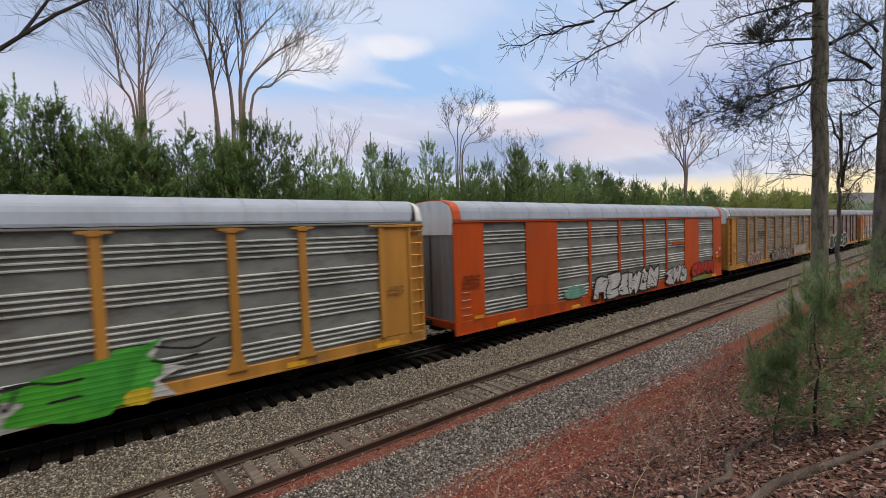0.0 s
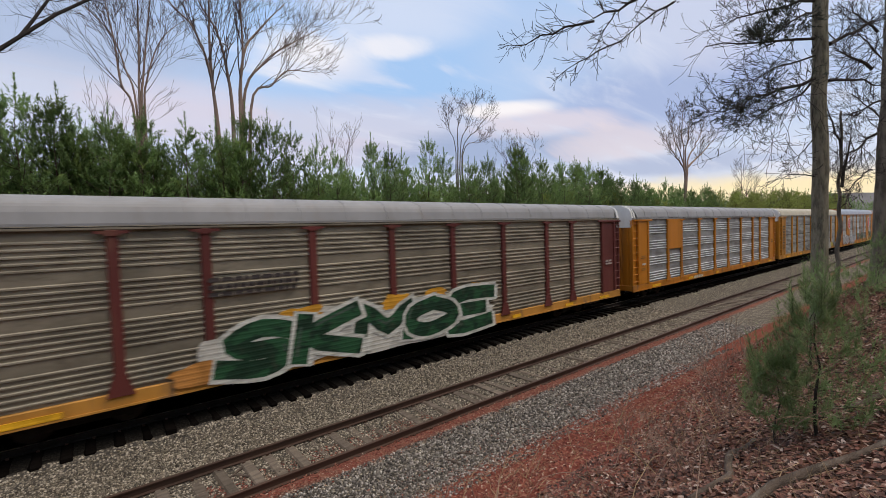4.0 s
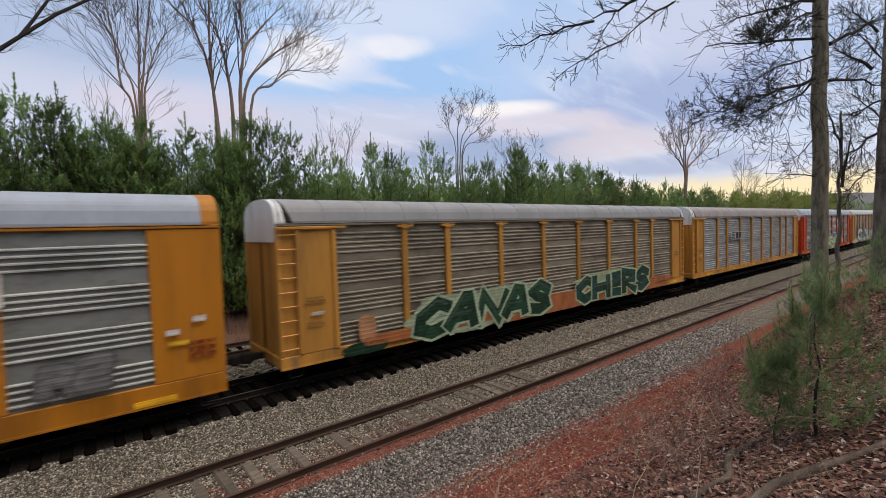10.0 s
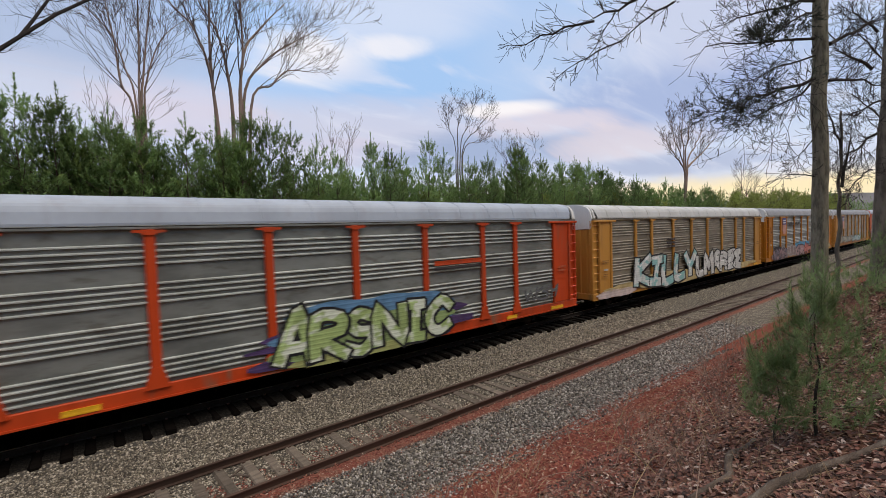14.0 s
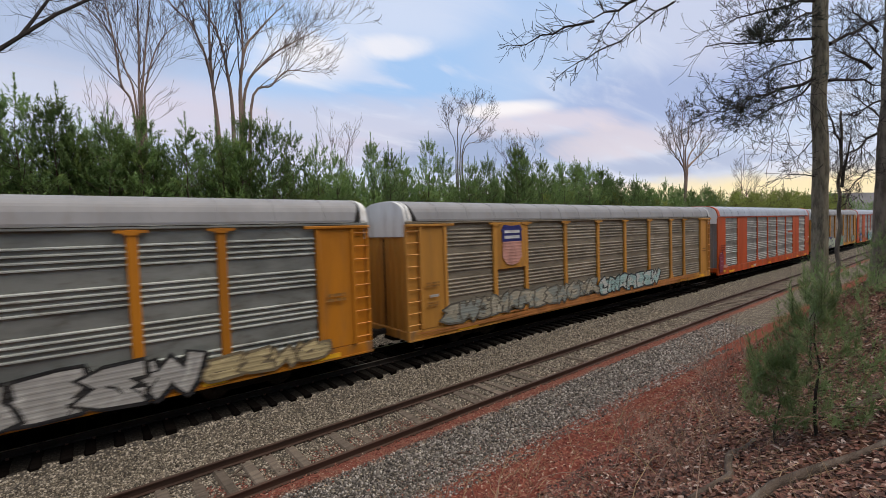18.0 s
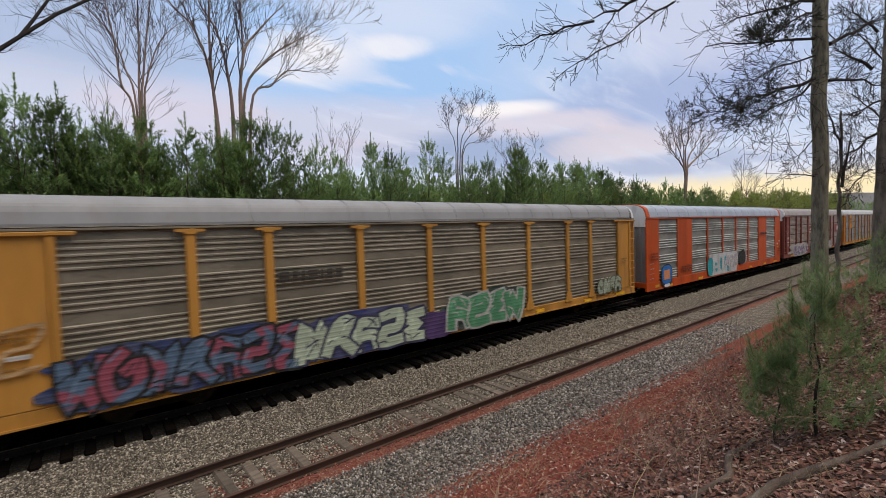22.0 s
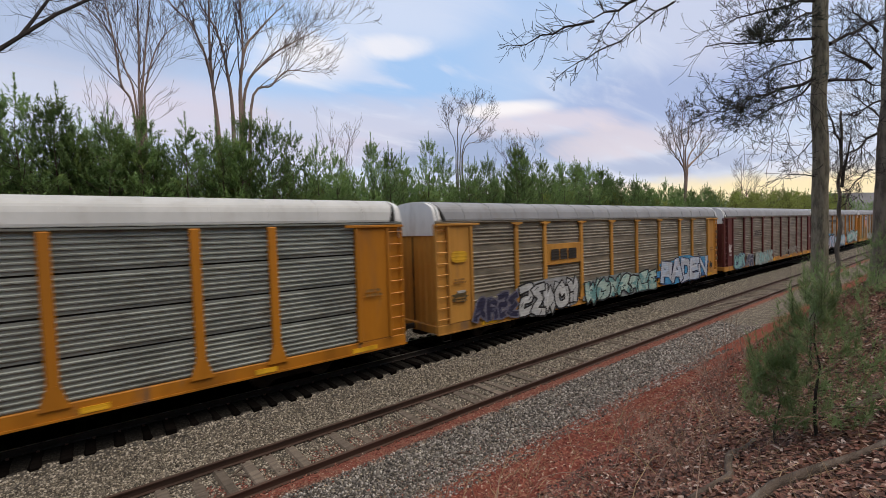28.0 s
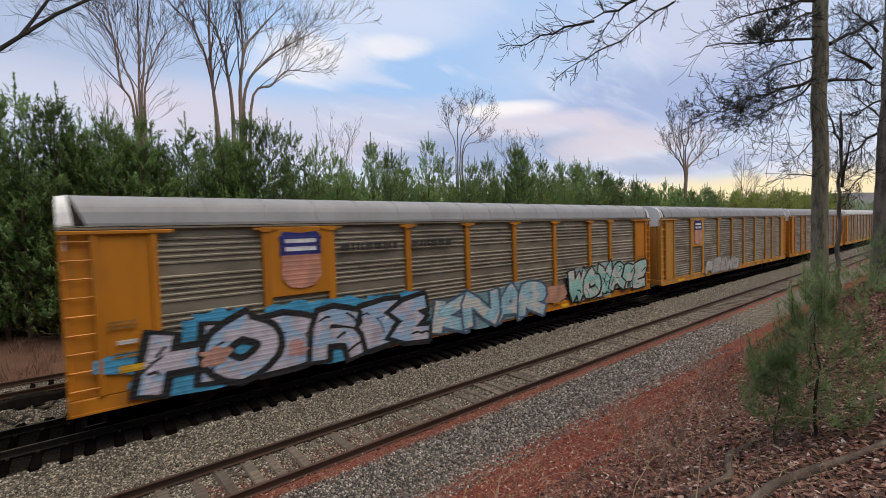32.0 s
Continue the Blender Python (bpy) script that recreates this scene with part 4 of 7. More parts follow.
def tag(car, a, b, z0, z1, letters, fill, line, seed, **kw):
    """Graffiti between a and b metres from the leading end; letters: a word, or how many shapes."""
    piece(car, a - BODY / 2, b - BODY / 2, z0, z1, letters if isinstance(letters, str) else "?" * letters, fill, line, seed, **kw)


def patch(car, a, b, z0, z1, colour, seed, name="paint_patch", label="sprayed patch of paint", lift=0.012, rough=0.16, n=30):
    return part(name, Geo().plate(blob_outline(a - BODY / 2, b - BODY / 2, z0, z1, seed, n, rough), PROUD + lift, PROUD + lift + 0.003), spray("spray_%02x%02x%02x" % tuple(int(c * 99) for c in colour), *colour), car, label)


def rect(car, a, b, z0, z1, colour, name="painted_panel", label="painted panel", lift=0.0, parent=None):
    return part(name, Geo().box(a - BODY / 2, b - BODY / 2, PROUD + lift, PROUD + lift + 0.003, z0, z1), spray("spray_%02x%02x%02x" % tuple(int(c * 99) for c in colour), *colour), parent or car, label)


def small_marks(car, seed, colour=(0.30, 0.15, 0.04), flush=False):
    """Stencilled data and placards on the end plates."""
    for a, b, z0, z1, rows in ((0.8, 1.4, 2.5, 2.68, 2), (0.85, 1.35, 1.8, 1.96, 2), (25.4, 26.0, 2.45, 2.7, 2)):
        bars(car, a - BODY / 2, b - BODY / 2, z0, z1, rows, colour, seed, "stencilled_data")
    rect(car, 0.95, 1.35, 2.12, 2.22, (0.55, 0.52, 0.48), "placard", "small pale placard")


def end_marks(car):
    """Small plates and stencils at the trailing end of a flush-sided car."""
    rect(car, 25.6, 25.9, 2.15, 2.30, (0.66, 0.62, 0.58), "placard", "small pale placard")
    rect(car, 26.2, 26.5, 2.42, 2.58, (0.66, 0.62, 0.58), "placard", "small pale placard")
    rect(car, 25.65, 26.1, 1.88, 2.00, (0.75, 0.42, 0.02), "yellow_mark", "yellow mark")
    bars(car, 26.1 - BODY / 2, 26.7 - BODY / 2, 1.5, 1.95, 3, (0.22, 0.035, 0.01), 7, "stencilled_data")
    bars(car, 0.4 - BODY / 2, 1.3 - BODY / 2, 2.3, 2.75, 3, (0.24, 0.04, 0.01), 9, "stencilled_data")


def shield(car, a, b, z0, z1, lower):
    """A plain shield emblem: a blue head over a pale field."""
    x0, x1, h = a + (b - a) * 0.18, b - (b - a) * 0.18, z1 - z0
    part("emblem_field", Geo().plate([(x - BODY / 2, z) for x, z in ((x0 + 0.06, z1 - h * 0.42), (x0 + 0.02, z0 + h * 0.22), (x0 + 0.25, z0 + h * 0.06), ((x0 + x1) / 2, z0 + 0.03), (x1 - 0.25, z0 + h * 0.06), (x1 - 0.02, z0 + h * 0.22), (x1 - 0.06, z1 - h * 0.42))], PROUD - 0.002, PROUD + 0.004), spray("emblem_%d" % int(lower[1] * 99), *lower), car, "faded shield field")
    head = part("emblem_head", Geo().plate([(x - BODY / 2, z) for x, z in ((x0, z1 - h * 0.42), (x1, z1 - h * 0.42), (x1 - 0.03, z1 - h * 0.2), (x1 + 0.03, z1 - h * 0.14), (x1 - 0.12, z1 - h * 0.03), ((x0 + x1) / 2, z1 - h * 0.06), (x0 + 0.12, z1 - h * 0.03), (x0 - 0.03, z1 - h * 0.14), (x0 + 0.03, z1 - h * 0.2))], PROUD - 0.006, PROUD + 0.004), spray("emblem_blue", 0.03, 0.035, 0.18), car, "dark blue shield head")
    for k in (0.19, 0.32):
        part("emblem_bar", Geo().box(x0 + 0.16 - BODY / 2, x1 - 0.16 - BODY / 2, PROUD - 0.009, PROUD - 0.006, z1 - h * k - 0.06, z1 - h * k + 0.06), spray("emblem_white", 0.7, 0.7, 0.72), head, "white bar")


def octagon(car, xc, zc, r):
    def ring(q):
        return [(xc - BODY / 2 + q * math.cos(radians(22.5 + 45 * i)) / math.cos(radians(22.5)), zc + q * math.sin(radians(22.5 + 45 * i)) / math.cos(radians(22.5))) for i in range(8)]
    o = part("octagon_sign", Geo().plate(ring(r), PROUD, PROUD + 0.04), spray("sign_white", 0.78, 0.74, 0.70), car, "red and white octagon sign")
    part("octagon_face", Geo().plate(ring(r * 0.88), PROUD - 0.004, PROUD - 0.001), spray("sign_red", 0.62, 0.04, 0.03), o, "red face of the sign")
    white = spray("sign_white", 0.78, 0.74, 0.70)
    for k in range(3):
        zb = zc + r * (0.30 - 0.42 * k)
        for dx, w, up, h in ((-0.50, 0.13, 0.0, 0.30), (-0.37, 0.26, 0.20, 0.10), (-0.37, 0.26, 0.0, 0.10), (0.0, 0.50, 0.06, 0.12)):
            part("sign_bar", Geo().box(xc - BODY / 2 + dx * r, xc - BODY / 2 + (dx + w) * r, PROUD - 0.008, PROUD - 0.004, zb + up * r, zb + (up + h) * r), white, o, "white bar")


c = add("yellow autorack with grey ribbed sides and green graffiti", YELLOW_DULL, BLUE_WHITE, GALV)
patch(c, 12.5, 16.9, 0.55, 1.5, PALE, 1)
patch(c, 15.9, 18.6, 0.56, 1.85, (0.06, 0.36, 0.03), 2, lift=0.008, rough=0.3)
patch(c, 17.6, 18.9, 1.1, 2.05, (0.07, 0.40, 0.05), 3, lift=0.006, rough=0.5, n=9)
patch(c, 18.0, 18.6, 0.6, 1.0, (0.66, 0.48, 0.03), 4, lift=0.004)
star = [(17.9, 1.35), (18.9, 2.2), (18.55, 1.55), (19.3, 1.35), (18.7, 1.1), (19.1, 0.66), (18.2, 0.75)]
part("paint_star", Geo().plate([(x - BODY / 2, z) for x, z in star], PROUD + 0.009, PROUD + 0.0125), can((0.55, 0.55, 0.54)), c, "pale sprayed star")
part("paint_wing", Geo().plate([(x - BODY / 2, z) for x, z in ((17.2, 1.2), (17.5, 1.75), (18.85, 2.15), (18.3, 1.6), (18.15, 1.0), (17.6, 0.7))], PROUD - 0.002, PROUD + 0.002), can((0.05, 0.34, 0.04)), c, "green sprayed wing")
for k, (a, b, z0, z1) in enumerate(((16.0, 17.3, 1.45, 1.6), (16.7, 17.6, 1.02, 1.12), (18.7, 20.0, 1.75, 1.95), (18.6, 19.6, 1.5, 1.62), (15.6, 16.2, 0.8, 1.6))):
    scribble(c, a, b, z0, z1, BLACK, 150 + k, 3, 0.06)
small_marks(c, 1)

c = add("orange flush-sided autorack with louvred panels and white graffiti", ORANGE, BLUE_WHITE, GALV, flush=True, end=GREY_ROOF)
tag(c, 9.4, 16.2, 0.6, 1.95, 6, (0.56, 0.56, 0.55), BLACK, 11, weight=0.26, accent=(0.44, 0.44, 0.44), bold=1.2)
tag(c, 17.5, 20.3, 0.6, 1.75, 3, (0.56, 0.55, 0.54), (0.03, 0.03, 0.03), 12, weight=0.26)
tag(c, 21.4, 25.0, 0.8, 1.75, 4, (0.55, 0.03, 0.02), (0.05, 0.02, 0.02), 13, weight=0.24, slant=0.25)
patch(c, 21.3, 24.6, 0.5, 0.8, (0.16, 0.24, 0.05), 13, n=24)
patch(c, 6.9, 8.6, 1.0, 1.6, (0.16, 0.36, 0.28), 14)
rect(c, 18.3, 20.2, 3.15, 3.35, ORANGE[1:], "orange_bar", "orange bar", lift=0.01)
rect(c, 0.95, 1.45, 1.0, 1.12, (0.75, 0.42, 0.02), "yellow_mark", "yellow mark")
end_marks(c)

c = add("yellow autorack with dirty ribbed sides and graffiti", YELLOW_DULL, GREY_ROOF, GALV_TAN)
tag(c, 4.5, 7.5, 0.75, 1.75, 5, (0.22, 0.12, 0.10), (0.55, 0.36, 0.32), 15, back=(0.60, 0.54, 0.52), weight=0.26)
tag(c, 10.8, 17.4, 0.6, 1.75, 9, (0.20, 0.18, 0.16), BLACK, 16, weight=0.26, accent=(0.34, 0.28, 0.22), bold=1.3)
tag(c, 18.4, 23.0, 0.7, 1.75, 5, PALE, (0.45, 0.22, 0.08), 17, weight=0.18)
bars(c, 6.8 - BODY / 2, 9.0 - BODY / 2, 3.1, 3.55, 3, (0.06, 0.05, 0.05), 18)
small_marks(c, 2)

c = add("maroon autorack with dirty ribbed sides and dark green graffiti", MAROON, GREY_ROOF, GALV_TAN, sill=YELLOW_DULL)
tag(c, 6.6, 16.6, 0.62, 2.3, "SKMOE", GREEN_D, (0.62, 0.62, 0.58), 21, back=(0.62, 0.60, 0.55), weight=0.24, accent=(0.016, 0.07, 0.03))
for k, (a, b) in enumerate(((8.2, 9.6), (11.6, 12.8), (13.4, 14.4), (15.2, 16.4))):
    patch(c, a, b, 1.9, 2.45, (0.66, 0.32, 0.03), 221 + k, lift=0.004, rough=0.4)
patch(c, 5.4, 7.4, 0.75, 1.35, (0.55, 0.24, 0.06), 22)
bars(c, 6.4 - BODY / 2, 8.8 - BODY / 2, 3.0, 3.5, 3, (0.05, 0.04, 0.04), 19)
small_marks(c, 3, (0.40, 0.34, 0.32))

c = add("amber autorack with bright ribbed sides", YELLOW_DEEP, GREY_ROOF, GALV_LIGHT, wide=[(4.45, 6.4, 2.9, 4.8)])
bars(c, 8.2 - BODY / 2, 9.8 - BODY / 2, 0.68, 0.85, 1, (0.6, 0.58, 0.5), 23)
small_marks(c, 4)

c = add("yellow autorack with cream roof and finely ribbed sides", YELLOW, CREAM, GALV, style="fine")
tag(c, 9.7, 11.2, 0.95, 1.65, 3, (0.16, 0.15, 0.14), BLACK, 25, weight=0.12)
tag(c, 12.4, 14.8, 0.9, 1.75, 4, (0.14, 0.13, 0.13), BLACK, 26, weight=0.14)
patch(c, 15.2, 17.9, 0.58, 1.5, (0.22, 0.018, 0.028), 127, "maroon_patch", "maroon sprayed patch", 0.008, 0.35, 40)
for k in range(7):
    scribble(c, 15.3 + 0.35 * k, 15.5 + 0.36 * k, 1.15, 1.75, BLACK, 170 + k, 2, 0.07)
tag(c, 19.6, 21.8, 0.7, 1.5, 4, PALE, (0.35, 0.35, 0.35), 28, weight=0.2)
patch(c, 22.0, 23.4, 0.9, 1.4, (0.45, 0.38, 0.06), 29)
patch(c, 23.6, 25.0, 0.8, 1.4, (0.18, 0.18, 0.18), 30)
bars(c, 0.8 - BODY / 2, 1.4 - BODY / 2, 1.6, 3.9, 9, (0.13, 0.07, 0.02), 31)
small_marks(c, 5)

c = add("amber flush-sided autorack with red octagon signs and white graffiti", YELLOW_DEEP, BLUE_WHITE, GALV, flush=True, end=GREY_ROOF, cap=YELLOW_DEEP)
octagon(c, 5.5, 3.63, 0.8)
octagon(c, 22.0, 3.6, 0.78)
patch(c, 1.4, 5.4, 0.62, 2.05, (0.66, 0.66, 0.68), 32, rough=0.25)
tag(c, 1.7, 5.2, 0.75, 1.95, 4, (0.52, 0.52, 0.54), (0.045, 0.045, 0.05), 33, weight=0.27)
patch(c, 5.8, 9.5, 0.52, 1.9, (0.66, 0.66, 0.68), 34, rough=0.25)
tag(c, 6.0, 9.4, 0.7, 1.8, 4, (0.52, 0.52, 0.54), (0.045, 0.045, 0.05), 35, weight=0.27)
for k, (a, b) in enumerate(((12.5, 13.8), (15.6, 17.0), (18.3, 19.4), (23.2, 24.4))):
    tag(c, a, b, 1.15, 2.0, 2, (0.20, 0.20, 0.20), (0.12, 0.12, 0.12), 36 + k, weight=0.16)
patch(c, 0.6, 1.3, 1.4, 1.9, (0.30, 0.16, 0.05), 40)
patch(c, 20.9, 21.7, 0.7, 1.5, (0.60, 0.42, 0.22), 41)
end_marks(c)

c = add("yellow autorack with dirty sides and large dark green graffiti", YELLOW_DULL, GREY_ROOF, GALV_TAN)
patch(c, 3.3, 24.5, 0.6, 1.4, (0.42, 0.14, 0.05), 42, n=90, rough=0.5)
tag(c, 4.7, 12.3, 0.6, 2.2, "CANAS", GREEN_D, (0.42, 0.52, 0.36), 43, weight=0.23, sharp=True, slant=0.3, accent=(0.014, 0.055, 0.028), back=(0.36, 0.42, 0.28))
tag(c, 14.5, 21.7, 0.6, 2.1, "CHERS", GREEN_D, (0.40, 0.48, 0.30), 44, weight=0.23, sharp=True, slant=0.12, accent=(0.012, 0.055, 0.05), back=(0.36, 0.42, 0.26))
patch(c, 2.5, 3.15, 0.95, 1.9, (0.50, 0.25, 0.13), 45, n=16, rough=0.05)
patch(c, 1.9, 3.6, 0.6, 1.0, GREEN_D, 46)
small_marks(c, 6)

c = add("yellow autorack with bright ribbed sides and a black and white emblem", YELLOW_DULL, PINK_GREY, GALV_LIGHT, style="close")
emb = rect(c, 6.95, 9.3, 3.05, 3.7, (0.42, 0.42, 0.43), "emblem_plate", "pale plate of the emblem", lift=0.006)
for k in range(5):
    part("emblem_stripe", Geo().plate([(x - BODY / 2, z) for x, z in ((7.0 + 0.07 * k, 3.1 + 0.12 * k), (7.75 + 0.05 * k, 3.1 + 0.12 * k), (7.78 + 0.05 * k, 3.16 + 0.12 * k), (7.04 + 0.07 * k, 3.16 + 0.12 * k))], PROUD - 0.003, PROUD + 0.003), spray("emblem_black", 0.02, 0.02, 0.02), emb, "black stripe")
for x in (8.05, 8.65):
    part("emblem_block", Geo().plate([(q - BODY / 2, z) for q, z in ((x, 3.12), (x + 0.5, 3.12), (x + 0.6, 3.64), (x + 0.1, 3.64))], PROUD - 0.003, PROUD + 0.003), spray("emblem_black", 0.02, 0.02, 0.02), emb, "black letter block")
small_marks(c, 7)

c = add("red-orange autorack with ribbed sides and pale green graffiti", ORANGE_RED, BLUE_WHITE, GALV)
patch(c, 11.2, 19.6, 0.62, 1.9, PURPLE, 47, n=60, rough=0.4)
patch(c, 12.0, 18.9, 0.8, 2.45, (0.13, 0.27, 0.45), 147, n=60, rough=0.2, lift=0.008)
patch(c, 12.1, 18.8, 0.6, 1.9, (0.30, 0.40, 0.16), 148, n=60, rough=0.2, lift=0.0045)
tag(c, 12.2, 18.6, 0.62, 2.25, "ARSNIC", (0.40, 0.52, 0.20), BLACK, 48, weight=0.26, accent=(0.62, 0.66, 0.55))
patch(c, 12.4, 18.2, 0.56, 0.9, (0.40, 0.42, 0.16), 49, n=40, lift=-0.004)
tag(c, 2.2, 3.6, 0.95, 1.8, 2, (0.12, 0.13, 0.14), BLACK, 50, weight=0.12)
tag(c, 22.9, 25.2, 1.2, 1.9, 3, (0.16, 0.16, 0.17), (0.12, 0.12, 0.12), 51, weight=0.10)
rect(c, 18.0, 20.4, 3.25, 3.42, ORANGE_RED[1:], "orange_bar", "orange bar", lift=0.01)
rect(c, 18.0, 20.4, 3.08, 3.2, (0.05, 0.04, 0.04), "dark_bar", "dark bar", lift=0.01)
small_marks(c, 8, (0.45, 0.10, 0.04))

c = add("yellow autorack with black and white graffiti along its foot", YELLOW_DULL, WHITE, GALV_TAN)
patch(c, 1.6, 24.6, 0.58, 1.5, (0.55, 0.42, 0.20), 52, n=90, rough=0.5)
patch(c, 0.3, 4.4, 0.6, 1.05, (0.62, 0.50, 0.48), 53)
tag(c, 4.2, 12.4, 0.65, 2.7, "KILLY", (0.66, 0.68, 0.66), BLACK, 54, weight=0.20, accent=(0.22, 0.42, 0.42))
tag(c, 12.6, 21.2, 0.65, 2.4, "UM????", (0.66, 0.66, 0.64), BLACK, 55, weight=0.20)
bars(c, 8.2 - BODY / 2, 9.4 - BODY / 2, 3.0, 3.6, 3, (0.06, 0.05, 0.05), 57)
small_marks(c, 9)

c = add("yellow autorack with a shield plate and red graffiti", YELLOW_DEEP, GREY_ROOF, GALV, wide=[(4.45, 6.4, 2.9, 4.8)])
shield(c, 4.45, 6.4, 3.0, 4.75, (0.55, 0.28, 0.22))
tag(c, 1.8, 6.2, 0.6, 1.75, 5, (0.34, 0.22, 0.23), (0.03, 0.025, 0.03), 58, weight=0.26, back=(0.36, 0.24, 0.24), accent=(0.12, 0.11, 0.14))
patch(c, 1.9, 4.4, 1.2, 2.0, (0.03, 0.03, 0.034), 59, rough=0.5, n=12, lift=-0.006)
tag(c, 6.4, 9.4, 0.75, 1.8, 3, (0.30, 0.22, 0.21), (0.45, 0.42, 0.40), 60, weight=0.26)
patch(c, 9.4, 15.0, 1.4, 2.1, SKY_BLUE, 61, n=50, rough=0.4)
tag(c, 9.6, 12.7, 0.6, 1.75, "GR", (0.42, 0.27, 0.28), BLACK, 62, weight=0.27)
tag(c, 12.7, 15.9, 0.6, 1.9, "AH", (0.52, 0.15, 0.12), (0.06, 0.02, 0.02), 162, weight=0.27, accent=(0.42, 0.20, 0.16))
tag(c, 15.8, 21.7, 0.65, 1.8, 5, PALE, BLACK, 63, weight=0.20)
tag(c, 21.9, 25.2, 0.8, 1.4, 4, (0.55, 0.45, 0.25), (0.20, 0.16, 0.10), 64, weight=0.16)
for a, b in ((6.9, 8.9), (9.4, 11.3)):
    bars(c, a - BODY / 2, b - BODY / 2, 3.95, 4.2, 1, (0.05, 0.045, 0.04), 65)
tag(c, 0.7, 1.5, 2.3, 4.0, 1, (0.20, 0.09, 0.03), (0.22, 0.10, 0.03), 66, weight=0.05)
small_marks(c, 10)

c = add("faded yellow autorack with a shield plate and pale graffiti", YELLOW_DULL, GREY_ROOF, GALV_TAN, wide=[(4.45, 6.4, 2.85, 4.8)])
shield(c, 4.45, 6.4, 2.95, 4.75, (0.58, 0.30, 0.25))
patch(c, 1.0, 24.8, 0.66, 1.05, (0.42, 0.17, 0.05), 167, "rust_stain", "rusty orange stain", 0.016, 0.5, 90)
tag(c, 1.5, 11.8, 0.98, 1.85, 12, (0.40, 0.37, 0.29), (0.12, 0.11, 0.09), 68, weight=0.26, accent=(0.22, 0.24, 0.22))
tag(c, 12.0, 18.6, 0.85, 1.80, 7, (0.32, 0.48, 0.47), (0.03, 0.04, 0.045), 69, weight=0.26, accent=(0.44, 0.46, 0.44))
small_marks(c, 11)

c = add("orange flush-sided autorack with a purple stain", ORANGE, BLUE_WHITE, GALV, flush=True, end=GREY_ROOF)
patch(c, 0.12, 1.0, 0.62, 2.25, (0.24, 0.04, 0.07), 70, rough=0.3)
patch(c, 0.9, 1.9, 0.95, 1.2, (0.62, 0.32, 0.26), 71)
rect(c, 18.3, 20.2, 3.2, 3.38, ORANGE[1:], "orange_bar", "orange bar", lift=0.01)
rect(c, 0.95, 1.45, 0.62, 0.78, (0.75, 0.42, 0.02), "yellow_mark", "yellow mark")
rect(c, 7.9, 8.6, 0.55, 0.75, (0.6, 0.58, 0.55), "white_mark", "white mark", lift=0.012)
end_marks(c)

c = add("yellow autorack with dark blue and green graffiti", YELLOW_DULL, GREY_ROOF, GALV_TAN)
tag(c, 1.7, 7.0, 0.66, 2.1, 7, (0.10, 0.16, 0.25), BLACK, 72, weight=0.26, back=DEEP_BLUE, accent=(0.25, 0.06, 0.09))
tag(c, 7.0, 11.6, 0.6, 2.0, 5, (0.50, 0.58, 0.44), (0.05, 0.05, 0.10), 73, weight=0.27, back=(0.05, 0.06, 0.20))
tag(c, 12.8, 16.9, 0.62, 2.1, 4, (0.10, 0.30, 0.16), PALE, 74, weight=0.26, back=(0.03, 0.05, 0.04))
patch(c, 11.6, 13.2, 0.6, 1.6, PURPLE, 75)
tag(c, 23.0, 25.2, 0.9, 1.8, 4, (0.36, 0.42, 0.32), (0.12, 0.13, 0.10), 76, weight=0.24)
bars(c, 6.6 - BODY / 2, 8.6 - BODY / 2, 3.2, 3.5, 1, (0.06, 0.05, 0.04), 77)
tag(c, 0.75, 1.45, 1.7, 2.9, 1, (0.56, 0.36, 0.18), (0.52, 0.32, 0.15), 78, weight=0.07)
small_marks(c, 12)

c = add("orange flush-sided autorack with white and turquoise graffiti", ORANGE, BLUE_WHITE, GALV, flush=True, end=GREY_ROOF)
ring_o = patch(c, 1.75, 3.25, 0.5, 1.95, BLACK, 79, n=24, rough=0.04, label="black outline of a painted badge")
part("badge_frame", Geo().plate(blob_outline(1.82 - BODY / 2, 3.18 - BODY / 2, 0.72, 1.88, 80, 24, 0.03), PROUD + 0.006, PROUD + 0.009), spray("badge_blue", 0.02, 0.16, 0.50), ring_o, "blue badge frame")
part("badge_centre", Geo().box(2.08 - BODY / 2, 2.92 - BODY / 2, PROUD + 0.001, PROUD + 0.005, 1.0, 1.6), spray("badge_tan", 0.62, 0.26, 0.13), ring_o, "tan badge centre")
part("badge_foot", Geo().plate(blob_outline(2.15 - BODY / 2, 2.95 - BODY / 2, 0.52, 0.72, 81, 14, 0.05), PROUD + 0.005, PROUD + 0.008), spray("badge_white", 0.66, 0.66, 0.70), ring_o, "white badge foot")
rect(c, 9.3, 14.9, 0.55, 2.15, (0.52, 0.54, 0.55), "graffiti_background", "white sprayed ground", lift=0.014)
patch(c, 9.0, 10.0, 0.6, 1.9, (0.03, 0.36, 0.40), 82, lift=0.008)
for a, b, z0, z1 in ((10.35, 10.75, 1.25, 1.5), (10.4, 10.85, 0.8, 1.08), (11.35, 11.75, 0.85, 1.85), (12.2, 12.65, 1.0, 1.9), (12.75, 13.1, 0.6, 1.2)):
    patch(c, a, b, z0, z1, (0.03, 0.36, 0.42), 83 + int(a * 9), lift=0.007, rough=0.25, name="letter_stroke", label="turquoise sprayed stroke")
tag(c, 12.4, 14.8, 0.85, 1.95, 3, (0.42, 0.40, 0.42), (0.62, 0.60, 0.60), 84, weight=0.26)
patch(c, 15.4, 17.0, 1.0, 2.2, BLACK, 85, rough=0.6, n=14)
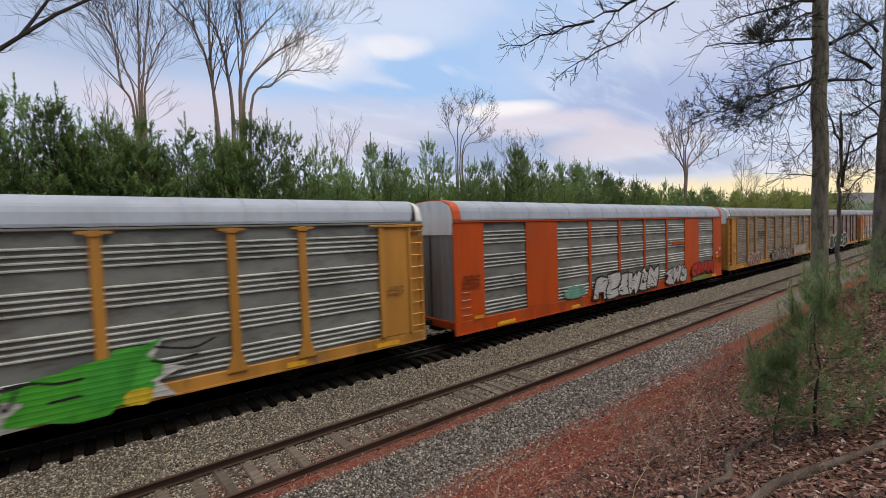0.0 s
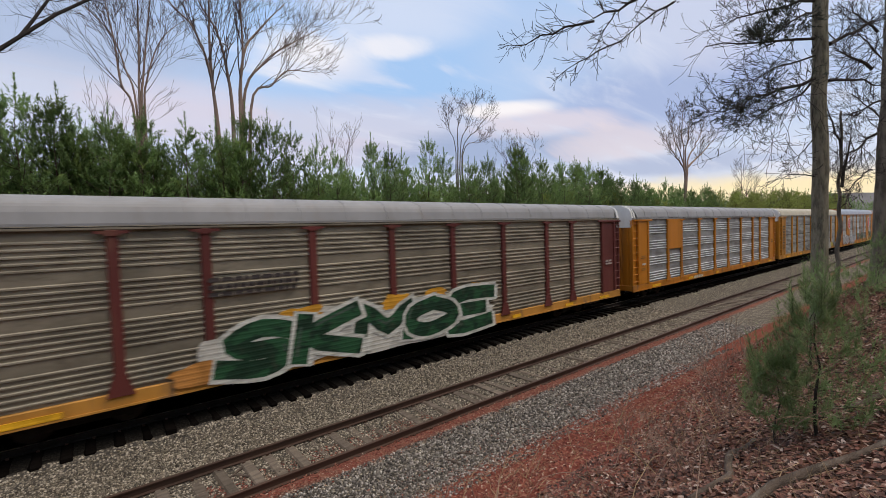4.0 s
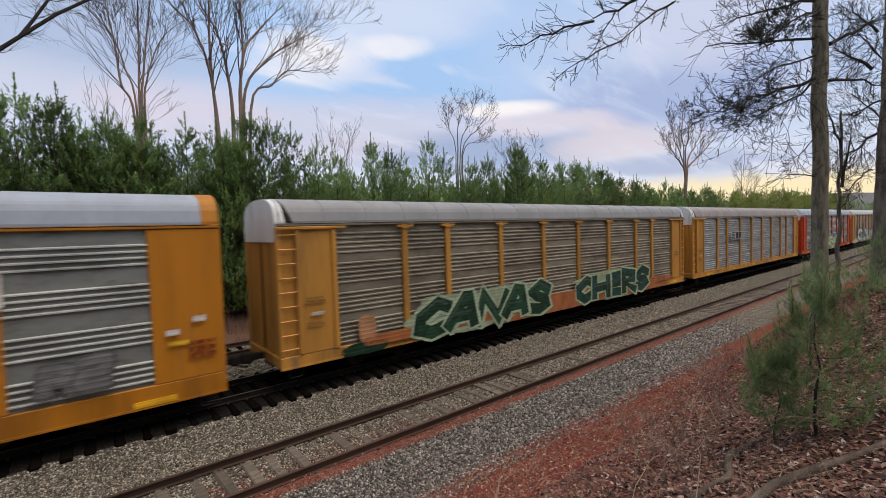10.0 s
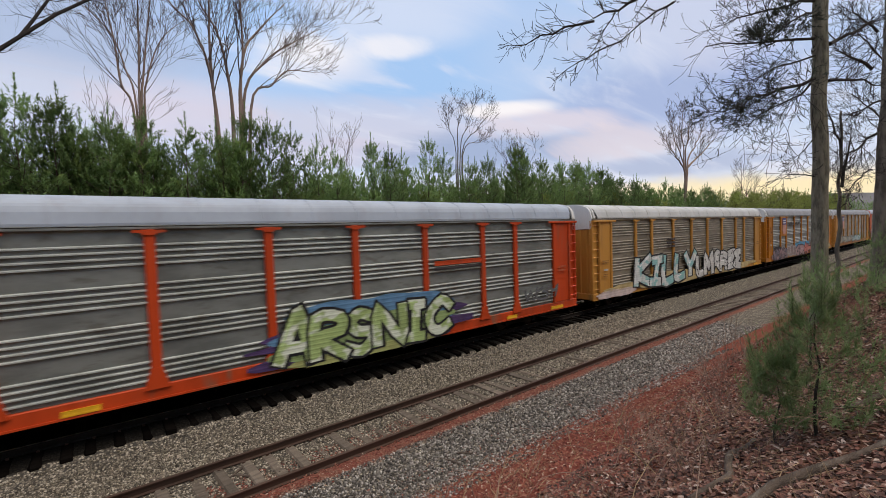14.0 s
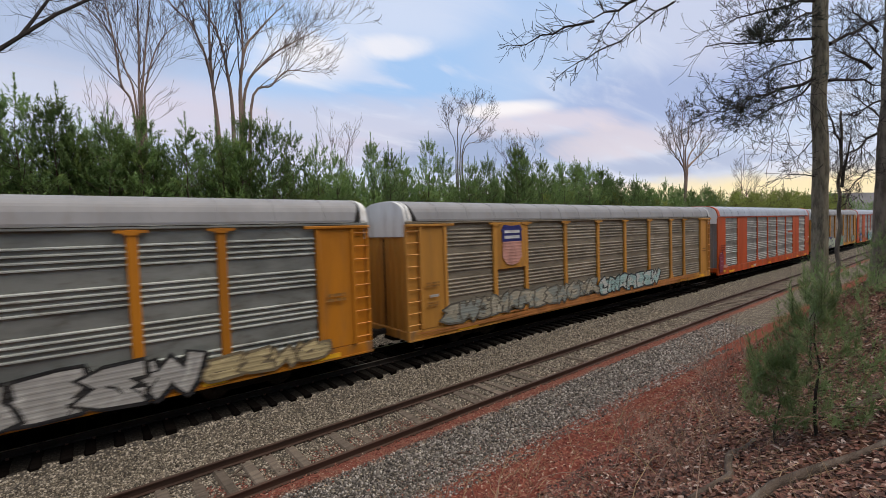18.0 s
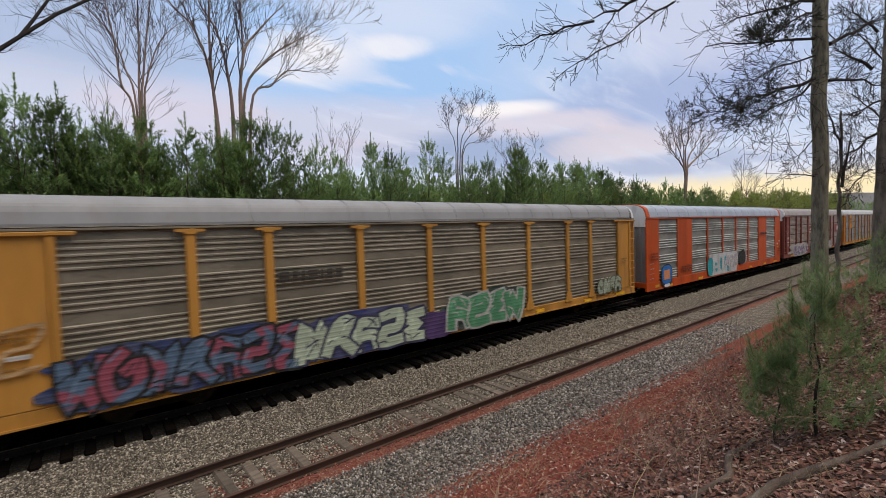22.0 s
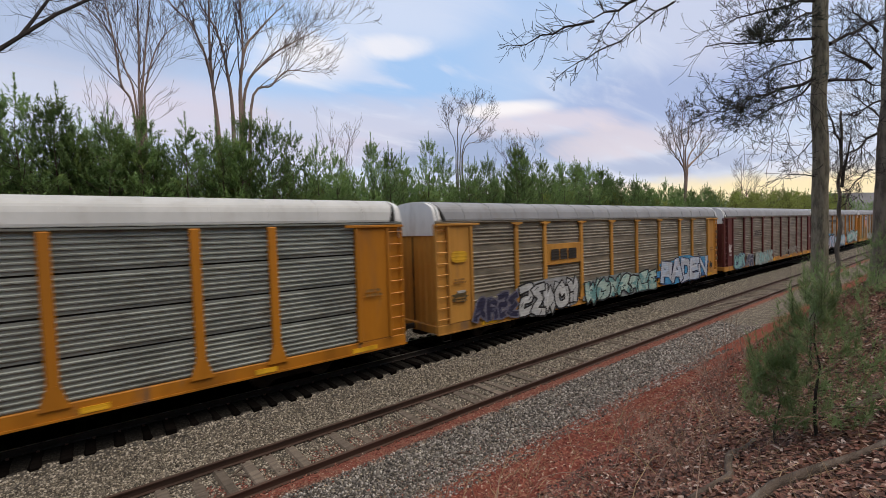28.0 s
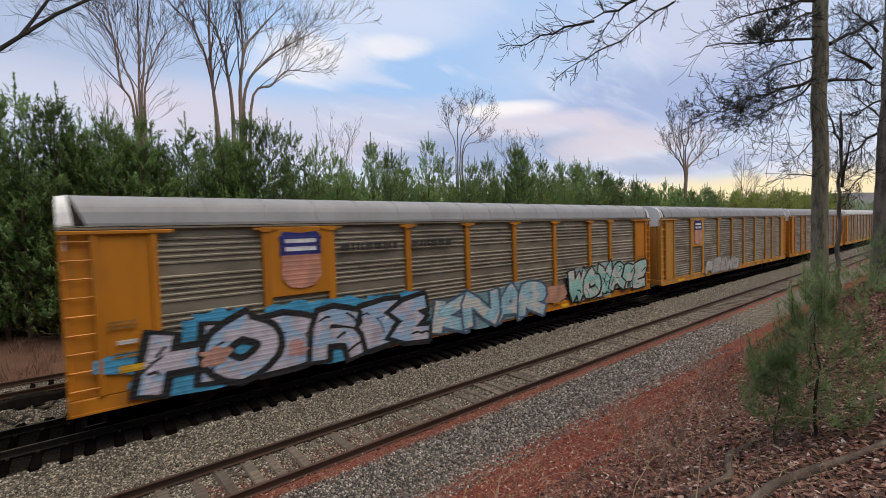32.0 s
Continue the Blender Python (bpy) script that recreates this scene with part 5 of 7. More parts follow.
bars(c, 20.7 - BODY / 2, 22.5 - BODY / 2, 3.25, 3.45, 1, (0.10, 0.03, 0.02), 86)
tag(c, 4.6, 6.2, 1.2, 1.7, 3, (0.16, 0.04, 0.02), (0.25, 0.05, 0.02), 87, weight=0.08)
rect(c, 0.95, 1.45, 0.62, 0.78, (0.75, 0.42, 0.02), "yellow_mark", "yellow mark")
end_marks(c)

c = add("brown-red autorack with dusty sides and a faded roof", BROWN_RED, PINK_GREY, GALV_BROWN, style="fine", wide=[(9.42, 12.0, 2.75, 3.65), (22.62, 25.0, 2.7, 3.7)])
for k in range(2):
    rect(c, 9.45, 11.2 + 0.2 * k, 2.86 + 0.14 * k, 2.94 + 0.14 * k, (0.62, 0.58, 0.56), "emblem_stripe", "white stripe", lift=-0.002)
bars(c, 9.6 - BODY / 2, 11.0 - BODY / 2, 3.2, 3.42, 1, (0.62, 0.58, 0.56), 88)
patch(c, 11.2, 11.85, 3.0, 3.55, (0.62, 0.58, 0.56), 89, lift=-0.003, n=14, rough=0.1)
patch(c, 23.6, 24.4, 2.9, 3.5, (0.62, 0.58, 0.56), 90, lift=-0.003, n=14, rough=0.1)
patch(c, 1.3, 8.8, 0.62, 1.85, (0.42, 0.39, 0.37), 91, n=70, rough=0.6)
tag(c, 3.2, 8.4, 0.65, 1.75, 5, (0.26, 0.25, 0.30), (0.50, 0.46, 0.46), 92, weight=0.26, accent=PURPLE)
tag(c, 10.4, 13.6, 0.7, 1.8, 4, (0.03, 0.16, 0.32), (0.02, 0.06, 0.12), 93, weight=0.26, back=(0.03, 0.12, 0.24))
tag(c, 13.6, 15.0, 0.9, 1.7, 2, (0.48, 0.36, 0.26), (0.20, 0.14, 0.10), 94, weight=0.26)
tag(c, 15.2, 20.6, 0.7, 1.7, 5, (0.40, 0.38, 0.36), (0.26, 0.24, 0.23), 95, weight=0.26)
for k, (z0, z1) in enumerate(((3.6, 3.95), (3.1, 3.5), (2.45, 2.75), (2.1, 2.35))):
    scribble(c, 0.55, 1.35, z0, z1, (0.46, 0.33, 0.32), 196 + k, 5, 0.045)
small_marks(c, 13, (0.5, 0.42, 0.40))

c = add("amber autorack with finely ribbed sides and white roof", YELLOW_DEEP, WHITE, GALV_DARK, style="fine", wide=[(4.45, 6.4, 2.9, 4.8)])
bars(c, 4.7 - BODY / 2, 5.7 - BODY / 2, 3.6, 4.4, 2, (0.20, 0.10, 0.03), 97)
small_marks(c, 14)

c = add("yellow autorack with dirty sides and blue and white graffiti", YELLOW_DULL, GREY_ROOF, GALV_TAN, wide=[(6.52, 9.18, 2.78, 3.75)])
for k, (a, b) in enumerate(((6.75, 7.35), (7.45, 8.0), (8.1, 8.75))):
    rect(c, a, b, 3.0, 3.5, (0.03, 0.025, 0.02), "emblem_block", "black emblem block", lift=-0.002)
tag(c, 1.8, 4.3, 0.75, 1.85, 4, (0.03, 0.03, 0.07), (0.16, 0.15, 0.20), 98, weight=0.26)
tag(c, 4.4, 8.7, 0.55, 2.1, 5, (0.55, 0.56, 0.56), BLACK, 99, weight=0.26, back=(0.36, 0.37, 0.38))
tag(c, 9.4, 16.9, 0.55, 1.8, 7, (0.42, 0.55, 0.50), (0.015, 0.02, 0.025), 100, weight=0.26, back=(0.26, 0.30, 0.30), accent=(0.12, 0.26, 0.26))
patch(c, 17.2, 25.0, 0.62, 2.15, (0.05, 0.15, 0.36), 101, n=60, rough=0.3)
patch(c, 17.3, 24.8, 0.62, 2.3, (0.06, 0.28, 0.52), 201, n=60, rough=0.35, lift=0.009)
tag(c, 17.7, 24.7, 0.62, 2.25, "RADEN", (0.46, 0.49, 0.55), (0.008, 0.015, 0.06), 202, bold=0.55, weight=0.25, slant=0.05, accent=(0.36, 0.43, 0.54), sharp=True)
small_marks(c, 15)
patch(c, 25.4, 25.85, 1.15, 1.65, BLACK, 211, "soot_spot", "black sooty spot", 0.03, 0.5, 14)
bars(c, 26.45 - BODY / 2, 26.8 - BODY / 2, 1.7, 3.9, 6, (0.10, 0.06, 0.02), 212)
patch(c, 0.7, 1.5, 3.3, 3.75, (0.66, 0.36, 0.02), 102, rough=0.05)
patch(c, 0.6, 1.6, 1.75, 2.2, (0.10, 0.07, 0.03), 103, rough=0.6, n=14)

c = add("maroon autorack with dirty sides and turquoise graffiti", MAROON, GREY_ROOF, GALV_RUST, sill=YELLOW_DULL)
tag(c, 2.0, 4.2, 0.62, 1.85, 3, (0.26, 0.50, 0.48), (0.05, 0.06, 0.16), 104, weight=0.27, back=(0.22, 0.42, 0.40))
tag(c, 4.7, 6.3, 0.6, 1.7, 2, (0.05, 0.05, 0.09), (0.30, 0.30, 0.33), 105, weight=0.24)
tag(c, 6.9, 11.7, 0.6, 1.75, 6, (0.36, 0.42, 0.40), (0.22, 0.25, 0.25), 106, weight=0.28, accent=(0.18, 0.34, 0.34))
tag(c, 14.7, 21.2, 0.78, 1.75, 5, (0.36, 0.34, 0.31), (0.24, 0.21, 0.18), 107, weight=0.07)
bars(c, 6.75 - BODY / 2, 8.7 - BODY / 2, 3.2, 3.65, 3, (0.05, 0.04, 0.04), 108)
patch(c, 0.75, 1.3, 2.1, 2.75, (0.60, 0.55, 0.54), 109, rough=0.6, n=13)
small_marks(c, 16, (0.5, 0.42, 0.40))

c = add("amber autorack with a shield plate and long blue graffiti", YELLOW_DEEP, GREY_ROOF, GALV_TAN, wide=[(4.45, 6.4, 2.8, 4.8)])
shield(c, 4.45, 6.4, 2.95, 4.72, (0.55, 0.26, 0.19))
patch(c, 0.75, 9.9, 0.6, 2.5, (0.07, 0.34, 0.56), 110, n=90, rough=0.3)
tag(c, 1.5, 9.8, 0.62, 2.35, "HOB???", (0.52, 0.48, 0.56), BLACK, 111, weight=0.24, bold=1.9, accent=(0.26, 0.38, 0.54))
for k, (a, b) in enumerate(((2.3, 4.0), (4.3, 5.7), (5.9, 7.3), (7.5, 8.6), (8.7, 9.7))):
    patch(c, a, b, 1.9, 2.68 - 0.05 * k, (0.06, 0.32, 0.55), 310 + k, lift=0.006, rough=0.3)
patch(c, 2.6, 3.4, 1.2, 1.7, (0.56, 0.30, 0.24), 320, lift=-0.024, rough=0.5)
patch(c, 4.9, 5.5, 1.0, 1.5, (0.50, 0.28, 0.26), 321, lift=-0.024, rough=0.5)
rect(c, 0.95, 1.5, 1.45, 1.62, (0.70, 0.40, 0.03), "yellow_mark", "yellow mark", lift=-0.01)
tag(c, 10.3, 16.6, 0.6, 2.15, "KNAR", (0.30, 0.50, 0.60), (0.08, 0.12, 0.18), 112, weight=0.26, back=(0.20, 0.34, 0.40), accent=PALE)
patch(c, 16.6, 18.4, 1.0, 1.8, (0.50, 0.26, 0.18), 113)
tag(c, 18.6, 26.0, 0.75, 2.5, 6, (0.28, 0.55, 0.50), BLACK, 114, weight=0.28, back=(0.34, 0.44, 0.42), accent=PALE)
for a, b in ((6.7, 8.8), (9.4, 11.2)):
    bars(c, a - BODY / 2, b - BODY / 2, 4.0, 4.25, 1, (0.05, 0.045, 0.04), 115)
small_marks(c, 17)

c = add("yellow autorack with a shield plate", YELLOW_DULL, GREY_ROOF, GALV_TAN, wide=[(4.45, 6.4, 2.85, 4.8)])
shield(c, 4.45, 6.4, 2.95, 4.75, (0.58, 0.30, 0.25))
tag(c, 6.7, 13.1, 0.7, 1.8, 5, PALE, (0.26, 0.25, 0.24), 116, weight=0.26)
c = add("yellow autorack with ribbed sides", YELLOW_DEEP, GREY_ROOF, GALV_TAN)
c = add("yellow autorack with a white roof", YELLOW_DULL, WHITE, GALV_TAN)
c = add("maroon autorack with dusty sides", MAROON, GREY_ROOF, GALV_TAN)
c = add("yellow autorack with a grey roof", YELLOW, GREY_ROOF, GALV_TAN)

# ---------- trees and plants ----------
bark_grey = material("grey_bark", (0.20, 0.17, 0.14), 0.95, 0.0, 0.35, 6.0, 30.0, (1.6, 1.6, 0.4), 0.8, 0.15, (0.10, 0.13, 0.06), 0.4)
bark_pale = material("pale_bark", (0.27, 0.188, 0.15), 0.95, 0.0, 0.6, 0.5, 9.0, (2, 2, 0.3), 0.4, 0.12, (0.30, 0.20, 0.14), 0.5)
# near black: the backlit shade of the limbs is put into the bark colour
bark_shaded = material("shaded_bark", (0.04, 0.032, 0.028), 0.95, 0.0, 0.6, 2.0, 20.0, bump=0.4)
# brown, darkened for the same backlit look of the twigs
twig_brown = material("brown_twigs", (0.115, 0.08, 0.065), 0.95, 0.0, 0.7, 0.5, 9.0, bump=0)
bark_moss = material("lichen_bark", (0.27, 0.24, 0.18), 0.95, 0.0, 0.32, 9.0, 60.0, (1.6, 1.6, 0.45), 1.0, 0.1, (0.24, 0.25, 0.16), 0.7)
needle_green = material("pine_needles", (0.215, 0.325, 0.115), 0.6, 0.0, 0.6, 0.35, 6.0, bump=0, spread=0.30, stain=(0.20, 0.24, 0.05), stain_amount=0.5, translucent=0.5)
needle_warm = material("yellowish_pine_needles", (0.285, 0.335, 0.09), 0.6, 0.0, 0.75, 0.35, 6.0, bump=0, spread=0.28, stain=(0.25, 0.25, 0.05), stain_amount=0.5, translucent=0.6)
needle_young = material("young_pine_needles", (0.20, 0.29, 0.115), 0.6, 0.0, 0.55, 2.2, 20.0, bump=0, spread=0.1, stain=(0.2, 0.17, 0.09), stain_amount=0.5, translucent=0.5)
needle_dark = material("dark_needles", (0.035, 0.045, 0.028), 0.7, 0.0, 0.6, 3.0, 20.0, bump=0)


class Soup:
    """Loose triangles, gathered for one mesh."""

    def __init__(self):
        self.v = []

    def blade(self, a, b, w):
        self.v += [tuple(a - w), tuple(a + w), tuple(b)]

    def mesh(self, name, mat):
        v = np.array(self.v, dtype=np.float32)
        n = len(v) // 3
        me = bpy.data.meshes.new(name)
        me.vertices.add(len(v))
        me.vertices.foreach_set("co", v.ravel())
        me.loops.add(len(v))
        me.loops.foreach_set("vertex_index", np.arange(len(v), dtype=np.int32))
        me.polygons.add(n)
        me.polygons.foreach_set("loop_start", np.arange(0, len(v), 3, dtype=np.int32))
        me.materials.append(mat)
        me.update(calc_edges=True)
        me.validate()
        return me


def rand_dir(rnd):
    while True:
        v = Vector((rnd.uniform(-1, 1), rnd.uniform(-1, 1), rnd.uniform(-1, 1)))
        if 0.05 < v.length < 1:
            return v.normalized()


def tuft(soup, rnd, p, d, length, spread, blades, width):
    """A brush of needles round a shoot."""
    for _ in range(blades):
        o = rand_dir(rnd)
        o = (o - d * o.dot(d)).normalized()
        a = p + d * length * rnd.uniform(-0.5, 0.5)
        tip = a + (d * rnd.uniform(0.35, 1.0) + o * rnd.uniform(0.5, 1.0)).normalized() * spread * rnd.uniform(0.7, 1.2)
        soup.blade(a, tip, d.cross(o) * width)


def pine_meshes(seed, height, reach, bare, whorl_gap=0.55, per=5, tufts=6, blades=9, spread=0.24, width=0.022):
    rnd = random.Random(seed)
    wood, soup = Geo(), Soup()
    sway = [Vector((rnd.uniform(-0.12, 0.12) * i / 6, rnd.uniform(-0.12, 0.12) * i / 6, height * i / 6)) for i in range(7)]
    wood.tube(sway, [height * 0.0125 * (1 - i / 6.3) for i in range(7)], 7)

    def stem(z):
        u = max(0.0, min(5.999, z / height * 6))
        i = int(u)
        return sway[i].lerp(sway[i + 1], u - i)
    q = spread / 0.24
    z = bare
    while z < height * 0.97:
        k = (z - bare) / (height - bare)
        ln = reach * ((1 - k) ** 0.9) * (0.6 + 0.4 * min(1.0, k * 5)) + 0.22 * q
        turn = rnd.uniform(0, 6.28)
        for j in range(per):
            a = turn + 6.283 * j / per + rnd.uniform(-0.35, 0.35)
            if rnd.random() < 0.14:
                continue
            out = Vector((math.cos(a), math.sin(a), 0))
            b_ln = ln * rnd.uniform(0.6, 1.15)
            rise = rnd.uniform(0.10, 0.40) + 0.45 * k
            p0 = stem(z)
            shoot = q * rnd.uniform(0.3, 0.75) * (0.8 + 0.8 * k)
            pts = [p0, p0 + out * b_ln * 0.5 + Vector((0, 0, b_ln * rise * 0.30)), p0 + out * b_ln * 0.9 + Vector((0, 0, b_ln * rise * 0.75)), p0 + out * b_ln * 1.0 + Vector((0, 0, b_ln * rise * 0.85 + shoot))]
            wood.tube(pts, [height * 0.0025 * (1 - 0.6 * k), height * 0.0018 * (1 - 0.6 * k), height * 0.0011, height * 0.0004], 3, cap=False)
            for i in range(tufts):
                u = 0.28 + 0.60 * (i + rnd.random() * 0.6) / tufts
                s = min(2.999, u * 3)
                c = pts[int(s)].lerp(pts[int(s) + 1], s - int(s))
                d = (pts[int(s) + 1] - pts[int(s)]).normalized()
                if rnd.random() < 0.8:
                    side = d.cross(Vector((0, 0, 1))).normalized() * rnd.choice((-1, 1))
                    c = c + side * rnd.uniform(0.06, 0.34) * min(1, b_ln) + Vector((0, 0, rnd.uniform(0.0, 0.22) * q))
                    d = (d * 0.4 + side * 0.4 + Vector((0, 0, 0.8))).normalized()
                tuft(soup, rnd, c, d, 0.30 * q, spread, blades, width)
            for u in (0.25, 0.75):
                tuft(soup, rnd, pts[2].lerp(pts[3], u), (pts[3] - pts[2]).normalized(), shoot * 0.6, spread * 0.6, blades, width * 0.8)
        z += whorl_gap * rnd.uniform(0.75, 1.2) * (1 - 0.15 * k)
    top = stem(height)
    wood.tube([top, top + Vector((0, 0, 1.0 * q))], [height * 0.001, height * 0.0004], 3)
    for i in range(6):
        tuft(soup, rnd, top + Vector((0, 0, 0.19 * i * q)), Vector((0, 0, 1)), 0.22 * q, spread * 0.55, blades, width)
    for j in range(4):
        a = 1.57 * j + rnd.uniform(-0.4, 0.4)
        lean = Vector((0.45 * math.cos(a), 0.45 * math.sin(a), 1)).normalized()
        for i in range(4):
            tuft(soup, rnd, top + lean * (0.17 * i + 0.1) * q, lean, 0.2 * q, spread * 0.5, blades, width)
    return wood, soup


def loblolly(seed, height, reach, bare, shoots, blades, width):
    """A young pine whose limbs end in upright brushes of needles."""
    rnd = random.Random(seed)
    wood, soup = Geo(), Soup()
    sway = [Vector((rnd.uniform(-0.14, 0.14) * i / 6, rnd.uniform(-0.14, 0.14) * i / 6, height * i / 6)) for i in range(7)]
    wood.tube(sway, [height * 0.010 * (1 - i / 6.3) ** 1.4 for i in range(7)], 7)

    def brush(p, d, length, radius):
        for _ in range(blades):
            o = rand_dir(rnd)
            o = (o - d * o.dot(d)).normalized()
            a = p + d * length * rnd.random()
            tip = a + (d * rnd.uniform(0.5, 1.3) + o).normalized() * radius * rnd.uniform(0.7, 1.25)
            soup.blade(a, tip, d.cross(o) * width)
    z = bare
    while z < height * 0.96:
        k = (z - bare) / (height - bare)
        u = min(5.999, z / height * 6)
        p0 = sway[int(u)].lerp(sway[int(u) + 1], u - int(u))
        ln = reach * (1 - k) ** 0.9 * (0.65 + 0.35 * min(1.0, k * 4)) + 0.16
        turn = rnd.uniform(0, 6.28)
        for j in range(5):
            if rnd.random() < 0.22:
                continue
            a = turn + 1.2566 * j + rnd.uniform(-0.35, 0.35)
            out = Vector((math.cos(a), math.sin(a), 0))
            side = Vector((-out.y, out.x, 0))
            b_ln = ln * rnd.uniform(0.55, 1.2)
            rise = rnd.uniform(0.15, 0.5) + 0.5 * k
            pts = [p0, p0 + out * b_ln * 0.55 + Vector((0, 0, b_ln * rise * 0.35)), p0 + out * b_ln + Vector((0, 0, b_ln * rise))]
            wood.tube(pts, [height * 0.0024 * (1 - 0.6 * k), height * 0.0017 * (1 - 0.6 * k), height * 0.0008], 3, cap=False)
            for i in range(shoots):
                v = 0.30 + 0.70 * (i + rnd.random() * 0.7) / shoots
                c = pts[0].lerp(pts[1], v * 2) if v < 0.5 else pts[1].lerp(pts[2], min(1.0, v * 2 - 1))
                c = c + side * rnd.uniform(-0.42, 0.42) * min(1.0, b_ln * 0.7) + Vector((0, 0, rnd.uniform(-0.05, 0.2)))
                d = (Vector((0, 0, 1.0)) + out * rnd.uniform(-0.1, 0.7) + side * rnd.uniform(-0.4, 0.4)).normalized()
                brush(c, d, rnd.uniform(0.25, 0.6) * (0.8 + 0.5 * k), 0.16)
            brush(pts[2] - Vector((0, 0, 0.1)), (Vector((0, 0, 1)) + out * 0.25).normalized(), rnd.uniform(0.4, 0.85), 0.15)
        z += 0.57 * rnd.uniform(0.75, 1.25)
    top = sway[6]
    wood.tube([top, top + Vector((0, 0, 1.0))], [height * 0.0008, height * 0.0004], 3)
    for q in range(4):
        brush(top + Vector((0, 0, 0.28 * q - 0.1)), Vector((0, 0, 1)), 0.32, 0.13)
    for j in range(5):
        a = 1.2566 * j + rnd.uniform(-0.4, 0.4)
        lean = Vector((0.4 * math.cos(a), 0.4 * math.sin(a), 1)).normalized()
        brush(top + lean * 0.1 + Vector((0, 0, rnd.uniform(-0.7, 0.0))), lean, rnd.uniform(0.5, 0.8), 0.14)
    return wood, soup


PINES = []
for k, (rc, br, sh, bl, wd) in enumerate(((2.8, 0.5, 7, 20, 0.023), (2.4, 0.7, 7, 20, 0.023), (3.1, 0.4, 7, 20, 0.023), (2.6, 0.5, 7, 20, 0.023), (2.9, 0.6, 7, 20, 0.023), (3.2, 0.3, 6, 14, 0.034), (3.4, 0.3, 6, 14, 0.034))):
    w_geo, s_geo = loblolly(100 + k, 10.7, rc, br, sh, bl, wd)
    p_thing = thing("pine_tree", "young green pine at the edge of the wood", "tree", "pines behind the tracks")
    part("trunk", w_geo, twig_brown, p_thing, "brown pine trunk")
    part("crown", s_geo.mesh("crown", needle_green if k < 5 else needle_warm), None, p_thing, "green needles")
    PINES.append(p_thing)

rnd_p = random.Random(77)
SKYLINE = [(-14, 10.5), (-2, 11.2), (3, 10.3), (7.5, 11.5), (11.5, 10.1), (16, 10.7), (20, 11.3), (30, 12.1), (40, 11.2), (51, 9.8), (70, 9.6), (110, 10.5), (170, 11.5)]
spots = [(-1.85, 26, 11.55), (-0.66, 26, 11.35), (1.2, 25.2, 10.6), (2.6, 26.5, 11.0), (4.5, 26, 10.75), (5.9, 25.6, 10.6), (7.6, 26.3, 11.75), (8.4, 25.2, 11.3), (9.8, 25.8, 10.9), (11.45, 26, 10.45),
         (12.9, 26.4, 10.1), (15.3, 26, 11.0), (16.8, 26.2, 10.5), (20.05, 26, 11.55), (22.0, 26.6, 10.7), (24.2, 26.2, 10.2), (29.8, 26, 12.1), (31.5, 27, 11.8), (33.6, 26.4, 11.2), (40.6, 26, 11.2),
         (43.0, 27, 10.6), (47, 26, 10.2), (51, 26.5, 10.1), (55, 27, 9.9), (-4.5, 25.5, 11.2), (-7.5, 26.5, 10.8), (-11, 26, 11.4), (26.8, 26.8, 10.8), (36.8, 26.2, 10.6), (18.3, 27, 10.4),
         (2.1, 27.4, 9.6), (3.1, 27.9, 9.2), (5.6, 27.4, 10.2), (6.7, 27.8, 10.6), (7.2, 26.9, 10.4), (-3.2, 26.8, 10.4), (-0.1, 27.2, 10.2), (0.6, 26.4, 9.4), (-1.2, 27, 11.0), (-0.2, 26.0, 10.4), (0.4, 27, 10.6), (-2.6, 26.5, 11.2), (1.7, 26.2, 10.0), (1.9, 27.5, 10.2), (2.35, 25.5, 9.9), (2.9, 25.9, 9.7), (3.4, 26.8, 9.8), (6.2, 26.2, 10.0), (6.9, 25.6, 10.2)]
x = -14.0
while x < 175:
    for row_y in ((28.5, 31.5, 35.5) if x < 60 else (26.5, 30.0)):
        if rnd_p.random() < (0.95 if row_y < 33 else 0.7):
            yy = row_y + rnd_p.uniform(-1.1, 1.1)
            spots.append((x + rnd_p.uniform(-0.9, 0.9), yy, lerp_table(SKYLINE, x * 26 / yy) * (rnd_p.uniform(0.66, 0.9) if x < 45 else rnd_p.uniform(0.92, 1.06)) * (1 + 0.012 * (yy - 26))))
    x += 1.4 if x < 45 else 2.5
low_from = len(spots)
x = -14.0
while x < 60:
    yy = rnd_p.uniform(25.4, 31)
    spots.append((x + rnd_p.uniform(-0.6, 0.6), yy, rnd_p.uniform(4.8, 8.6)))
    x += 0.8
first_use = set()
for i, (px, py, ph) in enumerate(spots):
    kind_i = i % 5 if px < 80 and i < low_from else 5 + i % 2
    src = PINES[kind_i]
    g0 = ground_z(px, py)
    sc = (ph - g0) / 11.45
    m = Matrix.Translation((px, py, g0 - 0.05)) @ Matrix.Rotation(rnd_p.uniform(0, 6.28), 4, "Z") @ Matrix.Diagonal((sc * rnd_p.uniform(1.0, 1.3), sc * rnd_p.uniform(1.0, 1.3), sc, 1))
    if kind_i not in first_use:
        first_use.add(kind_i)
        src.matrix_basis = m
    else:
        keep = src.matrix_basis.copy()
        src.matrix_basis = Matrix()
        copy_thing(src, m)
        src.matrix_basis = keep

# far wood behind the pines, never near
w_soup, rnd_w = Soup(), random.Random(5)
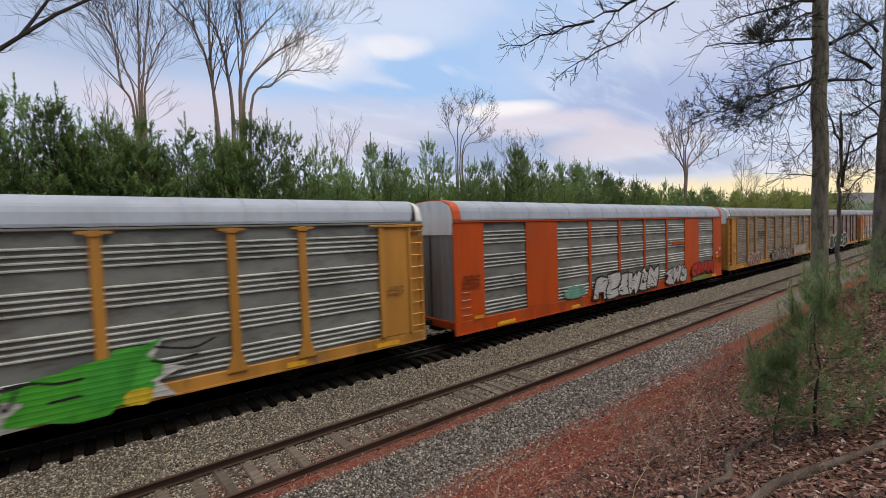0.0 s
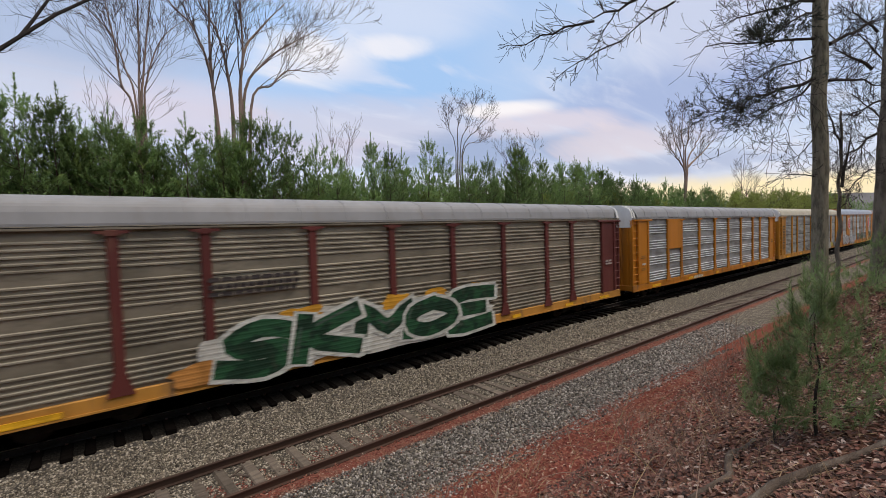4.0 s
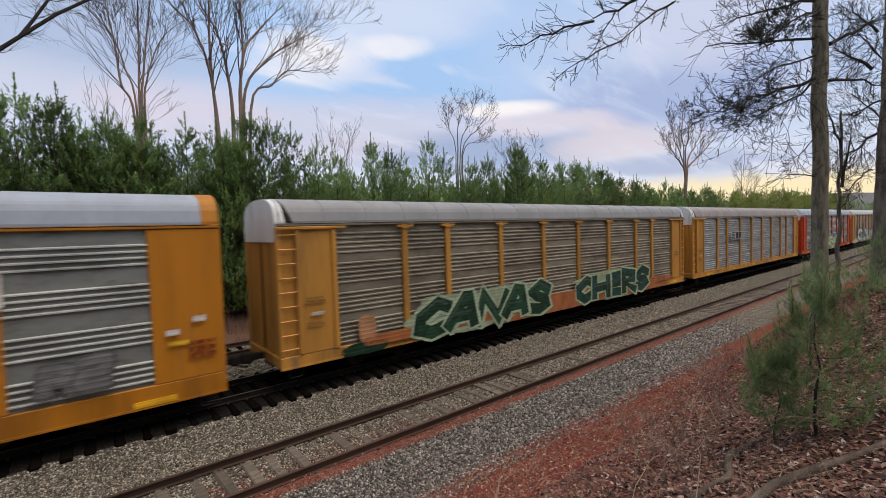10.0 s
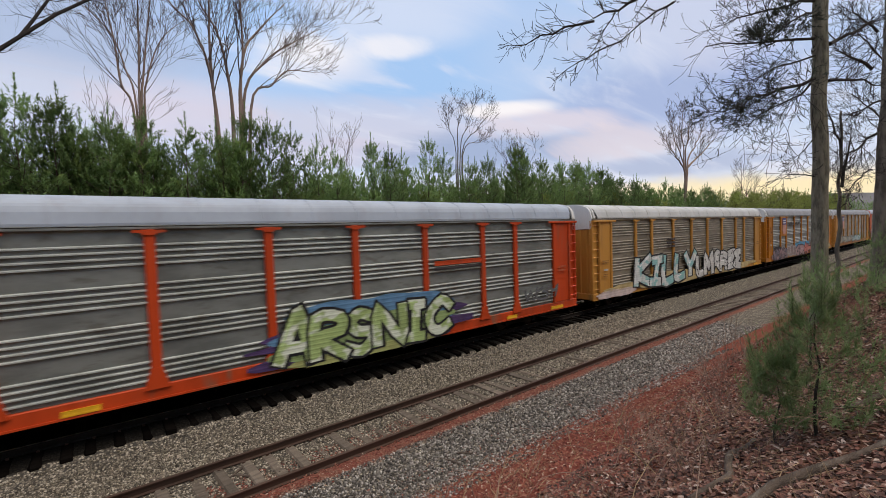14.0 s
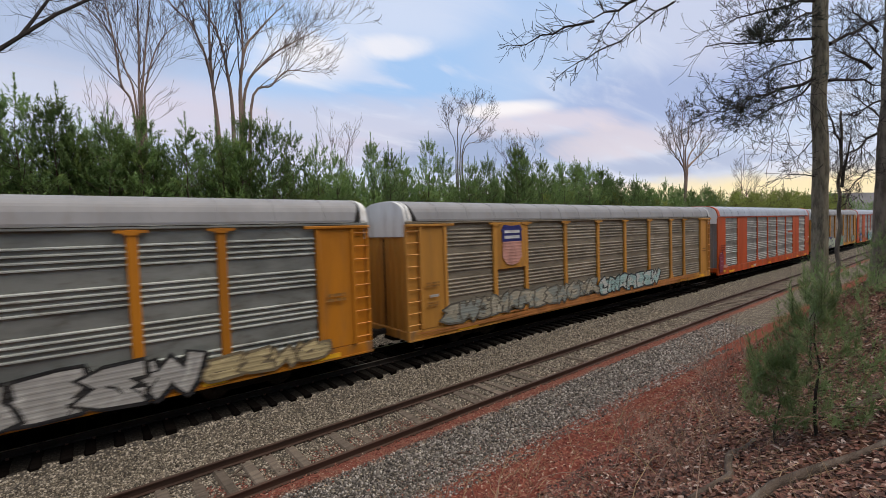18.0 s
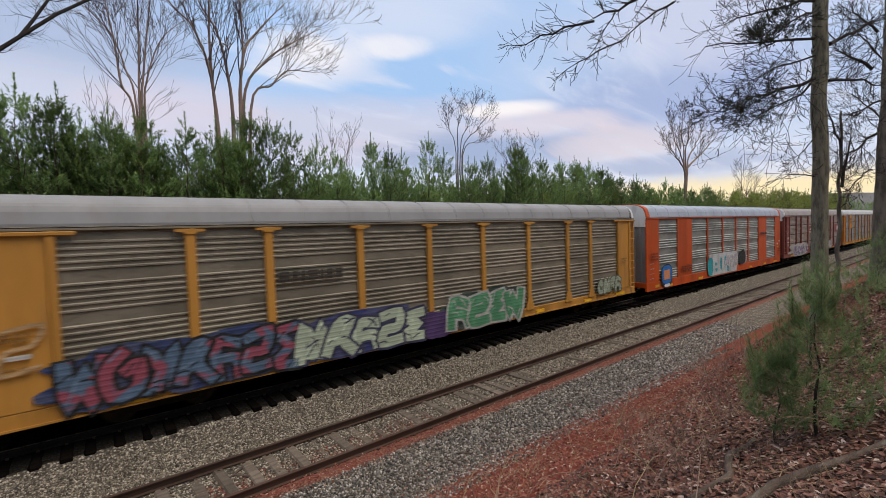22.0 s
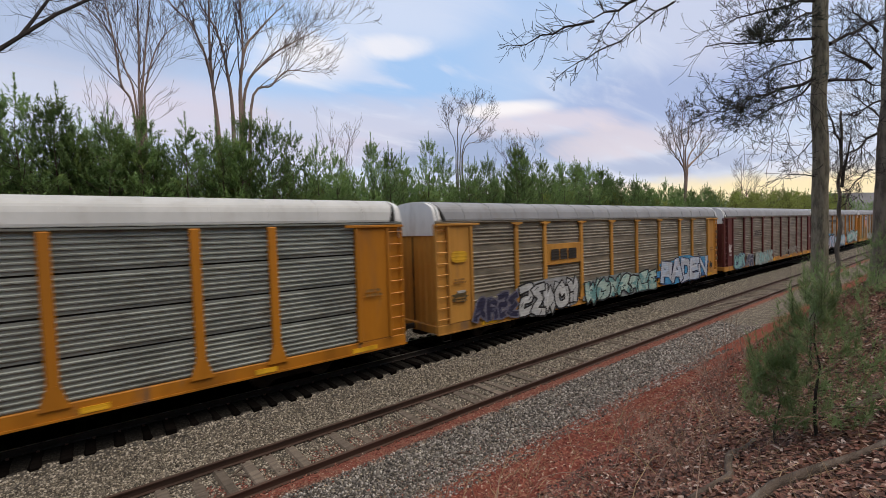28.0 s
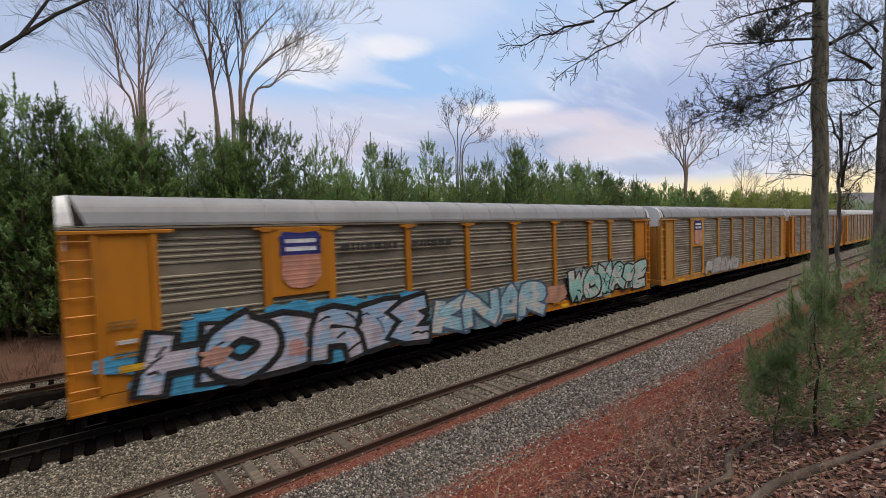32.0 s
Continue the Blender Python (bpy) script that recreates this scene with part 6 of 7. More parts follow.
for i in range(3000):
    px = rnd_w.uniform(-50, 110) if i < 2000 else rnd_w.uniform(110, 420)
    py = rnd_w.uniform(38, 62) if px < 150 else rnd_w.uniform(24, 120)
    base = ground_z(px, py)
    ht = rnd_w.uniform(7, 10.5) * (1 if px < 150 else 1.2)
    for _ in range(34):
        z = ht * rnd_w.random() ** 0.8
        r = (1 - z / ht) * 1.9 + 0.2
        a = rnd_w.uniform(0, 6.28)
        c0 = Vector((px + math.cos(a) * r * rnd_w.random(), py + math.sin(a) * r * rnd_w.random(), base + z))
        w_soup.blade(c0, c0 + Vector((rnd_w.uniform(-0.25, 0.25), rnd_w.uniform(-0.25, 0.25), rnd_w.uniform(0.4, 0.9))), Vector((rnd_w.uniform(-0.16, 0.16), rnd_w.uniform(-0.16, 0.16), 0)))
tagged(part("far_woods", w_soup.mesh("far_woods", needle_green), None), "dark pine wood far behind the tracks", "woods", kind="stuff")


def twigs(geo, rnd, p, d, length, r, depth, up=0.12, wander=0.22, kids=3, angle=(22, 48), tips=None, sides=4, rmin=0.0025):
    """A limb with its forks, down to fine twigs."""
    n = 4 if depth > 1 else 3
    pts, rad = [p.copy()], [r]
    for i in range(n):
        d = (d + Vector((rnd.uniform(-wander, wander), rnd.uniform(-wander, wander), rnd.uniform(-wander, wander) + up))).normalized()
        p = p + d * length / n
        pts.append(p.copy())
        rad.append(max(rmin, r * (1 - 0.62 * (i + 1) / n)))
    geo.tube(pts, rad, sides if depth > 1 else 3, cap=False)
    if depth <= 0:
        if tips is not None:
            tips.append((pts[-1], d))
        return
    for k in range(kids):
        i = rnd.randint(1, n) if k < kids - 1 else n
        ax = d.orthogonal().normalized()
        ax.rotate(Matrix.Rotation(rnd.uniform(0, 6.283), 3, d))
        nd_ = (pts[i] - pts[i - 1]).normalized()
        nd_.rotate(Matrix.Rotation(radians(rnd.uniform(*angle)), 3, ax))
        twigs(geo, rnd, pts[i], nd_, length * rnd.uniform(0.5, 0.78), rad[i] * rnd.uniform(0.55, 0.8), depth - 1, up, wander, kids, angle, tips, max(3, sides - 1), rmin)


def bare_tree(label, x, y, stems, seed, mat, depth=4, kids=3, group="bare trees", wander=0.24, fork=0.5, angle=(10, 30), rmin=0.009):
    """stems: (lean x, lean y, height, base radius, offset x)."""
    rnd = random.Random(seed)
    t = thing("bare_tree", label, "tree", group, at=(x, y, ground_z(x, y) - 0.1))
    for lx, ly, ht, r, ox in stems:
        wood, crown = Geo(), Geo()
        pts, rad = [], []
        for i in range(9):
            u = i / 8
            pts.append(Vector((ox + lx * u ** 1.7 + 0.12 * rnd.uniform(-1, 1) * u, ly * u ** 1.7 + 0.12 * rnd.uniform(-1, 1) * u, ht * u)))
            rad.append(r * (1 - 0.86 * u))
        wood.tube(pts, rad, 8)
        for i in range(2, 9):
            if i / 8 < fork:
                continue
            for _ in range(2 if i < 8 else 3):
                a = rnd.uniform(0, 6.283)
                base_d = (pts[i] - pts[i - 1]).normalized()
                d = (base_d * 1.0 + Vector((math.cos(a), math.sin(a), 0)) * rnd.uniform(0.35, 0.75)).normalized()
                twigs(crown, rnd, pts[i], d, ht * rnd.uniform(0.12, 0.23), rad[i] * 0.62 + 0.01, depth - 1, 0.10, wander, kids, angle, None, 4, rmin)
        stem = part("trunk", wood, mat, t, smooth=True)
        part("crown", crown, twig_brown, stem, "bare limbs and twigs")
    return t


def fan_tree(label, x, y, stems, seed, mat, r0=0.22, depth=4, rmin=0.012, side=0.26, start=0.3, every=1):
    """A hardwood whose stems rise from one foot; stems: (x, z) points of each stem from the foot up."""
    rnd = random.Random(seed)
    g0 = ground_z(x, y) - 0.1
    t = thing("bare_tree", label, "tree", "bare trees", at=(x, y, g0))
    for stem_pts in stems:
        r = r0 * rnd.uniform(0.95, 1.2)
        coarse = [(px - x, pz - g0) for px, pz in stem_pts]
        line = [Vector((px, 0.35 * noise.noise((px, pz * 0.3, seed)), pz)) for px, pz in rounded(coarse, 5)]
        total = sum((b - a).length for a, b in zip(line, line[1:]))
        wood, crown, run = Geo(), Geo(), 0.0
        rad = []
        for i, p in enumerate(line):
            run += (p - line[i - 1]).length if i else 0.0
            rad.append(max(rmin * 1.3, r * (1 - 0.9 * (run / total) ** 1.2)))
        wood.tube(line, rad, 8)
        for i in range(2, len(line)):
            if i / len(line) < start:
                continue
            for _ in range(every):
                a = rnd.uniform(0, 6.283)
                ahead = (line[i] - line[i - 1]).normalized()
                d = (ahead + Vector((math.cos(a), 0.7 * math.sin(a), 0.1)) * rnd.uniform(0.35, 0.7)).normalized()
                twigs(crown, rnd, line[i], d, total * side * rnd.uniform(0.35, 0.8) * (1.15 - 0.5 * i / len(line)), rad[i] * 0.42 + 0.005, depth - 1, 0.10, 0.17, 3 if rnd.random() < 0.4 else 2, (14, 40), None, 4, rmin)
        stem = part("trunk", wood, mat, t, smooth=True)
        part("crown", crown, twig_brown, stem, "bare limbs and twigs")
    return t


fan_tree("tall bare hardwood with a narrow fan of pale stems", 3.8, 38.0, [
    [(3.5, 0.5), (3.42, 12.8), (2.74, 15.3), (2.5, 17.9), (2.1, 20.8), (1.7, 25)], [(3.6, 0.5), (3.55, 13.4), (3.0, 16.5), (2.3, 18.6), (0.9, 20.1), (-0.6, 20.9)],
    [(3.75, 0.5), (3.72, 13.5), (3.85, 17.4), (3.95, 21.3), (4.1, 26)], [(3.85, 0.5), (3.82, 12.9), (4.06, 16.3), (4.7, 21.5), (5.2, 25)], [(4.0, 0.5), (3.99, 12.9), (4.25, 15.9), (5.25, 18.9), (6.8, 20.7)]], 11, bark_pale, 0.13)
fan_tree("tall bare hardwood with several pale leaning stems", 8.7, 38.0, [
    [(8.75, 0.5), (8.73, 12.9), (8.2, 17.9), (7.3, 20.3), (5.9, 21.9), (4.9, 23.6)], [(8.6, 0.5), (8.66, 13.0), (8.42, 18), (8.54, 22.7), (8.4, 27)], [(9.7, 0.5), (9.86, 14.1), (9.6, 17.4), (9.05, 20.3), (7.8, 22.5), (6.8, 25)]], 12, bark_pale, 0.22)
fan_tree("bare hardwood with long limbs arching over the pines", 10.7, 38.2, [
    [(10.5, 0.5), (10.52, 14.6), (10.85, 19), (10.9, 23.4), (10.7, 27.5)], [(10.6, 0.5), (10.6, 14.6), (10.95, 19.2), (12.3, 21.5), (14.5, 24.2)],
    [(10.7, 0.5), (10.74, 14.9), (12.6, 18.9), (15.1, 21.1), (17.6, 22.9)], [(10.9, 0.5), (11.3, 14.8), (13.1, 17.1), (14.5, 18.6), (16.3, 18.9)]], 13, bark_pale, 0.22)
fan_tree("rounded bare hardwood leaning beyond the pines", 40.8, 46.0, [
    [(40.3, 1), (40.2, 15.0), (39.2, 18.0), (38.7, 20.2)], [(40.5, 1), (40.6, 15.6), (40.9, 19.2), (41.7, 21.8)], [(40.8, 1), (41.1, 15.2), (42.6, 19.0), (44.2, 22.4)],
    [(41.0, 1), (41.5, 15.0), (44.4, 18.6), (47.4, 21.8)], [(41.1, 1), (41.6, 14.8), (44.7, 16.8), (47.0, 18.0)]], 14, bark_grey, 0.15, 4, 0.010, 0.13, 0.5, 2)
fan_tree("lone bare tree with an oval crown beyond the pines", 78.4, 32.0, [
    [(78.1, 1), (78.2, 12.4), (74.6, 15.4), (70.4, 17.8)], [(78.1, 1), (78.2, 13.0), (75.0, 17.4), (73.0, 20.8)], [(78.3, 1), (78.2, 13.4), (77.6, 18.4), (77.1, 22.4)],
    [(78.3, 1), (78.6, 13.8), (79.6, 18.6), (81.0, 22.8)], [(78.6, 1), (79.1, 13.4), (83.0, 18.0), (86.3, 21.8)], [(78.6, 1), (78.8, 12.4), (85.3, 16.4), (91.4, 19.8)]], 15, bark_pale, 0.22, 4, 0.017, 0.13, 0.45, 2)
bare_tree("small bare tree among the pines", 0.9, 30.0, [(0.6, 0, 9.6, 0.09, 0), (1.4, 0.2, 10.2, 0.09, 0.2)], 16, bark_grey, depth=3, fork=0.5)
bare_tree("thin bare saplings among the pines", 15.5, 33.0, [(0.2, 0, 9.6, 0.06, 0), (0.7, 0, 10.2, 0.06, 0.9)], 17, bark_grey, depth=3, fork=0.5)
bare_tree("low bare tree behind the pines", 50.5, 44.0, [(-1.5, 0, 12, 0.15, 0), (1.6, 0, 12.4, 0.15, 0.5)], 18, bark_grey, depth=5, fork=0.4)
bare_tree("bare scrub tree near the sunset", 120.0, 36.0, [(-2, 0, 14, 0.2, 0), (2.2, 0, 13, 0.2, 0.5), (5, 0, 12, 0.2, 3)], 19, bark_pale, depth=4, fork=0.25)
bare_tree("bare scrub trees beyond the bend", 150.0, 22.5, [(-2, 0, 13, 0.2, 0), (2.2, 0, 12, 0.2, 0.5)], 20, bark_pale, depth=4, fork=0.25)


def limb(geo, rnd, a, b, r, sag=0.0, depth=2, kids=3, tips=None, every=3, length=0.5, up=0.05, wander=0.22):
    """A limb from a to b with side twigs."""
    a, b = Vector(a), Vector(b)
    n, ln = 6, (b - a).length
    pts = []
    for i in range(n + 1):
        u = i / n
        pts.append(a.lerp(b, u) + Vector((rnd.uniform(-1, 1), rnd.uniform(-1, 1), rnd.uniform(-1, 1))) * ln * 0.03 + Vector((0, 0, sag * 4 * u * (1 - u))))
    geo.tube(pts, [max(0.006, r * (1 - 0.7 * i / n)) for i in range(n + 1)], 5)
    for i in range(1, n + 1):
        for _ in range(every):
            d = (pts[i] - pts[i - 1]).normalized()
            ax = d.orthogonal().normalized()
            ax.rotate(Matrix.Rotation(rnd.uniform(0, 6.283), 3, d))
            d.rotate(Matrix.Rotation(radians(rnd.uniform(25, 65)), 3, ax))
            twigs(geo, rnd, pts[i], d, ln * length * rnd.uniform(0.5, 1.0) * (1 - 0.4 * i / n), max(0.004, r * 0.4 * (1 - 0.6 * i / n)), depth, up, wander, kids, (22, 55), tips, 3, 0.0042)


def near_tree(label, base, top, r0, r1, seed, limbs, mat, crook=0.06, sprigs=()):
    """A trunk on the bank with limbs: each from a point to a point, radius, twig depth, side twigs."""
    rnd = random.Random(seed)
    b, t = Vector(base), Vector(top)
    b.z = ground_z(b.x, b.y) - 0.15
    root = thing("bank_tree", label, "tree", "trees on the bank", at=b)
    wood = Geo()
    n = 110
    pts = [b.lerp(t, i / n) - b + Vector((crook * noise.noise((i * 0.08, seed, 0)), crook * noise.noise((i * 0.08, seed, 9)), 0)) for i in range(n + 1)]
    rad = [(r0 + (r1 - r0) * i / n) * (1 + 0.5 * math.exp(-i * 0.4)) for i in range(n + 1)]
    sides = 36
    wood.tube(pts, rad, sides)
    bark = []
    for q, v in enumerate(wood.v):
        i, a = q // sides, 2 * math.pi * (q % sides) / sides
        c = pts[min(i, n)]
        out = Vector((v[0] - c.x, v[1] - c.y, 0))
        # long plates of bark parted by furrows
        f = abs(noise.noise((math.cos(a) * 5.5, math.sin(a) * 5.5, i * 0.16 + seed))) + 0.5 * abs(noise.noise((math.cos(a) * 12, math.sin(a) * 12, i * 0.45)))
        bark.append(tuple(Vector(v) + out * (0.26 * min(0.5, f) - 0.07)))
    wood.v = bark
    trunk = part("trunk", wood, mat, root, smooth=True)
    for i, (a, c, r, depth, every, length) in enumerate(limbs):
        g, tips = Geo(), []
        if i in sprigs:
            limb(g, rnd, Vector(a) - b, Vector(c) - b, r, 0.05, 2, 3, tips, 6, 0.26)
        else:
            limb(g, rnd, Vector(a) - b, Vector(c) - b, r, rnd.uniform(-0.05, 0.1), depth, 3, tips, every, length)
        br = part("branch", g, bark_shaded, root, "bare twiggy branch")
        if i in sprigs:
            s = Soup()
            for p, d in tips:
                tuft(s, rnd, p, d, 0.15, 0.078, 14, 0.0055)
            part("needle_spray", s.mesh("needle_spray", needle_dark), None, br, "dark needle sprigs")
    return root


near_tree("grey-barked trunk with lichen and twiggy dark limbs on the bank", (11.62, 2.15, 2), (12.0, 2.25, 14.0), 0.14, 0.108, 31, [
    ((11.65, 2.3, 7.4), (9.39, 3.19, 6.68), 0.035, 2, 4, 0.5), ((11.69, 2.31, 8.2), (9.39, 3.38, 7.89), 0.03, 1, 2, 0.4), ((11.75, 2.3, 8.94), (9.83, 3.31, 8.37), 0.03, 2, 3, 0.4),
    ((11.63, 2.3, 7.29), (10.03, 3.17, 6.38), 0.022, 2, 4, 0.5), ((11.74, 2.3, 8.77), (10.27, 2.81, 8.05), 0.025, 2, 4, 0.45), ((11.67, 2.3, 7.86), (10.28, 3.14, 7.27), 0.02, 2, 4, 0.5),
    ((11.58, 2.28, 6.14), (11.18, 2.57, 5.58), 0.012, 2, 2, 0.6), ((11.94, 2.1, 8.1), (13.19, 1.5, 8.68), 0.045, 2, 3, 0.4), ((11.9, 2.09, 7.37), (13.3, 1.47, 7.36), 0.035, 2, 3, 0.4),
    ((11.79, 2.31, 9.69), (10.19, 2.93, 9.01), 0.04, 2, 4, 0.5), ((11.57, 2.25, 5.45), (11.09, 2.89, 5.33), 0.014, 1, 2, 0.5)], bark_moss, 0.05, (0, 4))
near_tree("thin crooked grey stem on the bank", (14.47, 2.34, 2), (14.72, 2.32, 7.2), 0.055, 0.022, 32, [
    ((14.6, 2.3, 5.3), (14.95, 2.15, 6.6), 0.04, 2, 2, 0.5), ((14.7, 2.3, 6.2), (14.2, 2.6, 7.4), 0.03, 2, 2, 0.5)], bark_grey, 0.07)
near_tree("grey-barked trunk with low twiggy limbs on the bank", (14.3, 1.55, 2), (14.72, 1.30, 14.0), 0.19, 0.135, 33, [
    ((14.44, 1.74, 8.02), (13.4, 2.22, 8.33), 0.04, 2, 3, 0.5), ((14.39, 1.69, 6.45), (13.27, 2.18, 5.85), 0.03, 2, 4, 0.5), ((14.53, 1.71, 8.87), (13.64, 2.07, 9.21), 0.03, 2, 4, 0.5),
    ((14.31, 1.7, 5.67), (13.43, 2.01, 5.15), 0.02, 2, 4, 0.5), ((14.51, 1.64, 7.23), (13.68, 2.15, 6.72), 0.025, 2, 4, 0.5)], bark_grey, 0.06)
near_tree("grey trunk standing behind the others on the bank", (17.4, 1.72, 2), (17.8, 1.75, 13.0), 0.18, 0.10, 34, [
    ((17.5, 1.7, 7.0), (16.2, 2.4, 7.9), 0.03, 2, 4, 0.5), ((17.5, 1.7, 8.4), (16.0, 2.3, 9.6), 0.03, 2, 4, 0.5)], bark_grey, 0.08)
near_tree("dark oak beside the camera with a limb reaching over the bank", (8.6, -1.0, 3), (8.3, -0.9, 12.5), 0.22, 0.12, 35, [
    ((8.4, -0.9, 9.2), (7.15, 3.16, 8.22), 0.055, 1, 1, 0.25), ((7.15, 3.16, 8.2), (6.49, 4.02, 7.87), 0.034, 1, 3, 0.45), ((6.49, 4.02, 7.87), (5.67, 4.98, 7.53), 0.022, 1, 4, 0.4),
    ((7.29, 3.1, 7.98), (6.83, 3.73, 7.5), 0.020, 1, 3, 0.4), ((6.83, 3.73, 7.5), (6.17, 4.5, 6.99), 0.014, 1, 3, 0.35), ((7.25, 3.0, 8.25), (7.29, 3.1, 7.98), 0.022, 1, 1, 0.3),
    ((6.71, 3.75, 7.95), (6.49, 4.08, 7.3), 0.010, 1, 2, 0.4)], bark_shaded, 0.05)


def edge_tree():
    """A hardwood at the edge of the wood, with a heavy forked limb."""
    rnd = random.Random(41)
    b = Vector((-3.6, 27.2, ground_z(-3.6, 27.2) - 0.1))
    t = thing("bare_tree", "dark bare hardwood with a heavy forked limb", "tree", "bare trees", at=b)
    g = Geo()
    g.tube([Vector((0, 0, 0)), Vector((0.1, 0, 5)), Vector((0.05, -0.1, 11)), Vector((-0.3, 0, 16)), Vector((-0.5, 0.2, 21))], [0.32, 0.26, 0.22, 0.16, 0.08], 9)
    part("trunk", g, bark_shaded, t, smooth=True)
    for pts, r in (([(-3.5, 27.1, 11.9), (-2.5, 27, 12.68), (-1.61, 27, 13.61), (-0.3, 27, 14.95), (0.84, 27, 15.91), (1.9, 27, 17.4)], 0.10), ([(-1.61, 27, 13.61), (-1.1, 27, 14.5), (-0.58, 27, 15.49), (0.1, 27, 17.2)], 0.075)):
        k = Geo()
        q = [Vector(p) - b for p in pts]
        k.tube(q, [r * (1 - 0.5 * i / len(q)) for i in range(len(q))], 7)
        for p in q[1:]:
            for _ in range(3):
                a = rnd.uniform(0, 6.28)
                twigs(k, rnd, p, Vector((math.cos(a), 0.3 * math.sin(a), 0.3)).normalized(), rnd.uniform(0.7, 1.3), 0.022, 2, 0.05, 0.3)
        part("branch", k, bark_shaded, t, "heavy dark limb with twigs")


edge_tree()


def sapling(label, x, y, height, reach, seed, mat, per=5, gap=0.14, bare=0.22, tufts=11, blades=16):
    w_geo, s_geo = pine_meshes(seed, height, reach, bare, gap, per, tufts, blades, 0.10, 0.003)
    z = ground_z(x, y)
    t = thing("pine_sapling", label, "young pine", "pine saplings on the bank", at=(x, y, z - 0.03))
    part("stem", w_geo, bark_shaded, t, "thin dark stem")
    part("needles", s_geo.mesh("needles", mat), None, t, "soft green needles")
    return t


sapling("soft green pine sapling on the leaf-strewn bank", 5.48, 1.03, 1.42, 0.64, 51, needle_young)
sapling("smaller pine sapling beside the taller one", 5.42, 1.36, 0.9, 0.48, 52, needle_young, gap=0.13)
sapling("tall thin pine sapling before the grey trunk", 8.9, 1.75, 1.5, 0.35, 53, needle_young, per=3, gap=0.26, tufts=4)
sapling("low green sapling behind the trunk", 12.6, 1.75, 0.5, 0.6, 55, needle_young, gap=0.15, bare=0.1, tufts=6)
sapling("ragged green sapling by the trunks", 11.0, 1.2, 0.5, 0.5, 56, needle_young, gap=0.15, bare=0.1, tufts=6)
sapling("dark green sapling among the trunks on the bank", 12.9, 1.45, 0.9, 0.7, 57, needle_young, gap=0.17, bare=0.1, tufts=6)

# unseen wood added on the hill behind the camera, to block low sky light
b_soup, rnd_b = Soup(), random.Random(6)
for i in range(700):
    px, py = rnd_b.uniform(-70, 90), rnd_b.uniform(-34, -11)
    base, ht = ground_z(px, py), rnd_b.uniform(9, 14)
    for _ in range(60):
        z = ht * rnd_b.random()
        r = (1 - 0.6 * z / ht) * 2.2
        a = rnd_b.uniform(0, 6.28)
        c0 = Vector((px + math.cos(a) * r * rnd_b.random(), py + math.sin(a) * r * rnd_b.random(), base + z))
        b_soup.blade(c0, c0 + Vector((rnd_b.uniform(-0.4, 0.4), rnd_b.uniform(-0.4, 0.4), rnd_b.uniform(0.6, 1.3))), Vector((rnd_b.uniform(-0.3, 0.3), rnd_b.uniform(-0.3, 0.3), 0)))
tagged(part("hillside_woods", b_soup.mesh("hillside_woods", needle_green), None), "unseen pine wood added behind the camera to block low sky light", "woods", kind="stuff")

# ---------- loose ground cover ----------


def island_material(name, stops, rough=0.9, bump=0.0):
    """Colours that change from piece to piece of one joined mesh."""
    m = bpy.data.materials.new(name)
    m.use_nodes = True
    nd = Nodes(m.node_tree)
    out = nd.t.nodes.new("ShaderNodeOutputMaterial")
    b = nd.t.nodes.new("ShaderNodeBsdfPrincipled")
    geo = nd.t.nodes.new("ShaderNodeNewGeometry")
    col = nd.ramp(geo.outputs["Random Per Island"], stops)
    grain = nd.noise(geo.outputs["Position"], 60.0, 3.0, 0.6)
    nd.link(nd.mix(nd.math("MULTIPLY", grain, 0.5), col, (0.06, 0.05, 0.045)), b.inputs["Base Color"])
    b.inputs["Roughness"].default_value = rough
    b.inputs["Specular IOR Level"].default_value = 0.25
    nd.link(b.outputs[0], out.inputs[0])
    return m


def pieces_mesh(name, base_v, base_f, places, mat):
    """Many copies of one small shape joined into one mesh. places: (position, 3x3 matrix)."""
    bv, nf = np.array(base_v, dtype=np.float32), len(base_f)
    n = len(places)
    v = np.empty((n, len(bv), 3), dtype=np.float32)
    for i, (p, m) in enumerate(places):
        v[i] = bv @ m.T + p
    k = len(base_f[0])
    f = (np.array(base_f, dtype=np.int32)[None] + (np.arange(n, dtype=np.int32) * len(bv))[:, None, None]).reshape(-1)
    me = bpy.data.meshes.new(name)
    me.vertices.add(n * len(bv))
    me.vertices.foreach_set("co", v.ravel())
    me.loops.add(len(f))
    me.loops.foreach_set("vertex_index", f)
    me.polygons.add(n * nf)
    me.polygons.foreach_set("loop_start", np.arange(0, n * nf * k, k, dtype=np.int32))
    me.materials.append(mat)
    me.update(calc_edges=True)
    return me


def turn_matrix(rng, sx, sy, sz):
    q = rng.normal(size=4)
    q /= np.linalg.norm(q)
    w, x, y, z = q
    r = np.array([[1 - 2 * (y * y + z * z), 2 * (x * y - z * w), 2 * (x * z + y * w)], [2 * (x * y + z * w), 1 - 2 * (x * x + z * z), 2 * (y * z - x * w)], [2 * (x * z - y * w), 2 * (y * z + x * w), 1 - 2 * (x * x + y * y)]])
    return (r * np.array([sx, sy, sz])).astype(np.float32)


STONE_V = [(0.9, 0.3, -0.2), (-0.2, 1.0, 0.1), (-1.0, -0.1, 0.2), (0.1, -0.9, -0.1), (0.2, 0.1, 0.9), (-0.1, -0.1, -0.9), (0.7, -0.5, 0.5)]
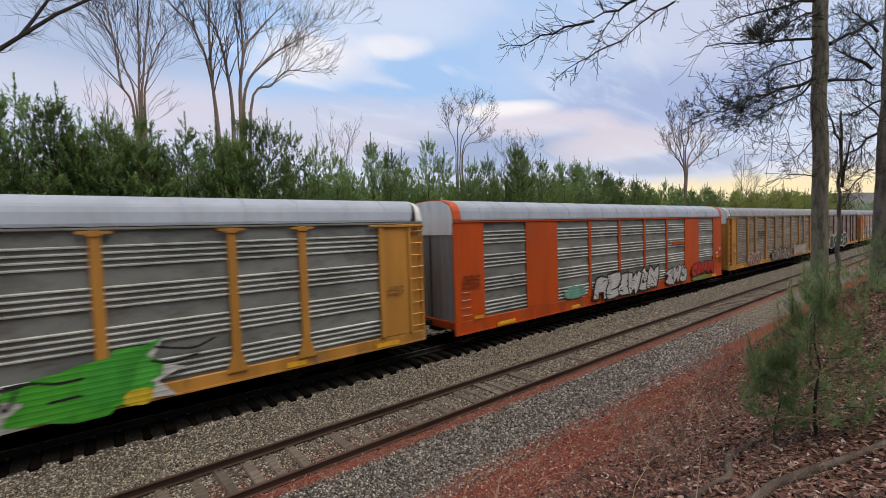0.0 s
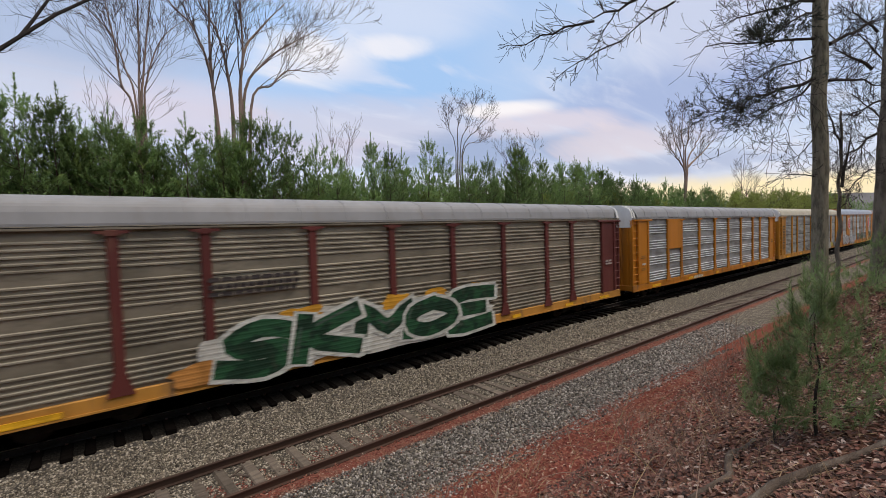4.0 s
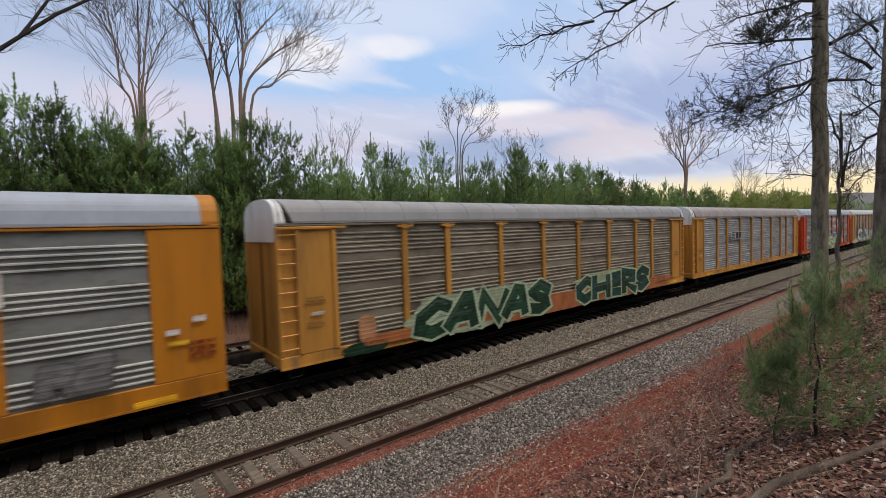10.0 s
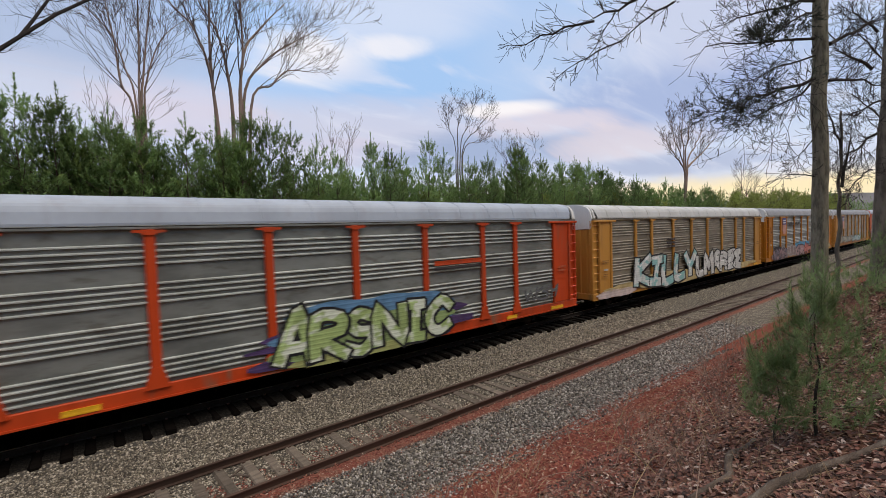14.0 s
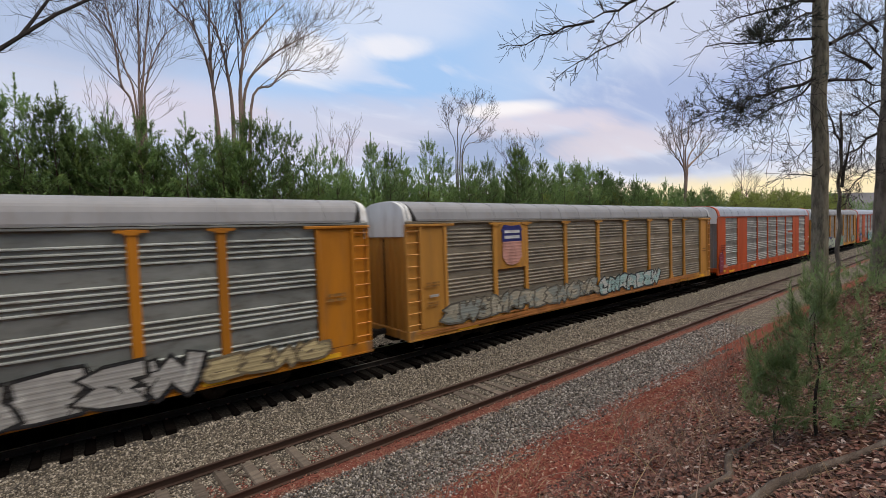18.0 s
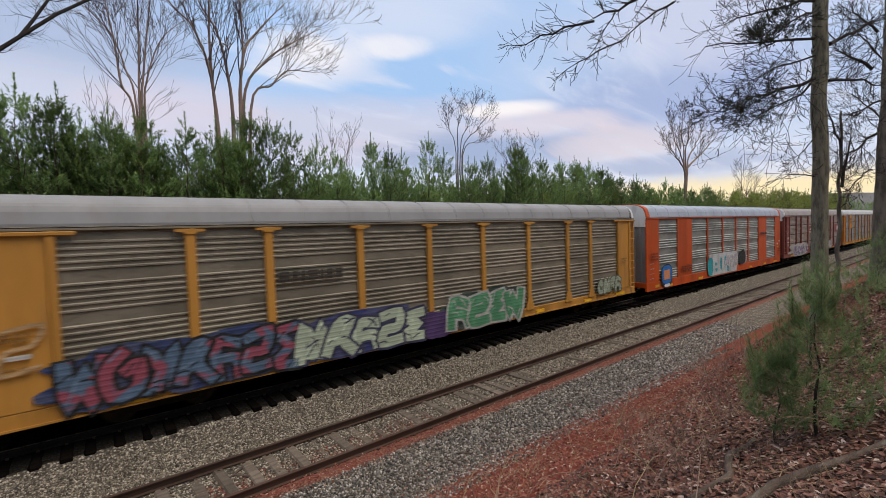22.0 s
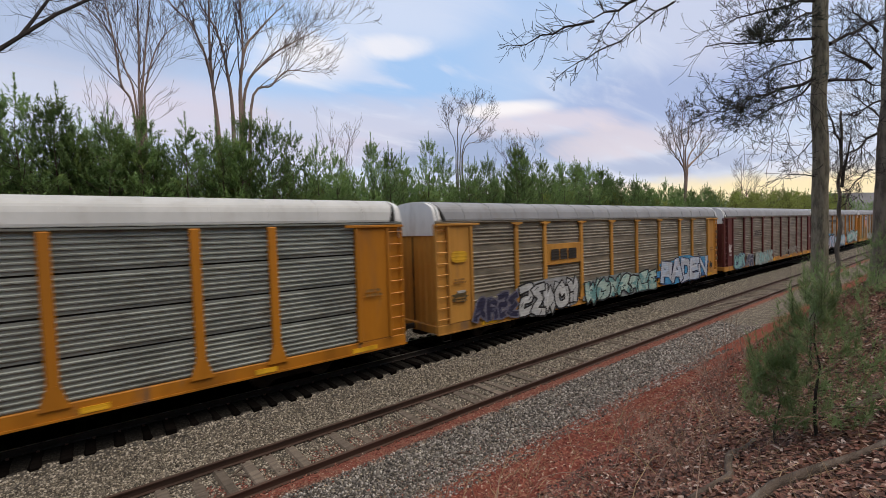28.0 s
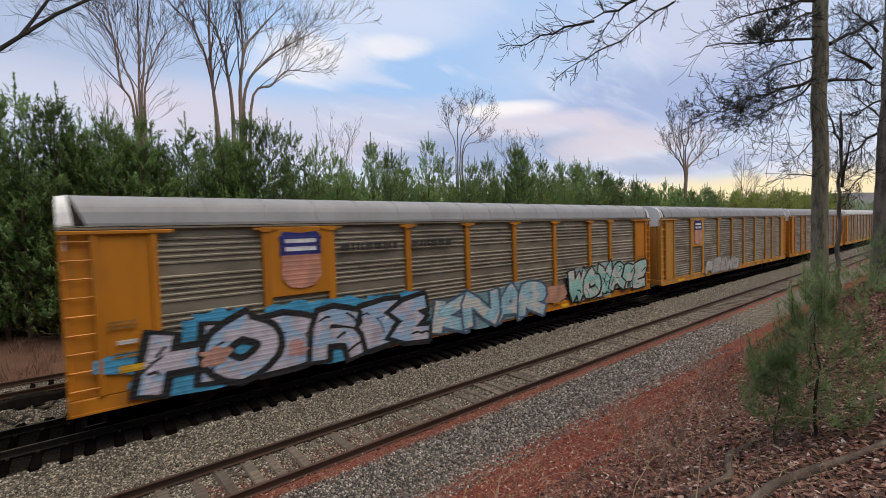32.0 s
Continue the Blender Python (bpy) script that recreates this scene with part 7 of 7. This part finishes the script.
STONE_F = [(0, 1, 4), (1, 2, 4), (2, 3, 4), (3, 6, 4), (6, 0, 4), (1, 0, 5), (2, 1, 5), (3, 2, 5), (0, 6, 3), (0, 3, 5)]


def scatter_stones(name, label, areas, mat, seed, size=(0.014, 0.032)):
    rng = np.random.default_rng(seed)
    places = []
    for x0, x1, y0, y1, n in areas:
        xs, ys = x0 + (x1 - x0) * rng.random(n) ** 1.35, rng.uniform(y0, y1, n)
        for x, y in zip(xs, ys):
            s = rng.uniform(*size) * (1 + 0.025 * max(0.0, x))
            places.append((np.array((x, y, ground_z(float(x), float(y)) + s * 0.25), dtype=np.float32), turn_matrix(rng, s * 1.25, s, s * 0.75)))
    tagged(part(name, pieces_mesh(name, STONE_V, STONE_F, places, mat), None), label, "gravel", kind="stuff")


grey_stone = island_material("crushed_stone", [(0.0, (0.035, 0.029, 0.023)), (0.35, (0.14, 0.119, 0.09)), (0.7, (0.27, 0.232, 0.178)), (1.0, (0.56, 0.49, 0.40))])
blue_stone = island_material("grey_gravel", [(0.0, (0.018, 0.018, 0.018)), (0.4, (0.12, 0.11, 0.10)), (0.8, (0.28, 0.255, 0.235)), (1.0, (0.58, 0.54, 0.50))])
scatter_stones("ballast_stones", "pale crushed stone beside the main line", [(-3, 26, 10.5, 12.66, 26000), (-2, 24, 8.95, 10.2, 7500), (-3, 6, 15.2, 18.6, 2500)], grey_stone, 8)
scatter_stones("gravel_stones", "grey gravel along the foot of the bank", [(1, 24, 6.5, 8.3, 20000), (1, 18, 5.7, 6.6, 2600)], blue_stone, 9, (0.015, 0.034))

LEAF_V = [(-1.0, 0, 0.05), (-0.3, 0.5, 0.28), (0.5, 0.42, 0.22), (1.0, 0, 0.1), (0.45, -0.45, 0.25), (-0.35, -0.5, 0.2)]
LEAF_F = [(0, 5, 4, 3), (0, 3, 2, 1)]
leaf_mat = island_material("dead_leaves", [(0.0, (0.02, 0.012, 0.01)), (0.35, (0.085, 0.034, 0.026)), (0.65, (0.185, 0.069, 0.05)), (0.88, (0.26, 0.145, 0.115)), (1.0, (0.5, 0.39, 0.34))], 0.75)
red_chip = island_material("red_leaf_chips", [(0.0, (0.08, 0.016, 0.012)), (0.4, (0.21, 0.042, 0.028)), (0.75, (0.30, 0.08, 0.052)), (0.93, (0.38, 0.20, 0.14)), (1.0, (0.55, 0.45, 0.38))], 0.85)


def scatter_leaves(name, label, areas, mat, seed, size):
    rng = np.random.default_rng(seed)
    places = []
    for x0, x1, y0, y1, n in areas:
        for _ in range(n):
            x, y = x0 + (x1 - x0) * rng.random() ** 1.3, rng.uniform(y0, y1)
            s = rng.uniform(*size)
            a, tip, roll = rng.uniform(0, 6.28), rng.normal() * 0.35, rng.normal() * 0.35
            m = np.array((Euler((roll, tip + 0.0, a)).to_matrix() @ Matrix.Diagonal((s, s * rng.uniform(0.6, 1.0), s * rng.uniform(0.4, 1.4)))), dtype=np.float32)
            places.append((np.array((x, y, ground_z(x, y) + 0.008 + s * 0.2 * rng.random()), dtype=np.float32), m))
    tagged(part(name, pieces_mesh(name, LEAF_V, LEAF_F, places, mat), None), label, "dead leaves", kind="stuff")


scatter_leaves("leaf_litter", "brown dead leaves covering the bank", [(1.5, 9, -0.6, 3.6, 30000), (9, 17, 0.2, 4.2, 9000), (-7, 1.6, -3.5, 3.4, 9000), (1.5, 12, -3.5, -0.5, 6000)], leaf_mat, 21, (0.016, 0.043))
scatter_leaves("red_leaf_litter", "reddish chips and leaves on the clay slope", [(2, 16, 2.6, 6.7, 36000), (-1, 26, 8.15, 8.8, 4200), (2, 22, 6.5, 7.5, 1500), (1.5, 7, 8.9, 9.7, 1500)], red_chip, 22, (0.013, 0.036))

# dry stalks
straw = material("dry_straw", (0.36, 0.25, 0.15), 0.9, 0.0, 0.6, 5.0, 30.0, bump=0)
rust_straw = material("rusty_straw", (0.24, 0.125, 0.09), 0.9, 0.0, 0.6, 2.0, 30.0, bump=0)


def stalks(name, label, areas, mat, seed, height, width):
    rnd = random.Random(seed)
    s = Soup()
    for x0, x1, y0, y1, n in areas:
        for _ in range(n):
            x, y = rnd.uniform(x0, x1), rnd.uniform(y0, y1)
            if noise.noise((x * 0.9, y * 0.9, seed)) < -0.1:
                continue
            p = Vector((x, y, ground_z(x, y) - 0.02))
            h = rnd.uniform(*height)
            lean = Vector((rnd.gauss(0, 0.35), rnd.gauss(0, 0.35), 1)).normalized()
            s.blade(p, p + lean * h, Vector((rnd.uniform(-1, 1), rnd.uniform(-1, 1), 0)).normalized() * width)
    tagged(part(name, s.mesh(name, mat), None), label, "dry grass", kind="stuff")


stalks("dry_grass", "thin dry grass stalks on the bank", [(3, 9, 0.6, 4.8, 2600), (9, 15, 1.5, 5, 900)], straw, 61, (0.08, 0.38), 0.0022)
stalks("wayside_grass", "pinkish dead grass behind the tracks", [(-10, 40, 21.6, 25.5, 16000)], rust_straw, 62, (0.25, 0.75), 0.012)

# fine dead twigs lying about
t_soup, rnd_t = Soup(), random.Random(63)
for _ in range(3200):
    tx, ty = 2.0 + 12 * rnd_t.random() ** 1.3, rnd_t.uniform(-0.2, 6.6)
    if noise.noise((tx * 0.7, ty * 0.7, 12)) < -0.15:
        continue
    a0, ln = rnd_t.uniform(0, 6.283), rnd_t.uniform(0.08, 0.45)
    p = Vector((tx, ty, ground_z(tx, ty) + 0.025))
    q = Vector((tx + math.cos(a0) * ln, ty + math.sin(a0) * ln, 0))
    q.z = ground_z(q.x, q.y) + rnd_t.uniform(0.02, 0.09)
    t_soup.blade(p, q, Vector((-math.sin(a0), math.cos(a0), 0)) * rnd_t.uniform(0.0018, 0.004))
tagged(part("fallen_twigs", t_soup.mesh("fallen_twigs", straw), None), "pale dry twigs lying on the bank", "twigs", kind="stuff")

# fallen branches and sticks
log_bark = material("fallen_wood", (0.115, 0.085, 0.068), 0.95, 0.0, 0.5, 3.0, 18.0, (0.6, 3, 3), 0.9, 0.15, (0.26, 0.24, 0.20), 0.4)


def fallen(name, label, pts, radii, seed, n=10):
    rnd = random.Random(seed)
    g = Geo()
    fine_pts, fine_r = [], []
    for i in range(len(pts) - 1):
        for j in range(6):
            u = j / 6
            x, y = pts[i][0] + (pts[i + 1][0] - pts[i][0]) * u, pts[i][1] + (pts[i + 1][1] - pts[i][1]) * u
            r = radii[i] + (radii[i + 1] - radii[i]) * u
            w = 0.03 * noise.noise((i + u, seed, 0))
            fine_pts.append((x + w, y - w, ground_z(x, y) + r * 0.75 + 0.02 * noise.noise((i + u, seed, 4))))
            fine_r.append(r * (1 + 0.15 * noise.noise((i * 2 + u * 2, seed, 7))))
    g.tube(fine_pts, fine_r, n)
    return tagged(part(name, g, log_bark, smooth=True), label, "fallen branch", "fallen branches on the bank")


fallen("fallen_log", "fallen grey branch lying in dead leaves", [(3.75, 1.55), (4.32, 1.40), (5.0, 1.62), (5.75, 1.58)], [0.026, 0.034, 0.034, 0.02], 71)
fallen("fallen_log", "long fallen branch lying in dead leaves", [(3.5, 1.12), (4.05, 1.02), (4.5, 0.78), (5.0, 0.45), (5.6, 0.1)], [0.038, 0.04, 0.036, 0.03, 0.02], 72)
fallen("fallen_log", "dark fallen branch beside the saplings", [(6.4, 0.95), (6.9, 0.6), (7.6, 0.2)], [0.035, 0.035, 0.025], 73)
rnd_s = random.Random(81)
for k in range(90):
    sx, sy = rnd_s.uniform(2.6, 11), rnd_s.uniform(0.1, 6.0)
    a, ln = rnd_s.uniform(0, 6.28), rnd_s.uniform(0.25, 1.1)
    r = rnd_s.uniform(0.004, 0.012)
    fallen("stick", "thin dry stick on the bank", [(sx, sy), (sx + math.cos(a) * ln * 0.5, sy + math.sin(a) * ln * 0.5), (sx + math.cos(a + 0.3) * ln, sy + math.sin(a + 0.3) * ln)], [r, r * 0.8, r * 0.5], 90 + k, 5)
for k, (sx, sy, a, ln) in enumerate(((6.0, 7.0, 1.9, 0.55), (6.5, 7.15, 2.4, 0.4), (2.1, 9.75, 0.7, 0.8), (2.5, 9.5, 2.3, 0.5), (12.3, 7.6, 0.3, 0.6), (10.5, 7.9, 0.1, 0.45), (14.8, 7.4, 0.2, 0.7), (3.4, 11.6, 0.15, 0.5))):
    fallen("broken_plank", "grey splintered piece of tie wood", [(sx, sy), (sx + math.cos(a) * ln * 0.5, sy + math.sin(a) * ln * 0.5), (sx + math.cos(a) * ln, sy + math.sin(a) * ln)], [0.025, 0.03, 0.02], 190 + k, 4)


def bare_bush(x, y, seed, height):
    rnd = random.Random(seed)
    t = thing("bare_bush", "bare twiggy bush on the bank", "bush", "bare bushes on the bank", at=(x, y, ground_z(x, y) - 0.03))
    for _ in range(3):
        g = Geo()
        d = Vector((rnd.uniform(-0.4, 0.4), rnd.uniform(-0.4, 0.4), 1)).normalized()
        twigs(g, rnd, Vector((rnd.uniform(-0.08, 0.08), rnd.uniform(-0.08, 0.08), 0)), d, height * 0.6, 0.007, 3, 0.05, 0.25)
        part("stem", g, bark_pale, t)


def cane(x, y, seed):
    """One long arching dead cane with a few side shoots."""
    rnd = random.Random(seed)
    a, ln, up = rnd.uniform(0, 6.283), rnd.uniform(0.5, 1.3), rnd.uniform(0.25, 0.75)
    z = ground_z(x, y) - 0.03
    line = []
    for i in range(9):
        u = i / 8
        px, py = x + math.cos(a) * ln * u + rnd.uniform(-0.02, 0.02), y + math.sin(a) * ln * u + rnd.uniform(-0.02, 0.02)
        line.append(Vector((px - x, py - y, ground_z(px, py) - z + up * math.sin(2.3 * u) + rnd.uniform(-0.012, 0.012))))
    g = Geo().tube(line, [0.0055 * (1 - 0.7 * i / 8) for i in range(9)], 4)
    t = thing("bramble_cane", "thin dead cane arching over the leaves", "bramble", "dead canes on the bank", at=(x, y, z))
    part("stem", g, straw if rnd.random() < 0.5 else bark_pale, t)


for k in range(60):
    cane(2.7 + 5.2 * random.Random(500 + k).random(), 1.2 + 4.3 * random.Random(700 + k).random(), 900 + k)
bare_bush(6.6, 2.15, 1, 1.15)
bare_bush(7.2, 2.5, 2, 0.9)
bare_bush(8.3, 2.4, 3, 0.9)
bare_bush(5.2, 2.6, 4, 0.5)
bare_bush(4.6, 1.9, 5, 0.45)
bare_bush(6.6, 3.6, 6, 0.5)


# ---------- hills on the horizon ----------
def hills():
    mat = material("hazy_hill", (0.16, 0.155, 0.16), 1.0, 0.0, 0.7, 0.02, 0.2, bump=0, world_space=True)
    g = Geo()
    n = 90
    for i in range(n + 1):
        a = radians(-12 + 62 * i / n)
        d = 1150
        ht = 44 + 9 * noise.noise((i * 0.11, 0, 3)) + 3 * noise.noise((i * 0.5, 0, 3)) - max(0, i - 45) * 0.5
        g.v += [(d * math.cos(a), d * math.sin(a), -5), (d * 1.08 * math.cos(a), d * 1.08 * math.sin(a), 8 + ht), (d * 1.3 * math.cos(a), d * 1.3 * math.sin(a), -5)]
    for i in range(n):
        k = i * 3
        g.face((k, k + 3, k + 4, k + 1))
        g.face((k + 1, k + 4, k + 5, k + 2))
    tagged(part("backdrop", g, mat, smooth=True), "low hazy wooded hills on the horizon", "hills", kind="structure")


hills()


def motions():
    """The train rolls past to the left, slowing a little."""
    for k, car in enumerate(CARS):
        start = k * PITCH_CAR + LEAD + 1.45 + BODY / 2
        walk(car, [(t, pose(start - travelled(t), MAIN_Y, 0)) for t in range(0, 33, 2)])
        # the wheels roll while the car is near; far off their turning cannot be told
        near = [i for i in range(0, 961) if -28 < start - travelled(i / 30) < 75]
        steps = sorted({0, *near, 960})
        for bogie in car.children:
            for wheels in bogie.children:
                if wheels.name.startswith("wheelset") and near:
                    x, last = wheels.location.x, max(near) / 30
                    first = min(near) / 30
                    walk(wheels, [(i / 30, pose(x, 0, 0.41, 0, -math.degrees(travelled(min(max(i / 30, first), last)) / 0.41))) for i in steps])


motions()
